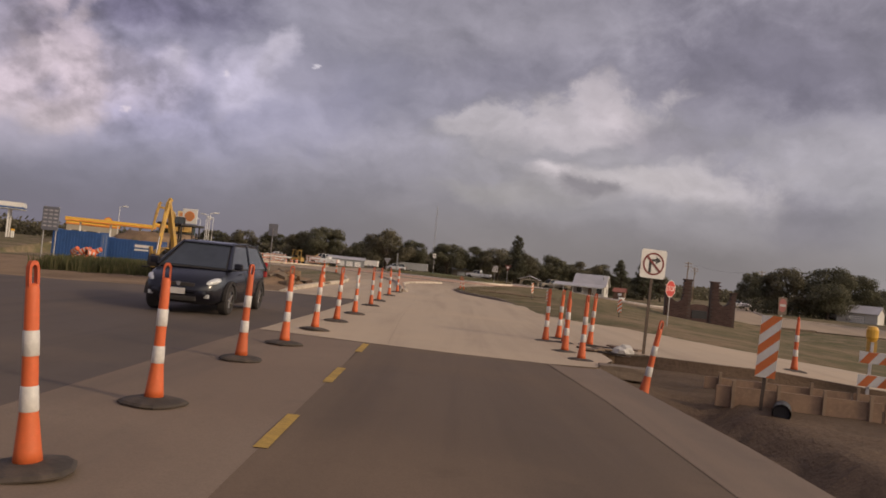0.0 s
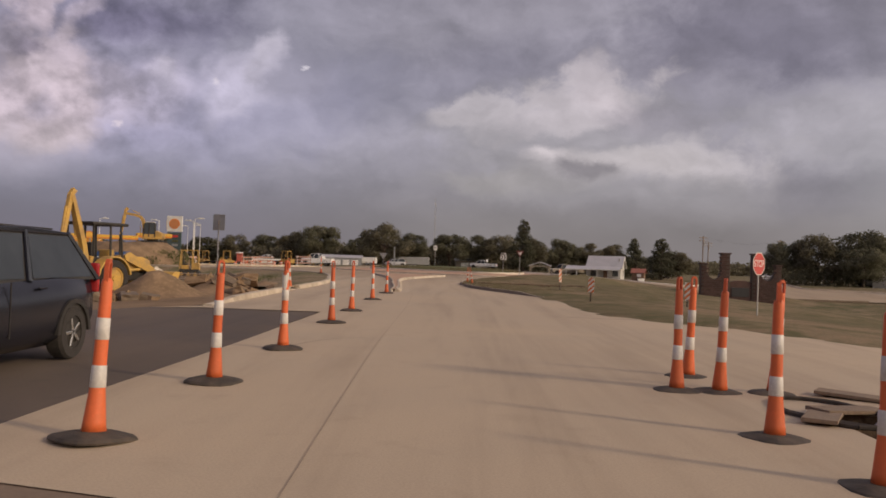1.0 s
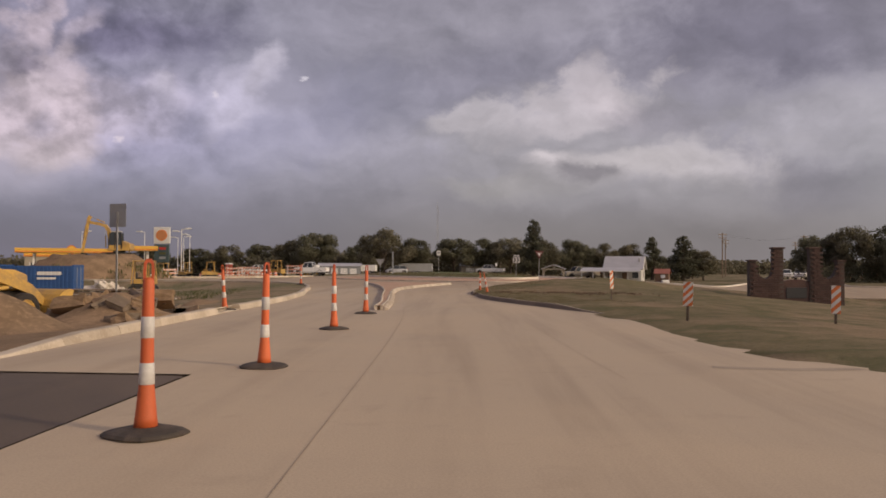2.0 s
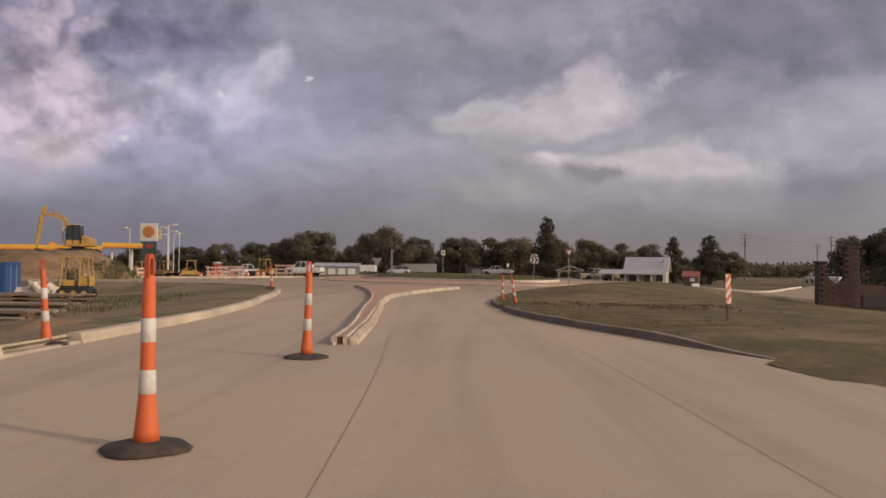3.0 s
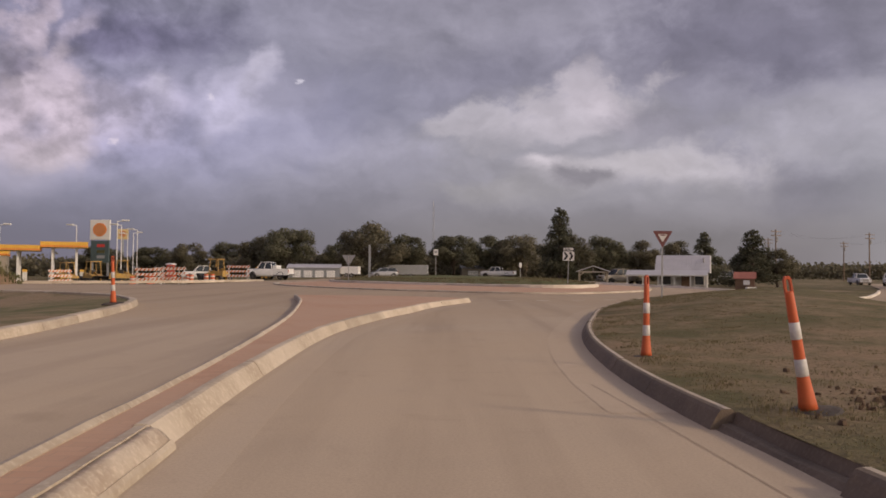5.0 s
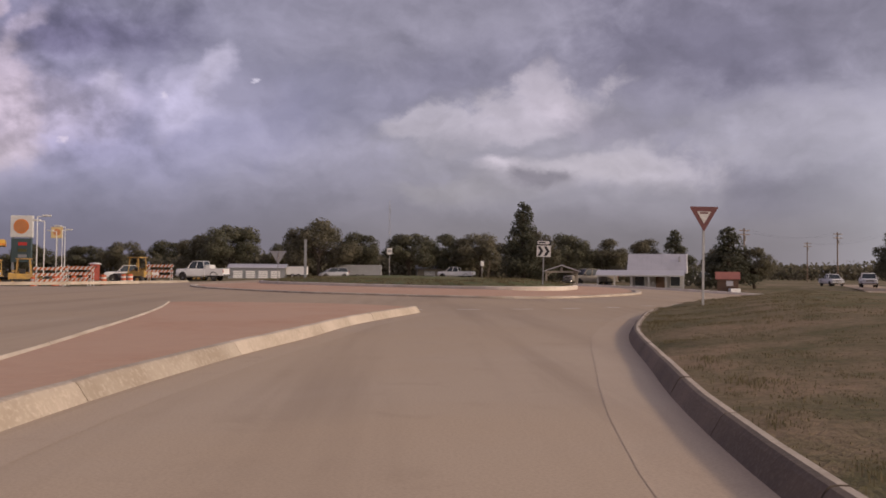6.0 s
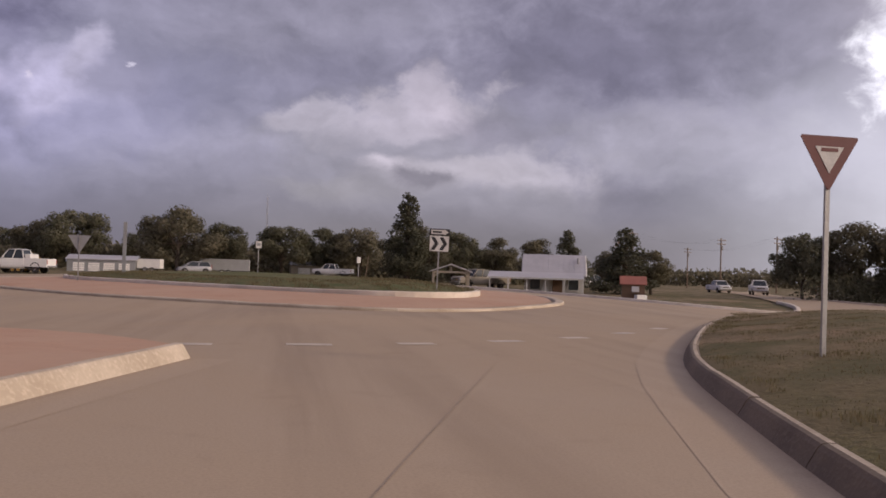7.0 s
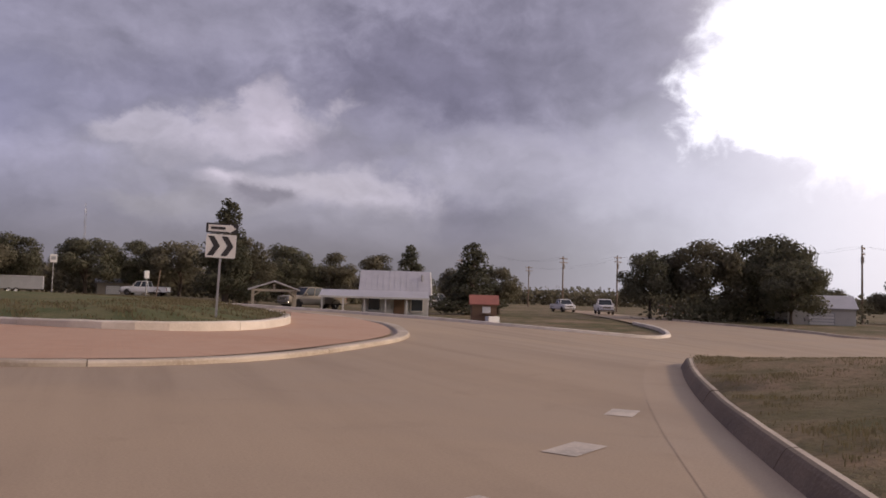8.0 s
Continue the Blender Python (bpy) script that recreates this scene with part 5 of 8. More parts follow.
def suv(m, paint=M_NAVY, name="suv", label="black compact SUV with headlamps and alloy wheels"):
    root = empty(name, label, "car", m=m)
    rows = [(2.26, 0.42, 0.42, 0.60), (2.21, 0.62, 0.31, 0.70), (2.08, 0.74, 0.25, 0.78), (1.88, 0.82, 0.22, 0.86), (1.55, 0.87, 0.21, 0.95), (1.2, 0.895, 0.20, 1.01), (0.7, 0.90, 0.20, 1.03), (-0.2, 0.905, 0.20, 1.05), (-1.0, 0.90, 0.20, 1.07), (-1.7, 0.87, 0.22, 1.07), (-2.05, 0.81, 0.32, 1.03), (-2.18, 0.72, 0.42, 0.92), (-2.22, 0.62, 0.48, 0.80)]
    part("body", loft([hull_ring(*r) for r in rows]), paint, root, smooth=True)
    cabin(root, paint, 1.38, 0.42, -1.70, -2.10, 0.83, 1.00, 1.60, 0.60)
    for s in (1, -1):
        lamp = bmesh.new()
        bmesh.ops.create_icosphere(lamp, subdivisions=3, radius=1.0, matrix=pose(1.985, s * 0.66, 0.735, 0, 16, s * -32) @ Matrix.Diagonal((0.23, 0.11, 0.075, 1)))
        part("headlight", lamp, M_LAMP, root, smooth=True)
        part("fog_light", block(0.05, 0.14, 0.09, (2.19, s * 0.60, 0.42), 0.02), M_LAMP, root)
        part("tail_light", block(0.08, 0.12, 0.40, (-2.15, s * 0.78, 1.02), 0.03), M_TAIL, root)
        for x in (0.55, -0.55):
            part("door_handle", block(0.18, 0.03, 0.03, (x, s * 0.905, 0.93), 0.01), paint, root)
        part("roof_rail", rod((0.0, s * 0.54, 1.655), (-1.4, s * 0.54, 1.645), 0.014, seg=6), M_IRON, root)
    part("grille", block(0.05, 0.70, 0.09, (2.235, 0, 0.645), 0.02), M_IRON, root)
    part("badge", rod((2.25, 0, 0.66), (2.275, 0, 0.66), 0.05, seg=16), M_CHROME, root, "plain bright badge")
    part("air_intake", block(0.06, 0.80, 0.11, (2.225, 0, 0.35), 0.02), M_IRON, root)
    part("number_plate", block(0.02, 0.32, 0.13, (2.28, 0, 0.50), 0.006), M_SHEET, root, "blank pale plate")
    part("bumper", block(0.12, 1.20, 0.16, (2.20, 0, 0.47), 0.06), paint, root)
    for s in (1, -1):
        part("door_seam", block(0.012, 0.012, 0.62, (0.12, s * 0.905, 0.70)), M_IRON, root)
    arches(root, (1.35, -1.35), 0.885, 0.34)
    for x in (1.35, -1.35):
        for s in (1, -1):
            wheel(root, x, s * 0.80, 0.34, 0.22)
    return root


def pickup(m, paint, label, tool=False):
    root = empty("pickup_truck", label, "pickup truck", "pickups", m=m)
    rows = [(2.75, 0.72, 0.50, 0.95), (2.68, 0.86, 0.40, 1.05), (2.3, 0.92, 0.36, 1.10), (1.4, 0.94, 0.34, 1.14), (0.9, 0.95, 0.34, 1.15), (-0.75, 0.95, 0.34, 1.15), (-0.80, 0.90, 0.36, 1.12)]
    part("body", loft([hull_ring(*r) for r in rows]), paint, root, smooth=False)
    cabin(root, paint, 1.35, 0.75, -0.5, -0.72, 0.88, 1.13, 1.80, 0.72)
    part("bed_floor", block(2.1, 1.7, 0.30, (-1.85, 0, 0.55), 0.02), M_IRON, root)
    for s in (1, -1):
        part("bed_side", block(2.12, 0.10, 0.66, (-1.87, s * 0.90, 0.82), 0.03), paint, root)
        part("headlight", block(0.06, 0.26, 0.18, (2.72, s * 0.68, 0.88), 0.02), M_LAMP, root)
        part("tail_light", block(0.05, 0.10, 0.34, (-2.95, s * 0.88, 0.90), 0.02), M_TAIL, root)
    part("tailgate", block(0.08, 1.72, 0.60, (-2.93, 0, 0.84), 0.02), paint, root)
    part("grille", block(0.05, 0.95, 0.24, (2.75, 0, 0.85), 0.02), M_CHROME, root)
    for x in (2.82, -3.02):
        part("bumper", block(0.14, 1.80, 0.20, (x, 0, 0.52), 0.04), M_CHROME, root)
    arches(root, (1.85, -1.85), 0.93, 0.38)
    for x in (1.85, -1.85):
        for s in (1, -1):
            wheel(root, x, s * 0.82, 0.38, 0.24)
    if tool:
        part("tool_box", block(0.5, 1.6, 0.35, (-1.05, 0, 1.30), 0.03), paint, root)
    return root


def on_land(x, y, turn=0.0, up=0.0):
    return pose(x, y, ground_z(x, y) + up, 0, 0, turn)


suv(pose(-3.0, 10.2, -0.012, 0, 0, -91) @ Matrix.Scale(0.92, 4))
pickup(pose(-18.9, 133.2, ground_z(-18.9, 133.2) + 0.02, 0, 0, 170) @ Matrix.Diagonal((0.90, 0.95, 1.12, 1)), M_WHITE, "white pickup truck with a tool box", True)
pickup(on_land(43.8, 160, 8) @ Matrix.Scale(1.12, 4), M_WHITE, "white pickup truck on the far road")
pickup(on_land(21.8, 133.0, -160), M_TAN, "dull tan pickup truck beside the white house")
pickup(on_land(62.5, 150, -117, 0.1), M_WHITE, "white pickup truck with headlamps on the far road")
pickup(on_land(67, 167, -100), M_WHITE, "white pickup parked beyond the far arm")
pickup(on_land(10.3, 174, 160), M_WHITE, "white pickup truck parked near a low shed")
pickup(on_land(-28.4, 140, 200), M_WHITE, "white pickup truck parked among building machines")
suv(on_land(-8.4, 171, 195), M_SILVER, "minivan", "silver minivan parked in the far lot")
pickup(on_land(70.5, 129, -70), M_WHITE, "white pickup truck parked by a shed")


# ---- building machines ----
def beam(root, name, pts, w0, w1, depth, material, label="", off=0.0):
    """A bent box beam in the machine's x-z plane."""
    b = bmesh.new()
    n = len(pts)
    rows = []
    for i, (x, z) in enumerate(pts):
        a = Vector(pts[max(i - 1, 0)])
        c = Vector(pts[min(i + 1, n - 1)])
        d = (c - a).normalized()
        nrm = Vector((-d.y, d.x)) * (w0 + (w1 - w0) * i / (n - 1)) / 2
        rows.append([(x + nrm.x, off - depth / 2, z + nrm.y), (x + nrm.x, off + depth / 2, z + nrm.y), (x - nrm.x, off + depth / 2, z - nrm.y), (x - nrm.x, off - depth / 2, z - nrm.y)])
    return part(name, loft(rows, b), material, root, label)


def ram(root, a, c, y=0.0):
    a, c = Vector((a[0], y, a[1])), Vector((c[0], y, c[1]))
    mid = a + (c - a) * 0.6
    whole = part("hydraulic_ram", rod(a, mid, 0.055, seg=10), M_MACHINE, root)
    part("piston", rod(mid, c, 0.028, seg=8), M_CHROME, whole)


def scoop(root, x, z, w, r, turn=0.0, name="bucket", material=M_IRON, off=0.0):
    pts = [(r * math.cos(a), r * math.sin(a)) for a in (radians(100 + 22 * k) for k in range(9))]
    inner = [(p[0] * 0.88, p[1] * 0.88) for p in reversed(pts)]
    b = slab(pts + inner, w, m=Matrix.Translation((x, off, z)) @ pose(0, 0, 0, 0, turn))
    for s in (1, -1):
        b = slab(pts, 0.04, bm=b, m=Matrix.Translation((x, off + s * w / 2, z)) @ pose(0, 0, 0, 0, turn))
    return part(name, b, material, root)


def backhoe(m):
    root = empty("backhoe_loader", "dusty yellow backhoe loader with raised digging arm, on dirt", "backhoe", m=m)
    part("chassis", block(3.4, 0.62, 0.42, (0.95, 0, 0.82), 0.04), M_IRON, root)
    hood = slab([(0.9, 1.0), (2.55, 0.98), (2.62, 1.10), (2.60, 1.42), (2.2, 1.56), (0.9, 1.62)], 0.85, 0.04)
    part("hood", hood, M_MACHINE, root)
    part("grille", block(0.05, 0.66, 0.34, (2.63, 0, 1.24), 0.02), M_IRON, root)
    part("exhaust", rod((1.6, 0.25, 1.55), (1.6, 0.25, 2.45), 0.045, seg=8), M_IRON, root)
    part("cab_floor", block(1.6, 1.35, 0.12, (-0.05, 0, 1.05), 0.02), M_IRON, root)
    for x, dx in ((-0.72, -0.02), (0.78, -0.12), (0.12, 0.0)):
        for s in (1, -1):
            part("cab_post", rod((x, s * 0.66, 1.05), (x + dx, s * 0.62, 2.72), 0.045, seg=6), M_IRON, root)
    part("cab_roof", block(1.85, 1.50, 0.12, (0.02, 0, 2.78), 0.05), M_IRON, root)
    part("seat", block(0.5, 0.5, 0.14, (-0.1, 0, 1.45), 0.05), M_IRON, root)
    part("seat_back", block(0.14, 0.5, 0.60, (-0.36, 0, 1.78), 0.05), M_IRON, root)
    part("console", block(0.3, 0.5, 0.75, (0.62, 0, 1.45), 0.04), M_MACHINE, root)
    for s in (1, -1):
        fender = slab([(0.86 * math.cos(a), 0.72 + 0.86 * math.sin(a)) for a in (radians(10 + 16 * k) for k in range(11))] + [(0.80 * math.cos(a), 0.72 + 0.80 * math.sin(a)) for a in (radians(170 - 16 * k) for k in range(11))], 0.45, m=Matrix.Translation((0, s * 0.82, 0)))
        part("fender", fender, M_MACHINE, root)
        wheel(root, 0.0, s * 0.85, 0.72, 0.42, M_MACHINE, 0)
        wheel(root, 2.15, s * 0.80, 0.46, 0.28, M_MACHINE, 0)
        arm = slab([(0.95, 1.62), (1.2, 1.75), (2.6, 1.15), (3.25, 0.55), (3.1, 0.45), (2.4, 0.92), (1.0, 1.42)], 0.10, 0.01, m=Matrix.Translation((0, s * 0.56, 0)))
        part("loader_arm", arm, M_MACHINE, root)
        ram(root, (1.05, 1.0), (2.35, 1.12), s * 0.56)
        leg = part("stabiliser", block(0.16, 0.14, 1.05, (-1.05, s * 0.72, 1.05), 0.02, turn=pose(0, 0, 0, s * -14)), M_MACHINE, root)
        part("stabiliser_foot", block(0.42, 0.34, 0.07, (-1.05, s * 0.95, 0.55), 0.02), M_IRON, leg)
    scoop(root, 3.45, 0.52, 2.2, 0.48, 30, "loader_bucket", M_MACHINE)
    part("swing_frame", block(0.32, 0.55, 0.72, (-1.15, -0.75, 0.95), 0.05), M_IRON, root)
    part("slide_rail", block(0.16, 1.9, 0.5, (-0.98, 0, 0.95), 0.03), M_IRON, root)
    beam(root, "boom", [(-1.20, 1.0), (-1.35, 1.9), (-1.62, 2.7), (-1.98, 3.70)], 0.24, 0.15, 0.20, M_MACHINE, off=-0.75)
    beam(root, "dipper_arm", [(-1.86, 3.92), (-2.02, 3.72), (-2.28, 2.4), (-2.45, 1.15)], 0.18, 0.12, 0.15, M_MACHINE, off=-0.75)
    ram(root, (-1.12, 1.5), (-1.60, 3.0), -0.75)
    ram(root, (-1.55, 2.3), (-1.90, 3.85), -0.6)
    ram(root, (-2.20, 3.3), (-2.52, 1.3), -0.75)
    scoop(root, -2.30, 0.85, 0.6, 0.40, 70, off=-0.75)
    return root


def track(root, y, length, h, w):
    r = h / 2
    out = [(length / 2 - r + r * math.cos(a), r + r * math.sin(a)) for a in (radians(-90 + 22.5 * k) for k in range(9))] + [(-length / 2 + r + r * math.cos(a), r + r * math.sin(a)) for a in (radians(90 + 22.5 * k) for k in range(9))]
    belt = part("track", slab(out, w, 0.02, m=Matrix.Translation((0, y, 0))), M_IRON, root)
    n = int(length / 0.22)
    for k in range(n):
        x = -length / 2 + r + (length - 2 * r) * k / (n - 1)
        for z in (0.0, h):
            part("track_shoe", block(0.12, w * 1.05, 0.05, (x, y, z), 0.0), M_IRON, belt)
    for k in range(3):
        part("roller", rod((-length * 0.3 + k * length * 0.3, y - w * 0.53, r), (-length * 0.3 + k * length * 0.3, y + w * 0.53, r), r * 0.55, seg=12), M_MACHINE, belt)


def excavator(m, size=1.0):
    root = empty("excavator", "yellow tracked excavator with raised arm on a dirt mound", "excavator", m=m @ Matrix.Scale(size, 4))
    for s in (1, -1):
        track(root, s * 0.95, 3.4, 0.75, 0.5)
    part("turntable", rod((0, 0, 0.55), (0, 0, 0.95), 0.6, seg=20), M_IRON, root)
    part("deck", block(2.2, 2.3, 0.22, (-0.1, 0, 1.05), 0.05), M_MACHINE, root)
    part("engine_housing", slab([(-1.1, 1.15), (0.5, 1.15), (0.5, 1.90), (-0.5, 1.98), (-1.1, 1.55)], 1.2, 0.06, m=Matrix.Translation((0, -0.5, 0))), M_MACHINE, root)
    part("counterweight", slab([(-1.30, 1.02), (-0.5, 1.02), (-0.5, 1.95), (-1.0, 1.75), (-1.26, 1.66)], 2.2, 0.08), M_MACHINE, root)
    cab = part("cab", slab([(-0.42, 1.15), (0.80, 1.15), (0.86, 1.9), (0.70, 2.72), (0.52, 2.86), (-0.30, 2.86), (-0.42, 2.70)], 0.95, 0.06, m=Matrix.Translation((0, 0.62, 0))), M_GLASS, root, "dark glazed cab")
    part("cab_roof", block(0.95, 0.98, 0.09, (0.10, 0.62, 2.90), 0.04), M_SHEET, cab, "pale cab roof")
    for x0, x1 in ((-0.42, -0.40), (0.20, 0.16), (0.82, 0.68)):
        for y in (0.13, 1.11):
            part("cab_post", rod((x0, y, 1.15), (x1, y, 2.82), 0.045, seg=6), M_IRON, cab)
    part("cab_door_sill", block(1.25, 0.98, 0.36, (0.19, 0.62, 1.33), 0.03), M_MACHINE, cab)
    beam(root, "boom", [(0.85, 1.3), (0.92, 2.4), (1.05, 3.05), (1.35, 3.50), (1.9, 3.70), (2.95, 3.86)], 0.42, 0.26, 0.34, M_MACHINE)
    beam(root, "stick", [(2.82, 4.50), (3.02, 4.2), (3.2, 3.0), (3.45, 1.6), (3.6, 0.7)], 0.34, 0.19, 0.24, M_MACHINE)
    ram(root, (1.25, 1.25), (1.32, 3.2), 0.25)
    ram(root, (1.45, 3.85), (2.80, 4.42), 0.0)
    ram(root, (3.28, 3.6), (3.62, 1.5), 0.0)
    scoop(root, 3.4, 0.25, 0.9, 0.48, 60)
    return root


def crawler(m):
    """A crawler tractor with an open canopy on tapering posts."""
    root = empty("crawler_tractor", "dusty yellow crawler tractor with an open canopy frame, parked on dirt", "tractor", m=m)
    for s in (1, -1):
        track(root, s * 0.72, 2.3, 0.72, 0.42)
    part("chassis", block(1.9, 1.0, 0.40, (0, 0, 0.66), 0.04), M_IRON, root)
    part("seat_box", block(0.72, 0.95, 0.40, (-0.42, 0, 1.02), 0.05), M_MACHINE, root)
    part("seat", block(0.46, 0.5, 0.14, (-0.40, 0, 1.28), 0.05), M_IRON, root)
    part("seat_back", block(0.12, 0.5, 0.42, (-0.60, 0, 1.50), 0.05), M_IRON, root)
    part("hood", slab([(0.25, 0.82), (1.02, 0.82), (1.04, 1.30), (0.95, 1.42), (0.62, 1.50), (0.25, 1.40)], 0.95, 0.05), M_MACHINE, root)
    part("headlamp", rod((0.62, -0.40, 1.50), (0.62, -0.40, 1.60), 0.06, seg=10), M_SHEET, root)
    part("lever", rod((0.12, -0.15, 1.1), (0.05, -0.15, 1.62), 0.02, seg=6), M_IRON, root)
    for x0, x1 in ((-0.95, -0.80), (0.30, 0.30), (1.0, 0.82)):
        for s in (1, -1):
            part("canopy_post", rod((x0, s * 0.56, 0.82), (x1, s * 0.50, 2.58), 0.05, seg=8), M_MACHINE, root)
    part("canopy", block(1.82, 1.20, 0.07, (0.01, 0, 2.62), 0.03), M_MACHINE, root)


def loader(m, label="yellow building machine with a low arm, parked in the yard"):
    """A tracked loader with an open cage."""
    root = empty("tracked_loader", label, "loader", "loaders", m=m)
    for s in (1, -1):
        track(root, s * 0.75, 2.4, 0.62, 0.4)
    part("body", slab([(-1.1, 0.5), (1.0, 0.5), (1.05, 0.85), (0.2, 1.05), (-1.1, 1.15)], 1.1, 0.04), M_MACHINE, root)
    for x, t in ((-0.55, -0.45), (0.55, 0.42)):
        for s in (1, -1):
            part("cage_post", rod((x, s * 0.55, 0.9), (t, s * 0.48, 2.25), 0.045, seg=6), M_MACHINE, root)
    part("cage_roof", block(1.2, 1.15, 0.08, (0, 0, 2.28), 0.03), M_MACHINE, root)
    part("seat", block(0.45, 0.45, 0.5, (-0.1, 0, 1.2), 0.05), M_IRON, root)
    for s in (1, -1):
        beam(root, "lift_arm", [(-0.9, 1.3), (0.3, 1.15), (1.3, 0.75), (1.6, 0.4)], 0.18, 0.12, 0.1, M_MACHINE)
    scoop(root, 1.75, 0.45, 1.6, 0.42, 30)
    return root


backhoe(pose(-11.2, 32.5, -0.50, 0, 0, 70))
excavator(pose(-30.3, 90.3, 1.8, 0, 0, 190), 0.95)
crawler(on_land(-17.0, 62, 12) @ Matrix.Diagonal((0.72, 0.80, 0.80, 1)))
loader(on_land(-29, 116, 20))
loader(on_land(-21.5, 121, 160))
loader(on_land(-38, 124, 60))
loader(on_land(-33.5, 120, -40))


def paver(m):
    """A slip-form paver: a low yellow frame under an angled conveyor."""
    root = empty("paving_machine", "yellow paving machine with a bent conveyor boom", "paving machine", m=m)
    for s in (1, -1):
        track(root, s * 0.8, 1.7, 0.55, 0.35)
    part("frame", block(1.9, 1.5, 0.35, (0, 0, 0.75), 0.04), M_MACHINE, root)
    part("engine_cover", slab([(-0.9, 0.9), (0.1, 0.9), (0.1, 1.45), (-0.7, 1.55), (-0.9, 1.4)], 1.2, 0.04), M_MACHINE, root)
    for s in (1, -1):
        beam(root, "conveyor_side", [(-0.9, 1.35), (0.0, 1.95), (0.8, 1.85), (2.3, 1.05)], 0.20, 0.16, 0.08, M_MACHINE, off=s * 0.35)
    beam(root, "belt", [(-0.9, 1.36), (0.0, 1.96), (0.8, 1.86), (2.3, 1.06)], 0.05, 0.05, 0.6, M_RUBBER)
    for x, z in ((-0.2, 1.8), (1.0, 1.7), (2.1, 1.1)):
        part("strut", rod((x, 0.3, 0.8 if x < 1.5 else 0.0), (x, 0.3, z), 0.04, seg=6), M_MACHINE, root)
    part("hopper", slab([(1.75, 0.2), (2.3, 0.2), (2.6, 0.75), (1.6, 0.75)], 1.2, 0.02), M_MACHINE, root)
    part("exhaust", rod((-0.4, 0.3, 1.5), (-0.4, 0.3, 2.2), 0.05, seg=8), M_IRON, root)


paver(on_land(-20.3, 137, -6))


def toilet_booth(m):
    root = empty("portable_toilet", "red plastic portable toilet with a pale roof", "portable toilet", m=m)
    part("base", block(1.15, 1.15, 0.12, (0, 0, 0.06), 0.02), M_IRON, root)
    part("shell", block(1.08, 1.08, 2.0, (0, 0, 1.12), 0.04), M_BOOTH, root)
    d = part("door", block(0.66, 0.04, 1.75, (0, -0.55, 1.08), 0.015), M_BOOTH, root)
    part("latch", block(0.08, 0.03, 0.10, (0.24, -0.58, 1.1), 0.008), M_IRON, d)
    for k in range(3):
        part("vent_slat", block(0.5, 0.02, 0.05, (0, -0.575, 1.72 + 0.08 * k), 0.006), M_IRON, d)
    part("roof", lathe([(0.76, 2.12), (0.74, 2.18), (0.45, 2.30), (0.05, 2.34)], 4), M_SHEET, root)


toilet_booth(on_land(-35.7, 149, 20))


# ---- soil, rubble and weeds of the yard ----
def heap(name, cx, cy, rx, ry, h, material, label, spacing=0.5, seed=1.0, base=None, flat=0.0, rugged=1.0):
    pts = [Vector((cx + rx * math.cos(a) * (1 + 0.18 * noise.noise(Vector((math.cos(a) * 2, math.sin(a) * 2, seed)))), cy + ry * math.sin(a) * (1 + 0.18 * noise.noise(Vector((math.cos(a) * 2, math.sin(a) * 2, seed + 4)))))) for a in (2 * math.pi * k / 40 for k in range(40))]

    def z(x, y):
        r = math.hypot((x - cx) / rx, (y - cy) / ry)
        k = max(0.0, 1 - max(0.0, r - flat) / (1 - flat))
        k = k * k * (3 - 2 * k)
        rough = noise.noise(Vector((x * 0.9, y * 0.9, seed))) * 0.34 + noise.noise(Vector((x * 2.6, y * 2.6, seed))) * 0.16 + noise.noise(Vector((x * 6, y * 6, seed))) * 0.06
        rough *= rugged
        return (base(x, y) if base else ground_z(x, y)) + 0.02 + h * k * (1 + rough) + 0.10 * k * rough

    return tagged(sheet(name, pts, z, material, spacing), label, "dirt heap", "dirt heaps")


heap("dirt_mound", -32.6, 89.5, 8.6, 8.5, 3.1, M_ROCKDIRT, "large heap of dug tan soil under an excavator", 0.6, 2.0, flat=0.40, rugged=0.35)
heap("dirt_mound", -7.4, 28.4, 2.0, 1.5, 0.78, M_ROCKDIRT, "low heap of dug soil beside the backhoe", 0.25, 5.0)
heap("dirt_mound", -6.0, 31.2, 1.7, 2.6, 0.60, M_ROCKDIRT, "low ridge of soil and rubble at the verge", 0.25, 8.0)
heap("dirt_mound", -15.6, 44.6, 3.0, 3.6, 0.5, M_ROCKDIRT, "low heap of soil on the verge", 0.4, 3.0)
heap("dirt_mound", -5.6, 37.0, 0.9, 2.4, 0.3, M_ROCKDIRT, "small ridge of soil along the kerb", 0.25, 12.0)

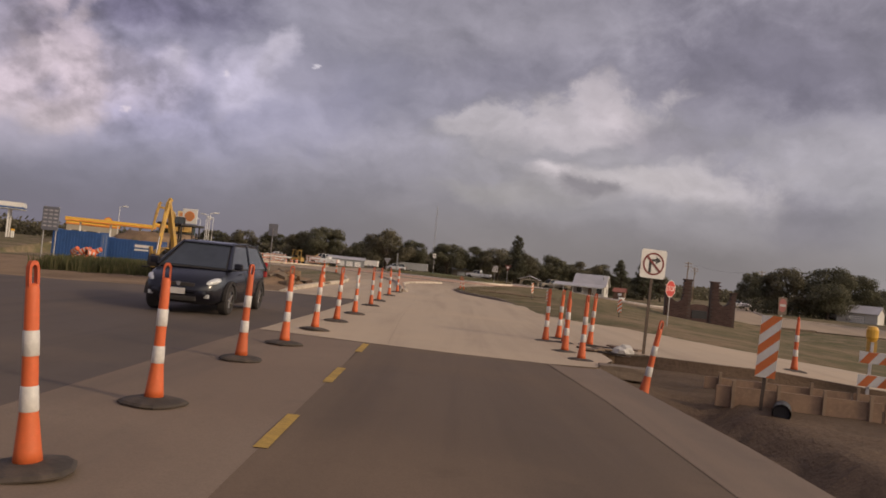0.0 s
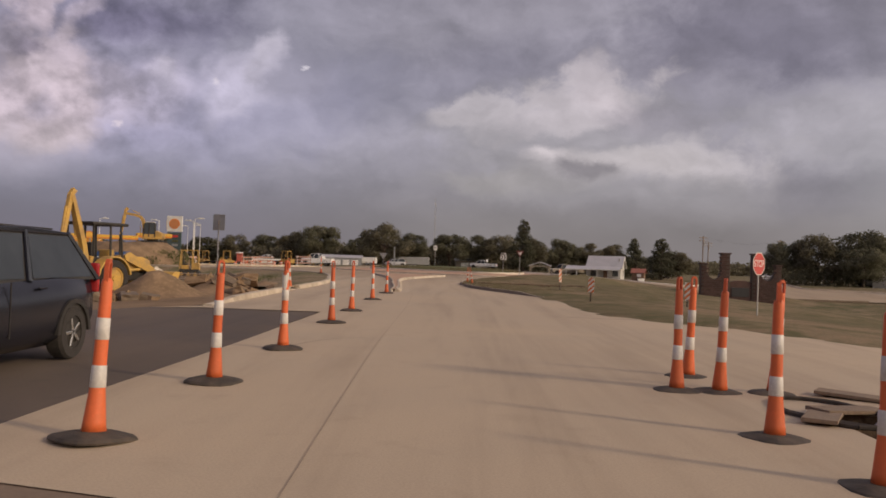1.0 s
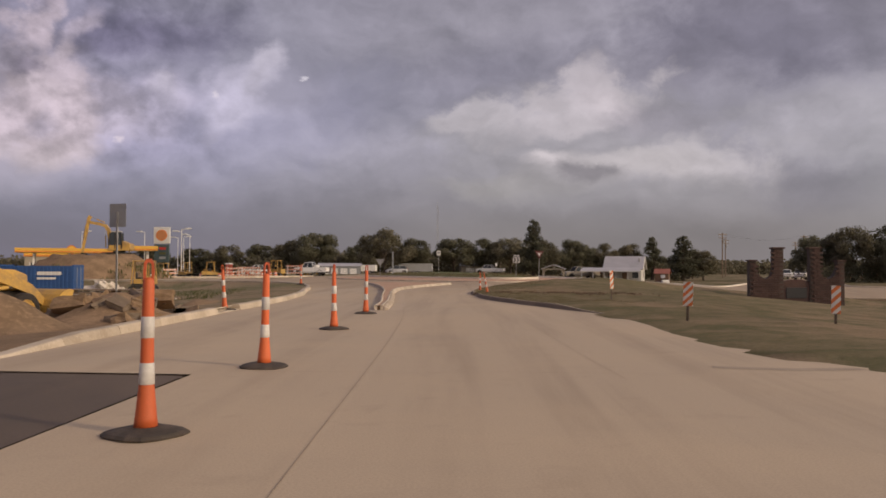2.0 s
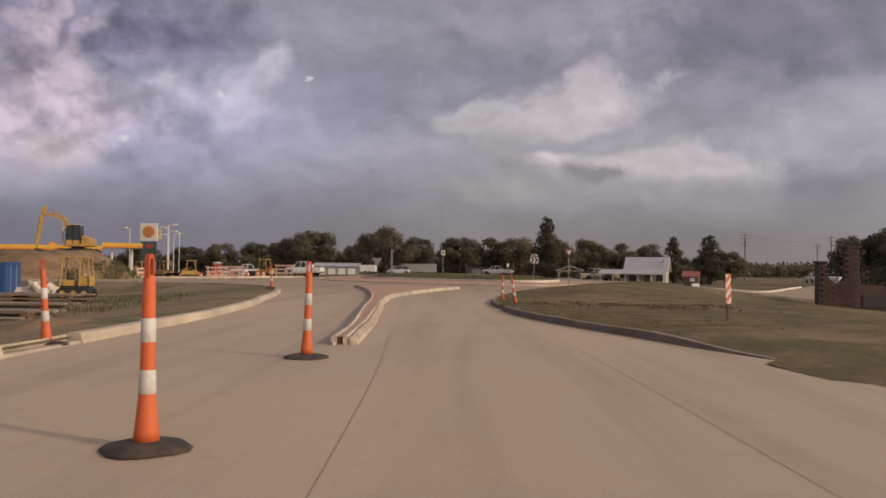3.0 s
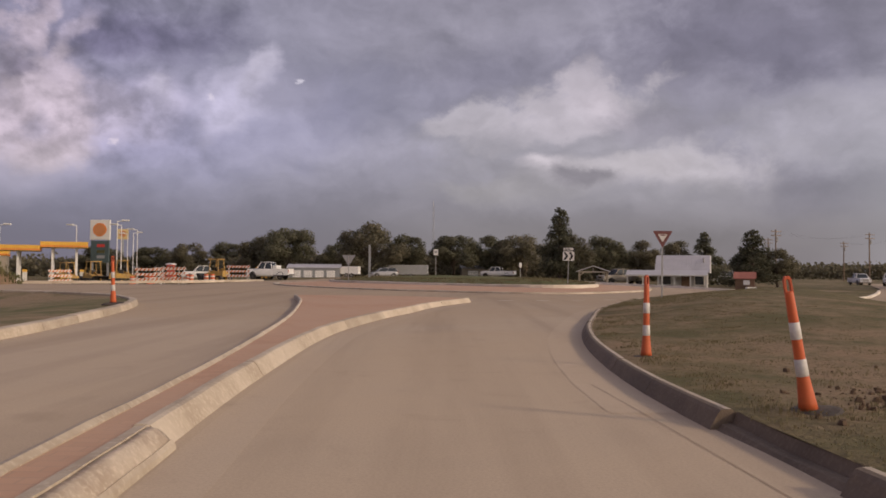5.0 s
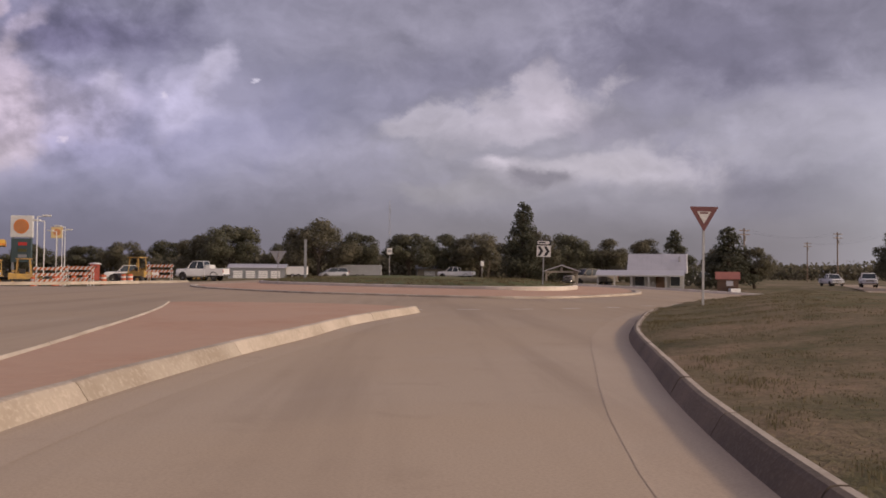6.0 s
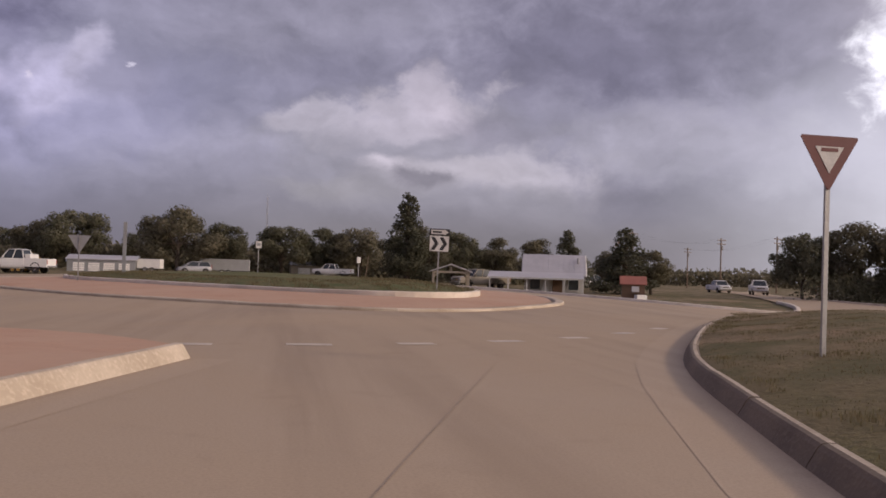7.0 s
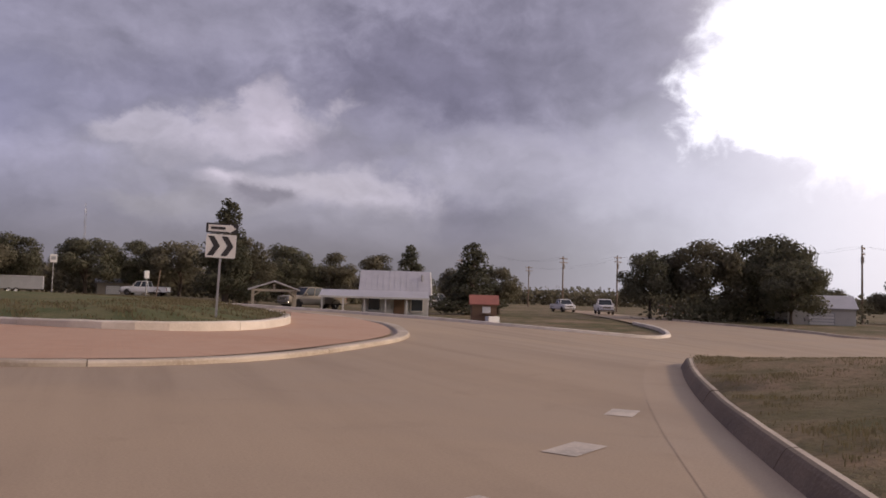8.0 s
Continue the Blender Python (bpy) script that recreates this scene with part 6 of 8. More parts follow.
rubble_rng = random.Random(5)
chunks = []
for k in range(5):
    b = bmesh.new()
    bmesh.ops.create_cube(b, size=1)
    bmesh.ops.subdivide_edges(b, edges=b.edges[:], cuts=2, use_grid_fill=True)
    for v in b.verts:
        v.co = v.co * (1 + 0.28 * noise.noise(v.co * 1.7 + Vector((k * 5, 0, 0))))
    bmesh.ops.recalc_face_normals(b, faces=b.faces)
    me = bpy.data.meshes.new("broken_slab")
    b.to_mesh(me)
    b.free()
    me.materials.append(M_KERB2 if k < 2 else M_ROCKDIRT)
    chunks.append(me)
for k in range(46):
    x, y = rubble_rng.gauss(-6.3, 0.8), rubble_rng.uniform(28.4, 34.5)
    if k > 34:
        x, y = rubble_rng.uniform(-9.5, -6.0), rubble_rng.uniform(25.6, 28.6)
    s = rubble_rng.uniform(0.14, 0.5)
    ob = new("broken_slab", chunks[k % 5])
    ob.matrix_world = pose(x, y, ground_z(x, y) + 0.10 + (0.35 if 29 < y < 33.3 and -7.2 < x < -5 else 0.0), rubble_rng.uniform(-30, 30), rubble_rng.uniform(-30, 30), rubble_rng.uniform(0, 360)) @ Matrix.Diagonal((s * 1.5, s, s * 0.6, 1))
    tagged(ob, "broken chunk of old pavement in the dirt", "rubble", "rubble chunks")
pale_chunk = chunks[0].copy()
pale_chunk.materials.clear()
pale_chunk.materials.append(M_KERB3)
for k in range(12):
    x, y = -22.8 + rubble_rng.gauss(0, 0.55), 69.7 + rubble_rng.gauss(0, 0.5)
    s = rubble_rng.uniform(0.35, 0.75)
    ob = new("broken_slab", pale_chunk)
    ob.matrix_world = pose(x, y, ground_z(x, y) + max(0.1, 0.55 - 0.5 * abs(x + 22.8)), rubble_rng.uniform(-40, 40), rubble_rng.uniform(-40, 40), rubble_rng.uniform(0, 360)) @ Matrix.Diagonal((s * 1.4, s, s * 0.6, 1))
    tagged(ob, "pale chunk of broken concrete in the yard", "rubble", "pale rubble chunks")


def form_stack(x, y, turn, length, layers, label):
    """Long dirty boards laid in layers on cross bearers."""
    rnd = random.Random(int(x * 7 + y))
    root = empty("board_stack", label, "boards", "board stacks", m=pose(x, y, verge_left_z(x, y) - 0.06, 0, 0, turn))
    for k in range(4):
        part("bearer", block(0.12, 1.3, 0.16, (length * (k / 3 - 0.5) * 0.86, 0, 0.10), 0.012), M_BROWN, root)
    for j in range(layers):
        z = 0.21 + j * 0.15
        for i in range(5):
            cut = length * rnd.uniform(0.86, 1.0)
            part("board", block(cut, 0.22, 0.06, (rnd.uniform(-0.2, 0.2), -0.52 + i * 0.26, z + rnd.uniform(-0.006, 0.006)), 0.008, turn=pose(0, 0, 0, 0, 0, rnd.uniform(-0.8, 0.8))), M_WOOD if (i + j) % 3 else M_TAN, root)
        if j < layers - 1:
            for k in range(3):
                part("spacer", block(0.08, 1.25, 0.07, (length * (k / 2 - 0.5) * 0.8, 0, z + 0.068), 0.006), M_BROWN, root)
    return root


form_stack(-10.6, 42.6, -3, 4.4, 2, "low stack of dirty boards on the weedy verge")
form_stack(-13.0, 47.6, 2, 5.2, 2, "low stack of dirty boards on the weedy verge")
form_stack(-15.2, 53.4, -2, 5.8, 3, "taller stack of dirty boards by the loader")


def tufts(name, spots, height, blades, spread, material, label, seed=3, width=0.012):
    """Many thin blades as one mesh."""
    rnd = random.Random(seed)
    v, f = [], []
    for x, y, z in spots:
        for _ in range(blades):
            a = rnd.uniform(0, 2 * math.pi)
            h = height * rnd.uniform(0.5, 1.3)
            bx, by = x + rnd.gauss(0, spread), y + rnd.gauss(0, spread)
            lx, ly = math.cos(a) * h * rnd.uniform(0.1, 0.6), math.sin(a) * h * rnd.uniform(0.1, 0.6)
            wx, wy = -math.sin(a) * width, math.cos(a) * width
            i = len(v)
            v += [(bx - wx, by - wy, z - 0.02), (bx + wx, by + wy, z - 0.02), (bx + lx * 0.45 + wx * 0.7, by + ly * 0.45 + wy * 0.7, z + h * 0.6), (bx + lx * 0.45 - wx * 0.7, by + ly * 0.45 - wy * 0.7, z + h * 0.6), (bx + lx, by + ly, z + h)]
            f += [(i, i + 1, i + 2, i + 3), (i + 3, i + 2, i + 4)]
    return tagged(raw(name, v, f, material), label, "grass", kind="stuff")


rg = random.Random(11)
spots = []
run = [p for p in curve_through(KERB_R, 0.06) if p.x < 16]
for p, q in zip(run, run[1:]):
    d = (q - p).normalized()
    for _ in range(9):
        o = abs(rg.gauss(0, 1.9)) + 0.20
        x, y = p.x + d.y * o + rg.uniform(-0.03, 0.03), p.y - d.x * o + rg.uniform(-0.03, 0.03)
        if y > 36 and noise.noise(Vector((x * 0.5, y * 0.5, 3))) > -0.45:
            spots.append((x, y, verge_z(x, y)))
tufts("grass_tufts", spots, 0.011, 11, 0.05, M_BLADE, "short ragged grass along the bank", 3, 0.004)
spots = []
for _ in range(2600):
    p = ring_line[rg.randrange(len(ring_line))]
    q = p + (MID - p) * rg.uniform(0.03, 0.55) ** 1.4
    spots.append((q.x, q.y, dome_z(q.x, q.y)))
tufts("circle_grass", spots, 0.055, 9, 0.16, M_BLADE, "unmown grass on the central circle", 4, 0.012)
spots = []
for _ in range(900):
    x, y = rg.uniform(-19.2, -12.4), rg.gauss(37.2, 1.3)
    if noise.noise(Vector((x * 0.5, y * 0.5, 2))) > -0.35:
        spots.append((x, y, ground_z(x, y)))
tufts("weeds", spots, 0.72, 13, 0.24, M_WEED, "tall green weeds in the yard", 6, 0.035)
spots = []
for _ in range(700):
    a, r = rg.uniform(-1.9, 0.5), rg.uniform(0.62, 1.02)
    x, y = -32.6 + 8.6 * r * math.cos(a), 89.5 + 8.5 * r * math.sin(a)
    if noise.noise(Vector((x * 0.35, y * 0.35, 5))) > 0.02:
        spots.append((x, y, ground_z(x, y) + 3.1 * max(0.0, 1 - (r - 0.40) / 0.60) ** 2 * (1 + 2 * (r - 0.40) / 0.60)))
tufts("mound_weeds", spots, 0.26, 6, 0.30, M_WEED, "green weeds growing on the flank of the soil heap", 9, 0.045)
spots = []
for _ in range(900):
    x, y = rg.uniform(-19.0, -7.5), rg.uniform(42.0, 60.0)
    if x < -6.5 - max(0, y - 42) * 0.2 and noise.noise(Vector((x * 0.4, y * 0.4, 8))) > -0.05:
        spots.append((x, y, verge_left_z(x, y)))
tufts("verge_weeds", spots, 0.16, 5, 0.15, M_WEED, "low weeds at the foot of the soil heap", 7, 0.012)


def clods(name, places, label, seed):
    """Broken lumps of soil lying about, as one mesh."""
    rnd = random.Random(seed)
    v, f = [], []
    for x, y, z, r in places:
        i = len(v)
        a0 = rnd.uniform(0, 6)
        for k in range(6):
            a = a0 + k * math.pi / 3
            q = r * rnd.uniform(0.7, 1.2)
            v.append((x + q * math.cos(a), y + q * math.sin(a), z - 0.02))
        for k in range(5):
            a = a0 + 0.4 + k * math.pi * 0.4
            q = r * rnd.uniform(0.35, 0.75)
            v.append((x + q * math.cos(a), y + q * math.sin(a), z + r * rnd.uniform(0.4, 0.9)))
        f += [(i + 6, i + 7, i + 8, i + 9, i + 10)]
        f += [(i + k, i + (k + 1) % 6, i + 6 + min(4, k)) for k in range(6)]
        f += [(i + k + 1, i + 7 + k, i + 6 + k) for k in range(4)]
        f += [(i, i + 6, i + 10)]
    return tagged(raw(name, v, f, M_CLOD), label, "soil", kind="stuff")


rc = random.Random(21)
places = []
while len(places) < 1700:
    t = rc.random()
    x, y = 4.3 + 5.2 * t + rc.gauss(0, 0.3), 45.7 - 1.4 * t + rc.gauss(0, 0.85)
    if noise.noise(Vector((x * 1.1, y * 1.1, 3))) + 0.25 * noise.noise(Vector((x * 4, y * 4, 1))) < -0.08:
        continue
    places.append((x, y, verge_z(x, y), 0.010 + 0.036 * rc.random() ** 2.5))
clods("soil_clods", places, "scattered dug brown clods across the grass", 22)

# ---- containers, barrels, boards ----
def container(m, length, h, label, lettered=False):
    root = empty("storage_container", label, "container", "containers", m=m)
    n = int(length / 0.28)
    w = 2.4
    part("box", block(length - 0.1, w - 0.1, h - 0.16, (0, 0, h / 2), 0.01), M_BLUE, root)
    for s in (1, -1):
        wall = part("side_panel", block(length - 0.2, 0.012, h - 0.2, (0, s * (w / 2 - 0.045), h / 2)), M_BLUE, root)
        for k in range(n):
            part("rib", block(0.13, 0.05, h - 0.3, (-length / 2 + 0.2 + (length - 0.4) * k / (n - 1), s * (w / 2 - 0.03), h / 2), 0.012), M_BLUE, wall)
    for x in (length / 2, -length / 2):
        for y in (w / 2, -w / 2):
            part("corner_post", block(0.14, 0.14, h, (x - 0.07 * (1 if x > 0 else -1), y - 0.07 * (1 if y > 0 else -1), h / 2), 0.012), M_BLUE, root)
        part("end_rail", block(0.12, w, 0.14, (x - 0.06 * (1 if x > 0 else -1), 0, h - 0.07), 0.012), M_BLUE, root)
    for y in (0.55, -0.55):
        door = part("door", block(0.05, 1.05, h - 0.35, (length / 2 - 0.02, y, h / 2), 0.012), M_BLUE, root)
        part("lock_rod", rod((length / 2 + 0.02, y * 0.8, 0.2), (length / 2 + 0.02, y * 0.8, h - 0.2), 0.018, seg=6), M_STEEL, door)
    if lettered:
        for k, (dx, dz, ww, hh) in enumerate(((0.9, 0.25, 1.7, 0.26), (0.7, -0.12, 1.3, 0.16))):
            part("lettering", block(ww, 0.01, hh, (dx, -(w / 2 + 0.012), h * 0.6 + dz)), M_SIGNWHITE, root, "unreadable white lettering")
    return root


container(pose(-31.4, 66.0, ground_z(-31.4, 66) - 0.1, 0, 0, 8), 4.2, 2.7, "blue steel storage container, tan dust at its foot")
container(pose(-28.3, 71.6, ground_z(-28.0, 71.6) - 0.06, 0, 0, 8), 5.2, 2.2, "blue steel container with unreadable white lettering", True)


def barrel(m=Matrix()):
    root = empty("traffic_barrel", "orange and white banded traffic barrel in a heap", "traffic barrel", "traffic barrels", m=m)
    part("drum", lathe([(0.29, 0.0), (0.29, 0.12), (0.275, 0.13), (0.26, 0.5), (0.245, 0.9), (0.20, 0.95), (0.05, 0.96)], 16), M_ORANGE, root)
    for z, r in ((0.22, 0.278), (0.60, 0.262)):
        part("band", lathe([(r - 0.006, z), (r, z + 0.01), (r - 0.008, z + 0.16), (r - 0.014, z + 0.17)], 16), M_SHEET, root)
    part("foot_ring", lathe([(0.36, 0.0), (0.36, 0.06), (0.30, 0.09)], 16), M_RUBBER, root)
    return root


br = random.Random(9)
bfirst = None
for k in range(14):
    row = k // 7
    x = -26.3 + (k % 7 % 2) * 1.05 + row * 0.1
    y = 52.6 + (k % 7 // 2) * 0.66
    m = pose(x + 0.45 + br.uniform(-0.2, 0.2), y, ground_z(x, y) + 0.33 + row * 0.46, 80 + br.uniform(-22, 22), br.uniform(-16, 16), 90 + br.uniform(-55, 55)) @ Matrix.Scale(0.86, 4)
    if bfirst is None:
        bfirst = barrel(m)
    else:
        copy_thing(bfirst, m)
for k in range(16):
    x, y = br.uniform(-31, -19), br.uniform(113, 119)
    copy_thing(bfirst, pose(x, y, ground_z(x, y), 0, 0, br.uniform(0, 90)))

nb = empty("notice_board", "pale grey notice board on two posts, lines unreadable", "notice board", m=pose(-22.3, 41.6, ground_z(-22.3, 41.6), 0, 0, -20))
ztop = 2.84 - ground_z(-22.3, 41.6)
for x in (-0.5, 0.5):
    part("post", rod((x, 0.04, -0.3), (x, 0.04, ztop), 0.04, seg=8), M_STEEL, nb)
pl = part("panel", block(1.35, 0.03, 1.45, (0, 0, ztop - 0.75), 0.006), M_GREY, nb)
for k in range(5):
    for j in range(3):
        part("lettering", block(0.30, 0.006, 0.10, (-0.42 + 0.42 * j, -0.018, ztop - 0.25 - 0.24 * k)), M_SIGNWHITE, pl, "unreadable pale block")
sb = sign_root("sign_back", "grey back of a small road sign on a post", -6.7, 33.2, ground_z(-6.7, 33.2), 160)
post(sb, 2.6 - ground_z(-6.7, 33.2))
part("plate", face(rect(0.55, 0.62, (0, 2.72), 0.03), 0.006, -0.012), M_GREY, sb)
sb = sign_root("sign_back", "grey back of a yield sign on a post", -4.9, 93.0, dome_z(-4.9, 96.0) - 0.4, 175)
post(sb, 2.0)
part("plate", face([(0.0, 1.3), (0.45, 2.05), (-0.45, 2.05)], 0.006, -0.012), M_GREY, sb)
sb = sign_root("marker_post", "tall thin pale marker post on the circle", -3.9, 97.0, dome_z(-3.9, 97.0), 0)
part("post", block(0.16, 0.03, 2.4, (0, 0, 1.1), 0.006), M_GREY, sb)
sb = sign_root("utility_marker", "white utility box on a thin post", 7.6, 106.0, dome_z(7.6, 106.0) - 0.1, 10)
part("post", rod((0, 0, -0.2), (0, 0, 1.2), 0.03, seg=6), M_STEEL, sb)
part("box", block(0.22, 0.14, 0.36, (0, 0, 1.25), 0.02), M_WHITE, sb)
part("stake", rod((0.45, 0.2, -0.2), (0.65, 0.2, 1.5), 0.025, seg=6), M_WOOD, sb)
ps = sign_root("pole_sign", "small white sign on a pole beside the far lot", 0.0, 170, ground_z(0.0, 170), 5)
part("pole", rod((0, 0, -0.5), (0, 0, 3.9), 0.05, seg=8), M_STEEL, ps)
part("panel", block(0.75, 0.06, 0.95, (0, -0.08, 4.1), 0.02), M_SIGNWHITE, ps)
part("lettering", block(0.5, 0.02, 0.4, (0, -0.12, 4.15)), M_GREY, ps, "unreadable grey block")


# ---- buildings ----
def gable_roof(length, depth, eave, ridge, over, thick=0.10):
    """Two slopes along x, as one thick folded sheet."""
    d = depth / 2 + over
    drop = (ridge - eave) * over / (depth / 2)
    return slab([(-d, eave - drop), (0, ridge), (d, eave - drop), (d, eave - drop + thick), (0, ridge + thick * 1.1), (-d, eave - drop + thick)], length + 2 * over, m=pose(0, 0, 0, 0, 0, 90))


def window(root, x, y, z, w, h, axis="x"):
    """Frame, sill and pane let into a wall that faces -y (or +x)."""
    turn = pose(x, y, z, 0, 0, 0 if axis == "x" else 90)
    f = empty("window")
    f.parent = root
    f.matrix_basis = turn
    part("pane", block(w - 0.08, 0.02, h - 0.08, (0, -0.01, 0)), M_GLASS, f)
    for s in (1, -1):
        part("frame", block(0.08, 0.08, h, (s * w / 2, -0.03, 0), 0.008), M_WALL, f)
        part("frame", block(w + 0.08, 0.08, 0.08, (0, -0.03, s * h / 2), 0.008), M_WALL, f)
    part("sill", block(w + 0.2, 0.12, 0.05, (0, -0.06, -h / 2 - 0.05), 0.008), M_WALL, f)


def white_house():
    root = empty("house", "white house with a pale metal roof and a long porch", "house", m=pose(27.6, 128.4, -0.80, 0, 0, -19))
    L, D, E, R = 5.1, 5.2, 1.95, 3.62
    part("wall", block(L, D, E + 0.3, (0, 0, (E - 0.3) / 2)), M_WALL, root)
    for s in (1, -1):
        part("gable", slab([(-D / 2, E - 0.01), (D / 2, E - 0.01), (0, R - 0.05)], 0.14, m=Matrix.Translation((s * (L / 2 - 0.07), 0, 0)) @ pose(0, 0, 0, 0, 0, 90)), M_WALL, root)
    roof = part("roof", gable_roof(L, D, E, R, 0.28), M_ROOF, root)
    for k in range(13):
        for s in (1, -1):
            x = -L / 2 - 0.2 + (L + 0.4) * k / 12
            part("seam", rod((x, 0, R + 0.12), (x, s * (D / 2 + 0.28), E - 0.05), 0.009, seg=5), M_ROOF, roof)
    porch = part("porch_roof", slab([(-D / 2 - 2.1, 1.52), (-D / 2 + 0.02, 2.0), (-D / 2 + 0.02, 2.08), (-D / 2 - 2.1, 1.60)], L + 3.2, m=Matrix.Translation((-1.55, 0, 0)) @ pose(0, 0, 0, 0, 0, 90)), M_ROOF, root)
    part("porch_roof", slab([(-L / 2 - 3.0, 1.52), (-L / 2 + 0.02, 2.0), (-L / 2 + 0.02, 2.08), (-L / 2 - 3.0, 1.60)], D, m=Matrix.Translation((0, 0.05, 0))), M_ROOF, root)
    part("porch_floor", block(L + 3.2, 2.0, 0.22, (-1.55, -D / 2 - 1.0, -0.02), 0.02), M_KERB, root)
    for k in range(6):
        part("porch_post", block(0.12, 0.12, 1.55, (-L / 2 - 2.95 + (L + 2.9) * k / 5, -D / 2 - 1.95, 0.78), 0.012), M_WALL, root)
    part("fascia", block(L + 3.3, 0.06, 0.14, (-1.55, -D / 2 - 2.1, 1.52), 0.008), M_WALL, root)
    for x in (-1.6, 1.75):
        window(root, x, -D / 2, 1.05, 0.95, 1.05)
    window(root, L / 2, 0.6, 1.1, 0.8, 0.95, "y")
    part("door", block(0.85, 0.06, 1.75, (0.35, -D / 2 - 0.02, 0.95), 0.012), M_BROWN, root)
    part("chimney", rod((2.15, -1.2, 2.4), (2.15, -1.2, 3.35), 0.09, seg=10), M_STEEL, root)
    part("chimney_cap", rod((2.15, -1.2, 3.33), (2.15, -1.2, 3.45), 0.16, 0.05, seg=10), M_STEEL, root)
    for s in (1, -1):
        part("bargeboard", rod((L / 2 + 0.3, 0, R + 0.05), (L / 2 + 0.3, s * (D / 2 + 0.28), E - 0.15), 0.07, seg=4), M_WALL, root)


white_house()


def red_hut():
    z = ground_z(29.8, 116.2)
    root = empty("hut", "little brown stand with a red roof and a white hatch", "hut", m=pose(29.8, 116.2, z, 0, 0, -22))
    part("wall", block(1.7, 1.5, 1.25, (0, 0, 0.62), 0.01), M_BROWN, root)
    for s in (1, -1):
        part("gable", slab([(-0.75, 1.24), (0.75, 1.24), (0, 1.72)], 0.06, m=Matrix.Translation((s * 0.82, 0, 0)) @ pose(0, 0, 0, 0, 0, 90)), M_BROWN, root)
    part("roof", gable_roof(1.7, 1.5, 1.25, 1.75, 0.16, 0.06), M_REDROOF, root)
    part("hatch", block(0.55, 0.05, 0.42, (0.15, -0.77, 0.82), 0.008), M_WHITE, root)
    part("counter", block(0.8, 0.3, 0.05, (0.15, -0.88, 0.55), 0.008), M_WOOD, root)
    box = empty("crate", "pale box beside the stand", "crate", m=pose(29.8, 114.8, ground_z(29.8, 114.8), 0, 0, 10))
    part("box", block(0.9, 0.4, 0.42, (0, 0, 0.21), 0.015), M_WHITE, box)


red_hut()


def pavilion():
    root = empty("pavilion", "open timber pavilion with a low gable roof", "pavilion", m=pose(16.2, 120.2, ground_z(16.2, 120.2), 0, 0, -10))
    for x in (-1.35, 1.35):
        for y in (-1.5, 1.5):
            part("post", block(0.16, 0.16, 1.2, (x, y, 0.6), 0.012), M_TAN, root)
        part("beam", block(0.14, 3.3, 0.18, (x, 0, 1.22), 0.012), M_TAN, root)
    for y in (-1.55, 1.55):
        part("tie", block(2.9, 0.12, 0.16, (0, y, 1.22), 0.012), M_TAN, root)
        part("king_post", block(0.12, 0.12, 0.4, (0, y, 1.45), 0.012), M_TAN, root)
        for s in (1, -1):
            part("brace", rod((s * 1.3, y, 0.85), (s * 0.85, y, 1.2), 0.05, seg=4), M_TAN, root)
    d = gable_roof(3.3, 2.9, 1.28, 1.78, 0.2, 0.08)
    bmesh.ops.transform(d, matrix=pose(0, 0, 0, 0, 0, 90), verts=d.verts)
    part("roof", d, M_ROOF, root)


pavilion()


def shed(name, m, L, D, E, R, wall, roof, label, doors=2):
    root = empty(name, label, "shed", m=m)
    part("wall", block(L, D, E + 0.3, (0, 0, (E - 0.3) / 2)), wall, root)
    for s in (1, -1):
        part("gable", slab([(-D / 2, E - 0.01), (D / 2, E - 0.01), (0, R - 0.03)], 0.1, m=Matrix.Translation((s * (L / 2 - 0.05), 0, 0)) @ pose(0, 0, 0, 0, 0, 90)), wall, root)
    part("roof", gable_roof(L, D, E, R, 0.2), roof, root)
    for k in range(doors):
        d = part("door", block(L / (doors + 1.6), 0.06, E * 0.75, (-L / 2 + L * (k + 0.75) / (doors + 0.5), -D / 2 - 0.02, E * 0.375), 0.01), M_GREY, root)
        for j in range(4):
            part("panel", block(L / (doors + 1.6) - 0.12, 0.03, E * 0.15, (-L / 2 + L * (k + 0.75) / (doors + 0.5), -D / 2 - 0.055, E * (0.10 + 0.18 * j)), 0.006), M_WHITE, d)
    return root


shed("workshop", on_land(-19.2, 168, 4), 8.0, 5, 1.5, 2.0, M_GREY, M_ROOF, "low grey metal workshop with pale doors", 4)
shed("shed", on_land(73.2, 127.5, -40), 6.2, 5, 1.7, 2.9, M_WALL, M_ROOF, "white shed with a pale roof under big trees", 1)
shed("shed", on_land(8, 190, 2), 7, 5, 1.6, 2.2, M_TAN, M_GREY, "low tan shed in the far lot", 2)


def trailer(m, label, L=5.4, h=1.6, paint=M_GREY):
    root = empty("trailer", label, "trailer", "trailers", m=m)
    part("box", block(L, 2.1, h, (0, 0, 0.5 + h / 2), 0.05), paint, root)
    part("end_frame", block(0.08, 2.14, h, (L / 2 + 0.02, 0, 0.5 + h / 2), 0.02), M_WHITE, root)
    part("roof", block(L + 0.06, 2.16, 0.06, (0, 0, 0.52 + h), 0.02), M_ROOF, root)
    part("drawbar", rod((-L / 2, 0, 0.5), (-L / 2 - 1.3, 0, 0.45), 0.06, seg=6), M_IRON, root)
    for x in (-0.4, 0.45):
        for s in (1, -1):
            wheel(root, x, s * 1.0, 0.33, 0.2, M_CHROME, 0)


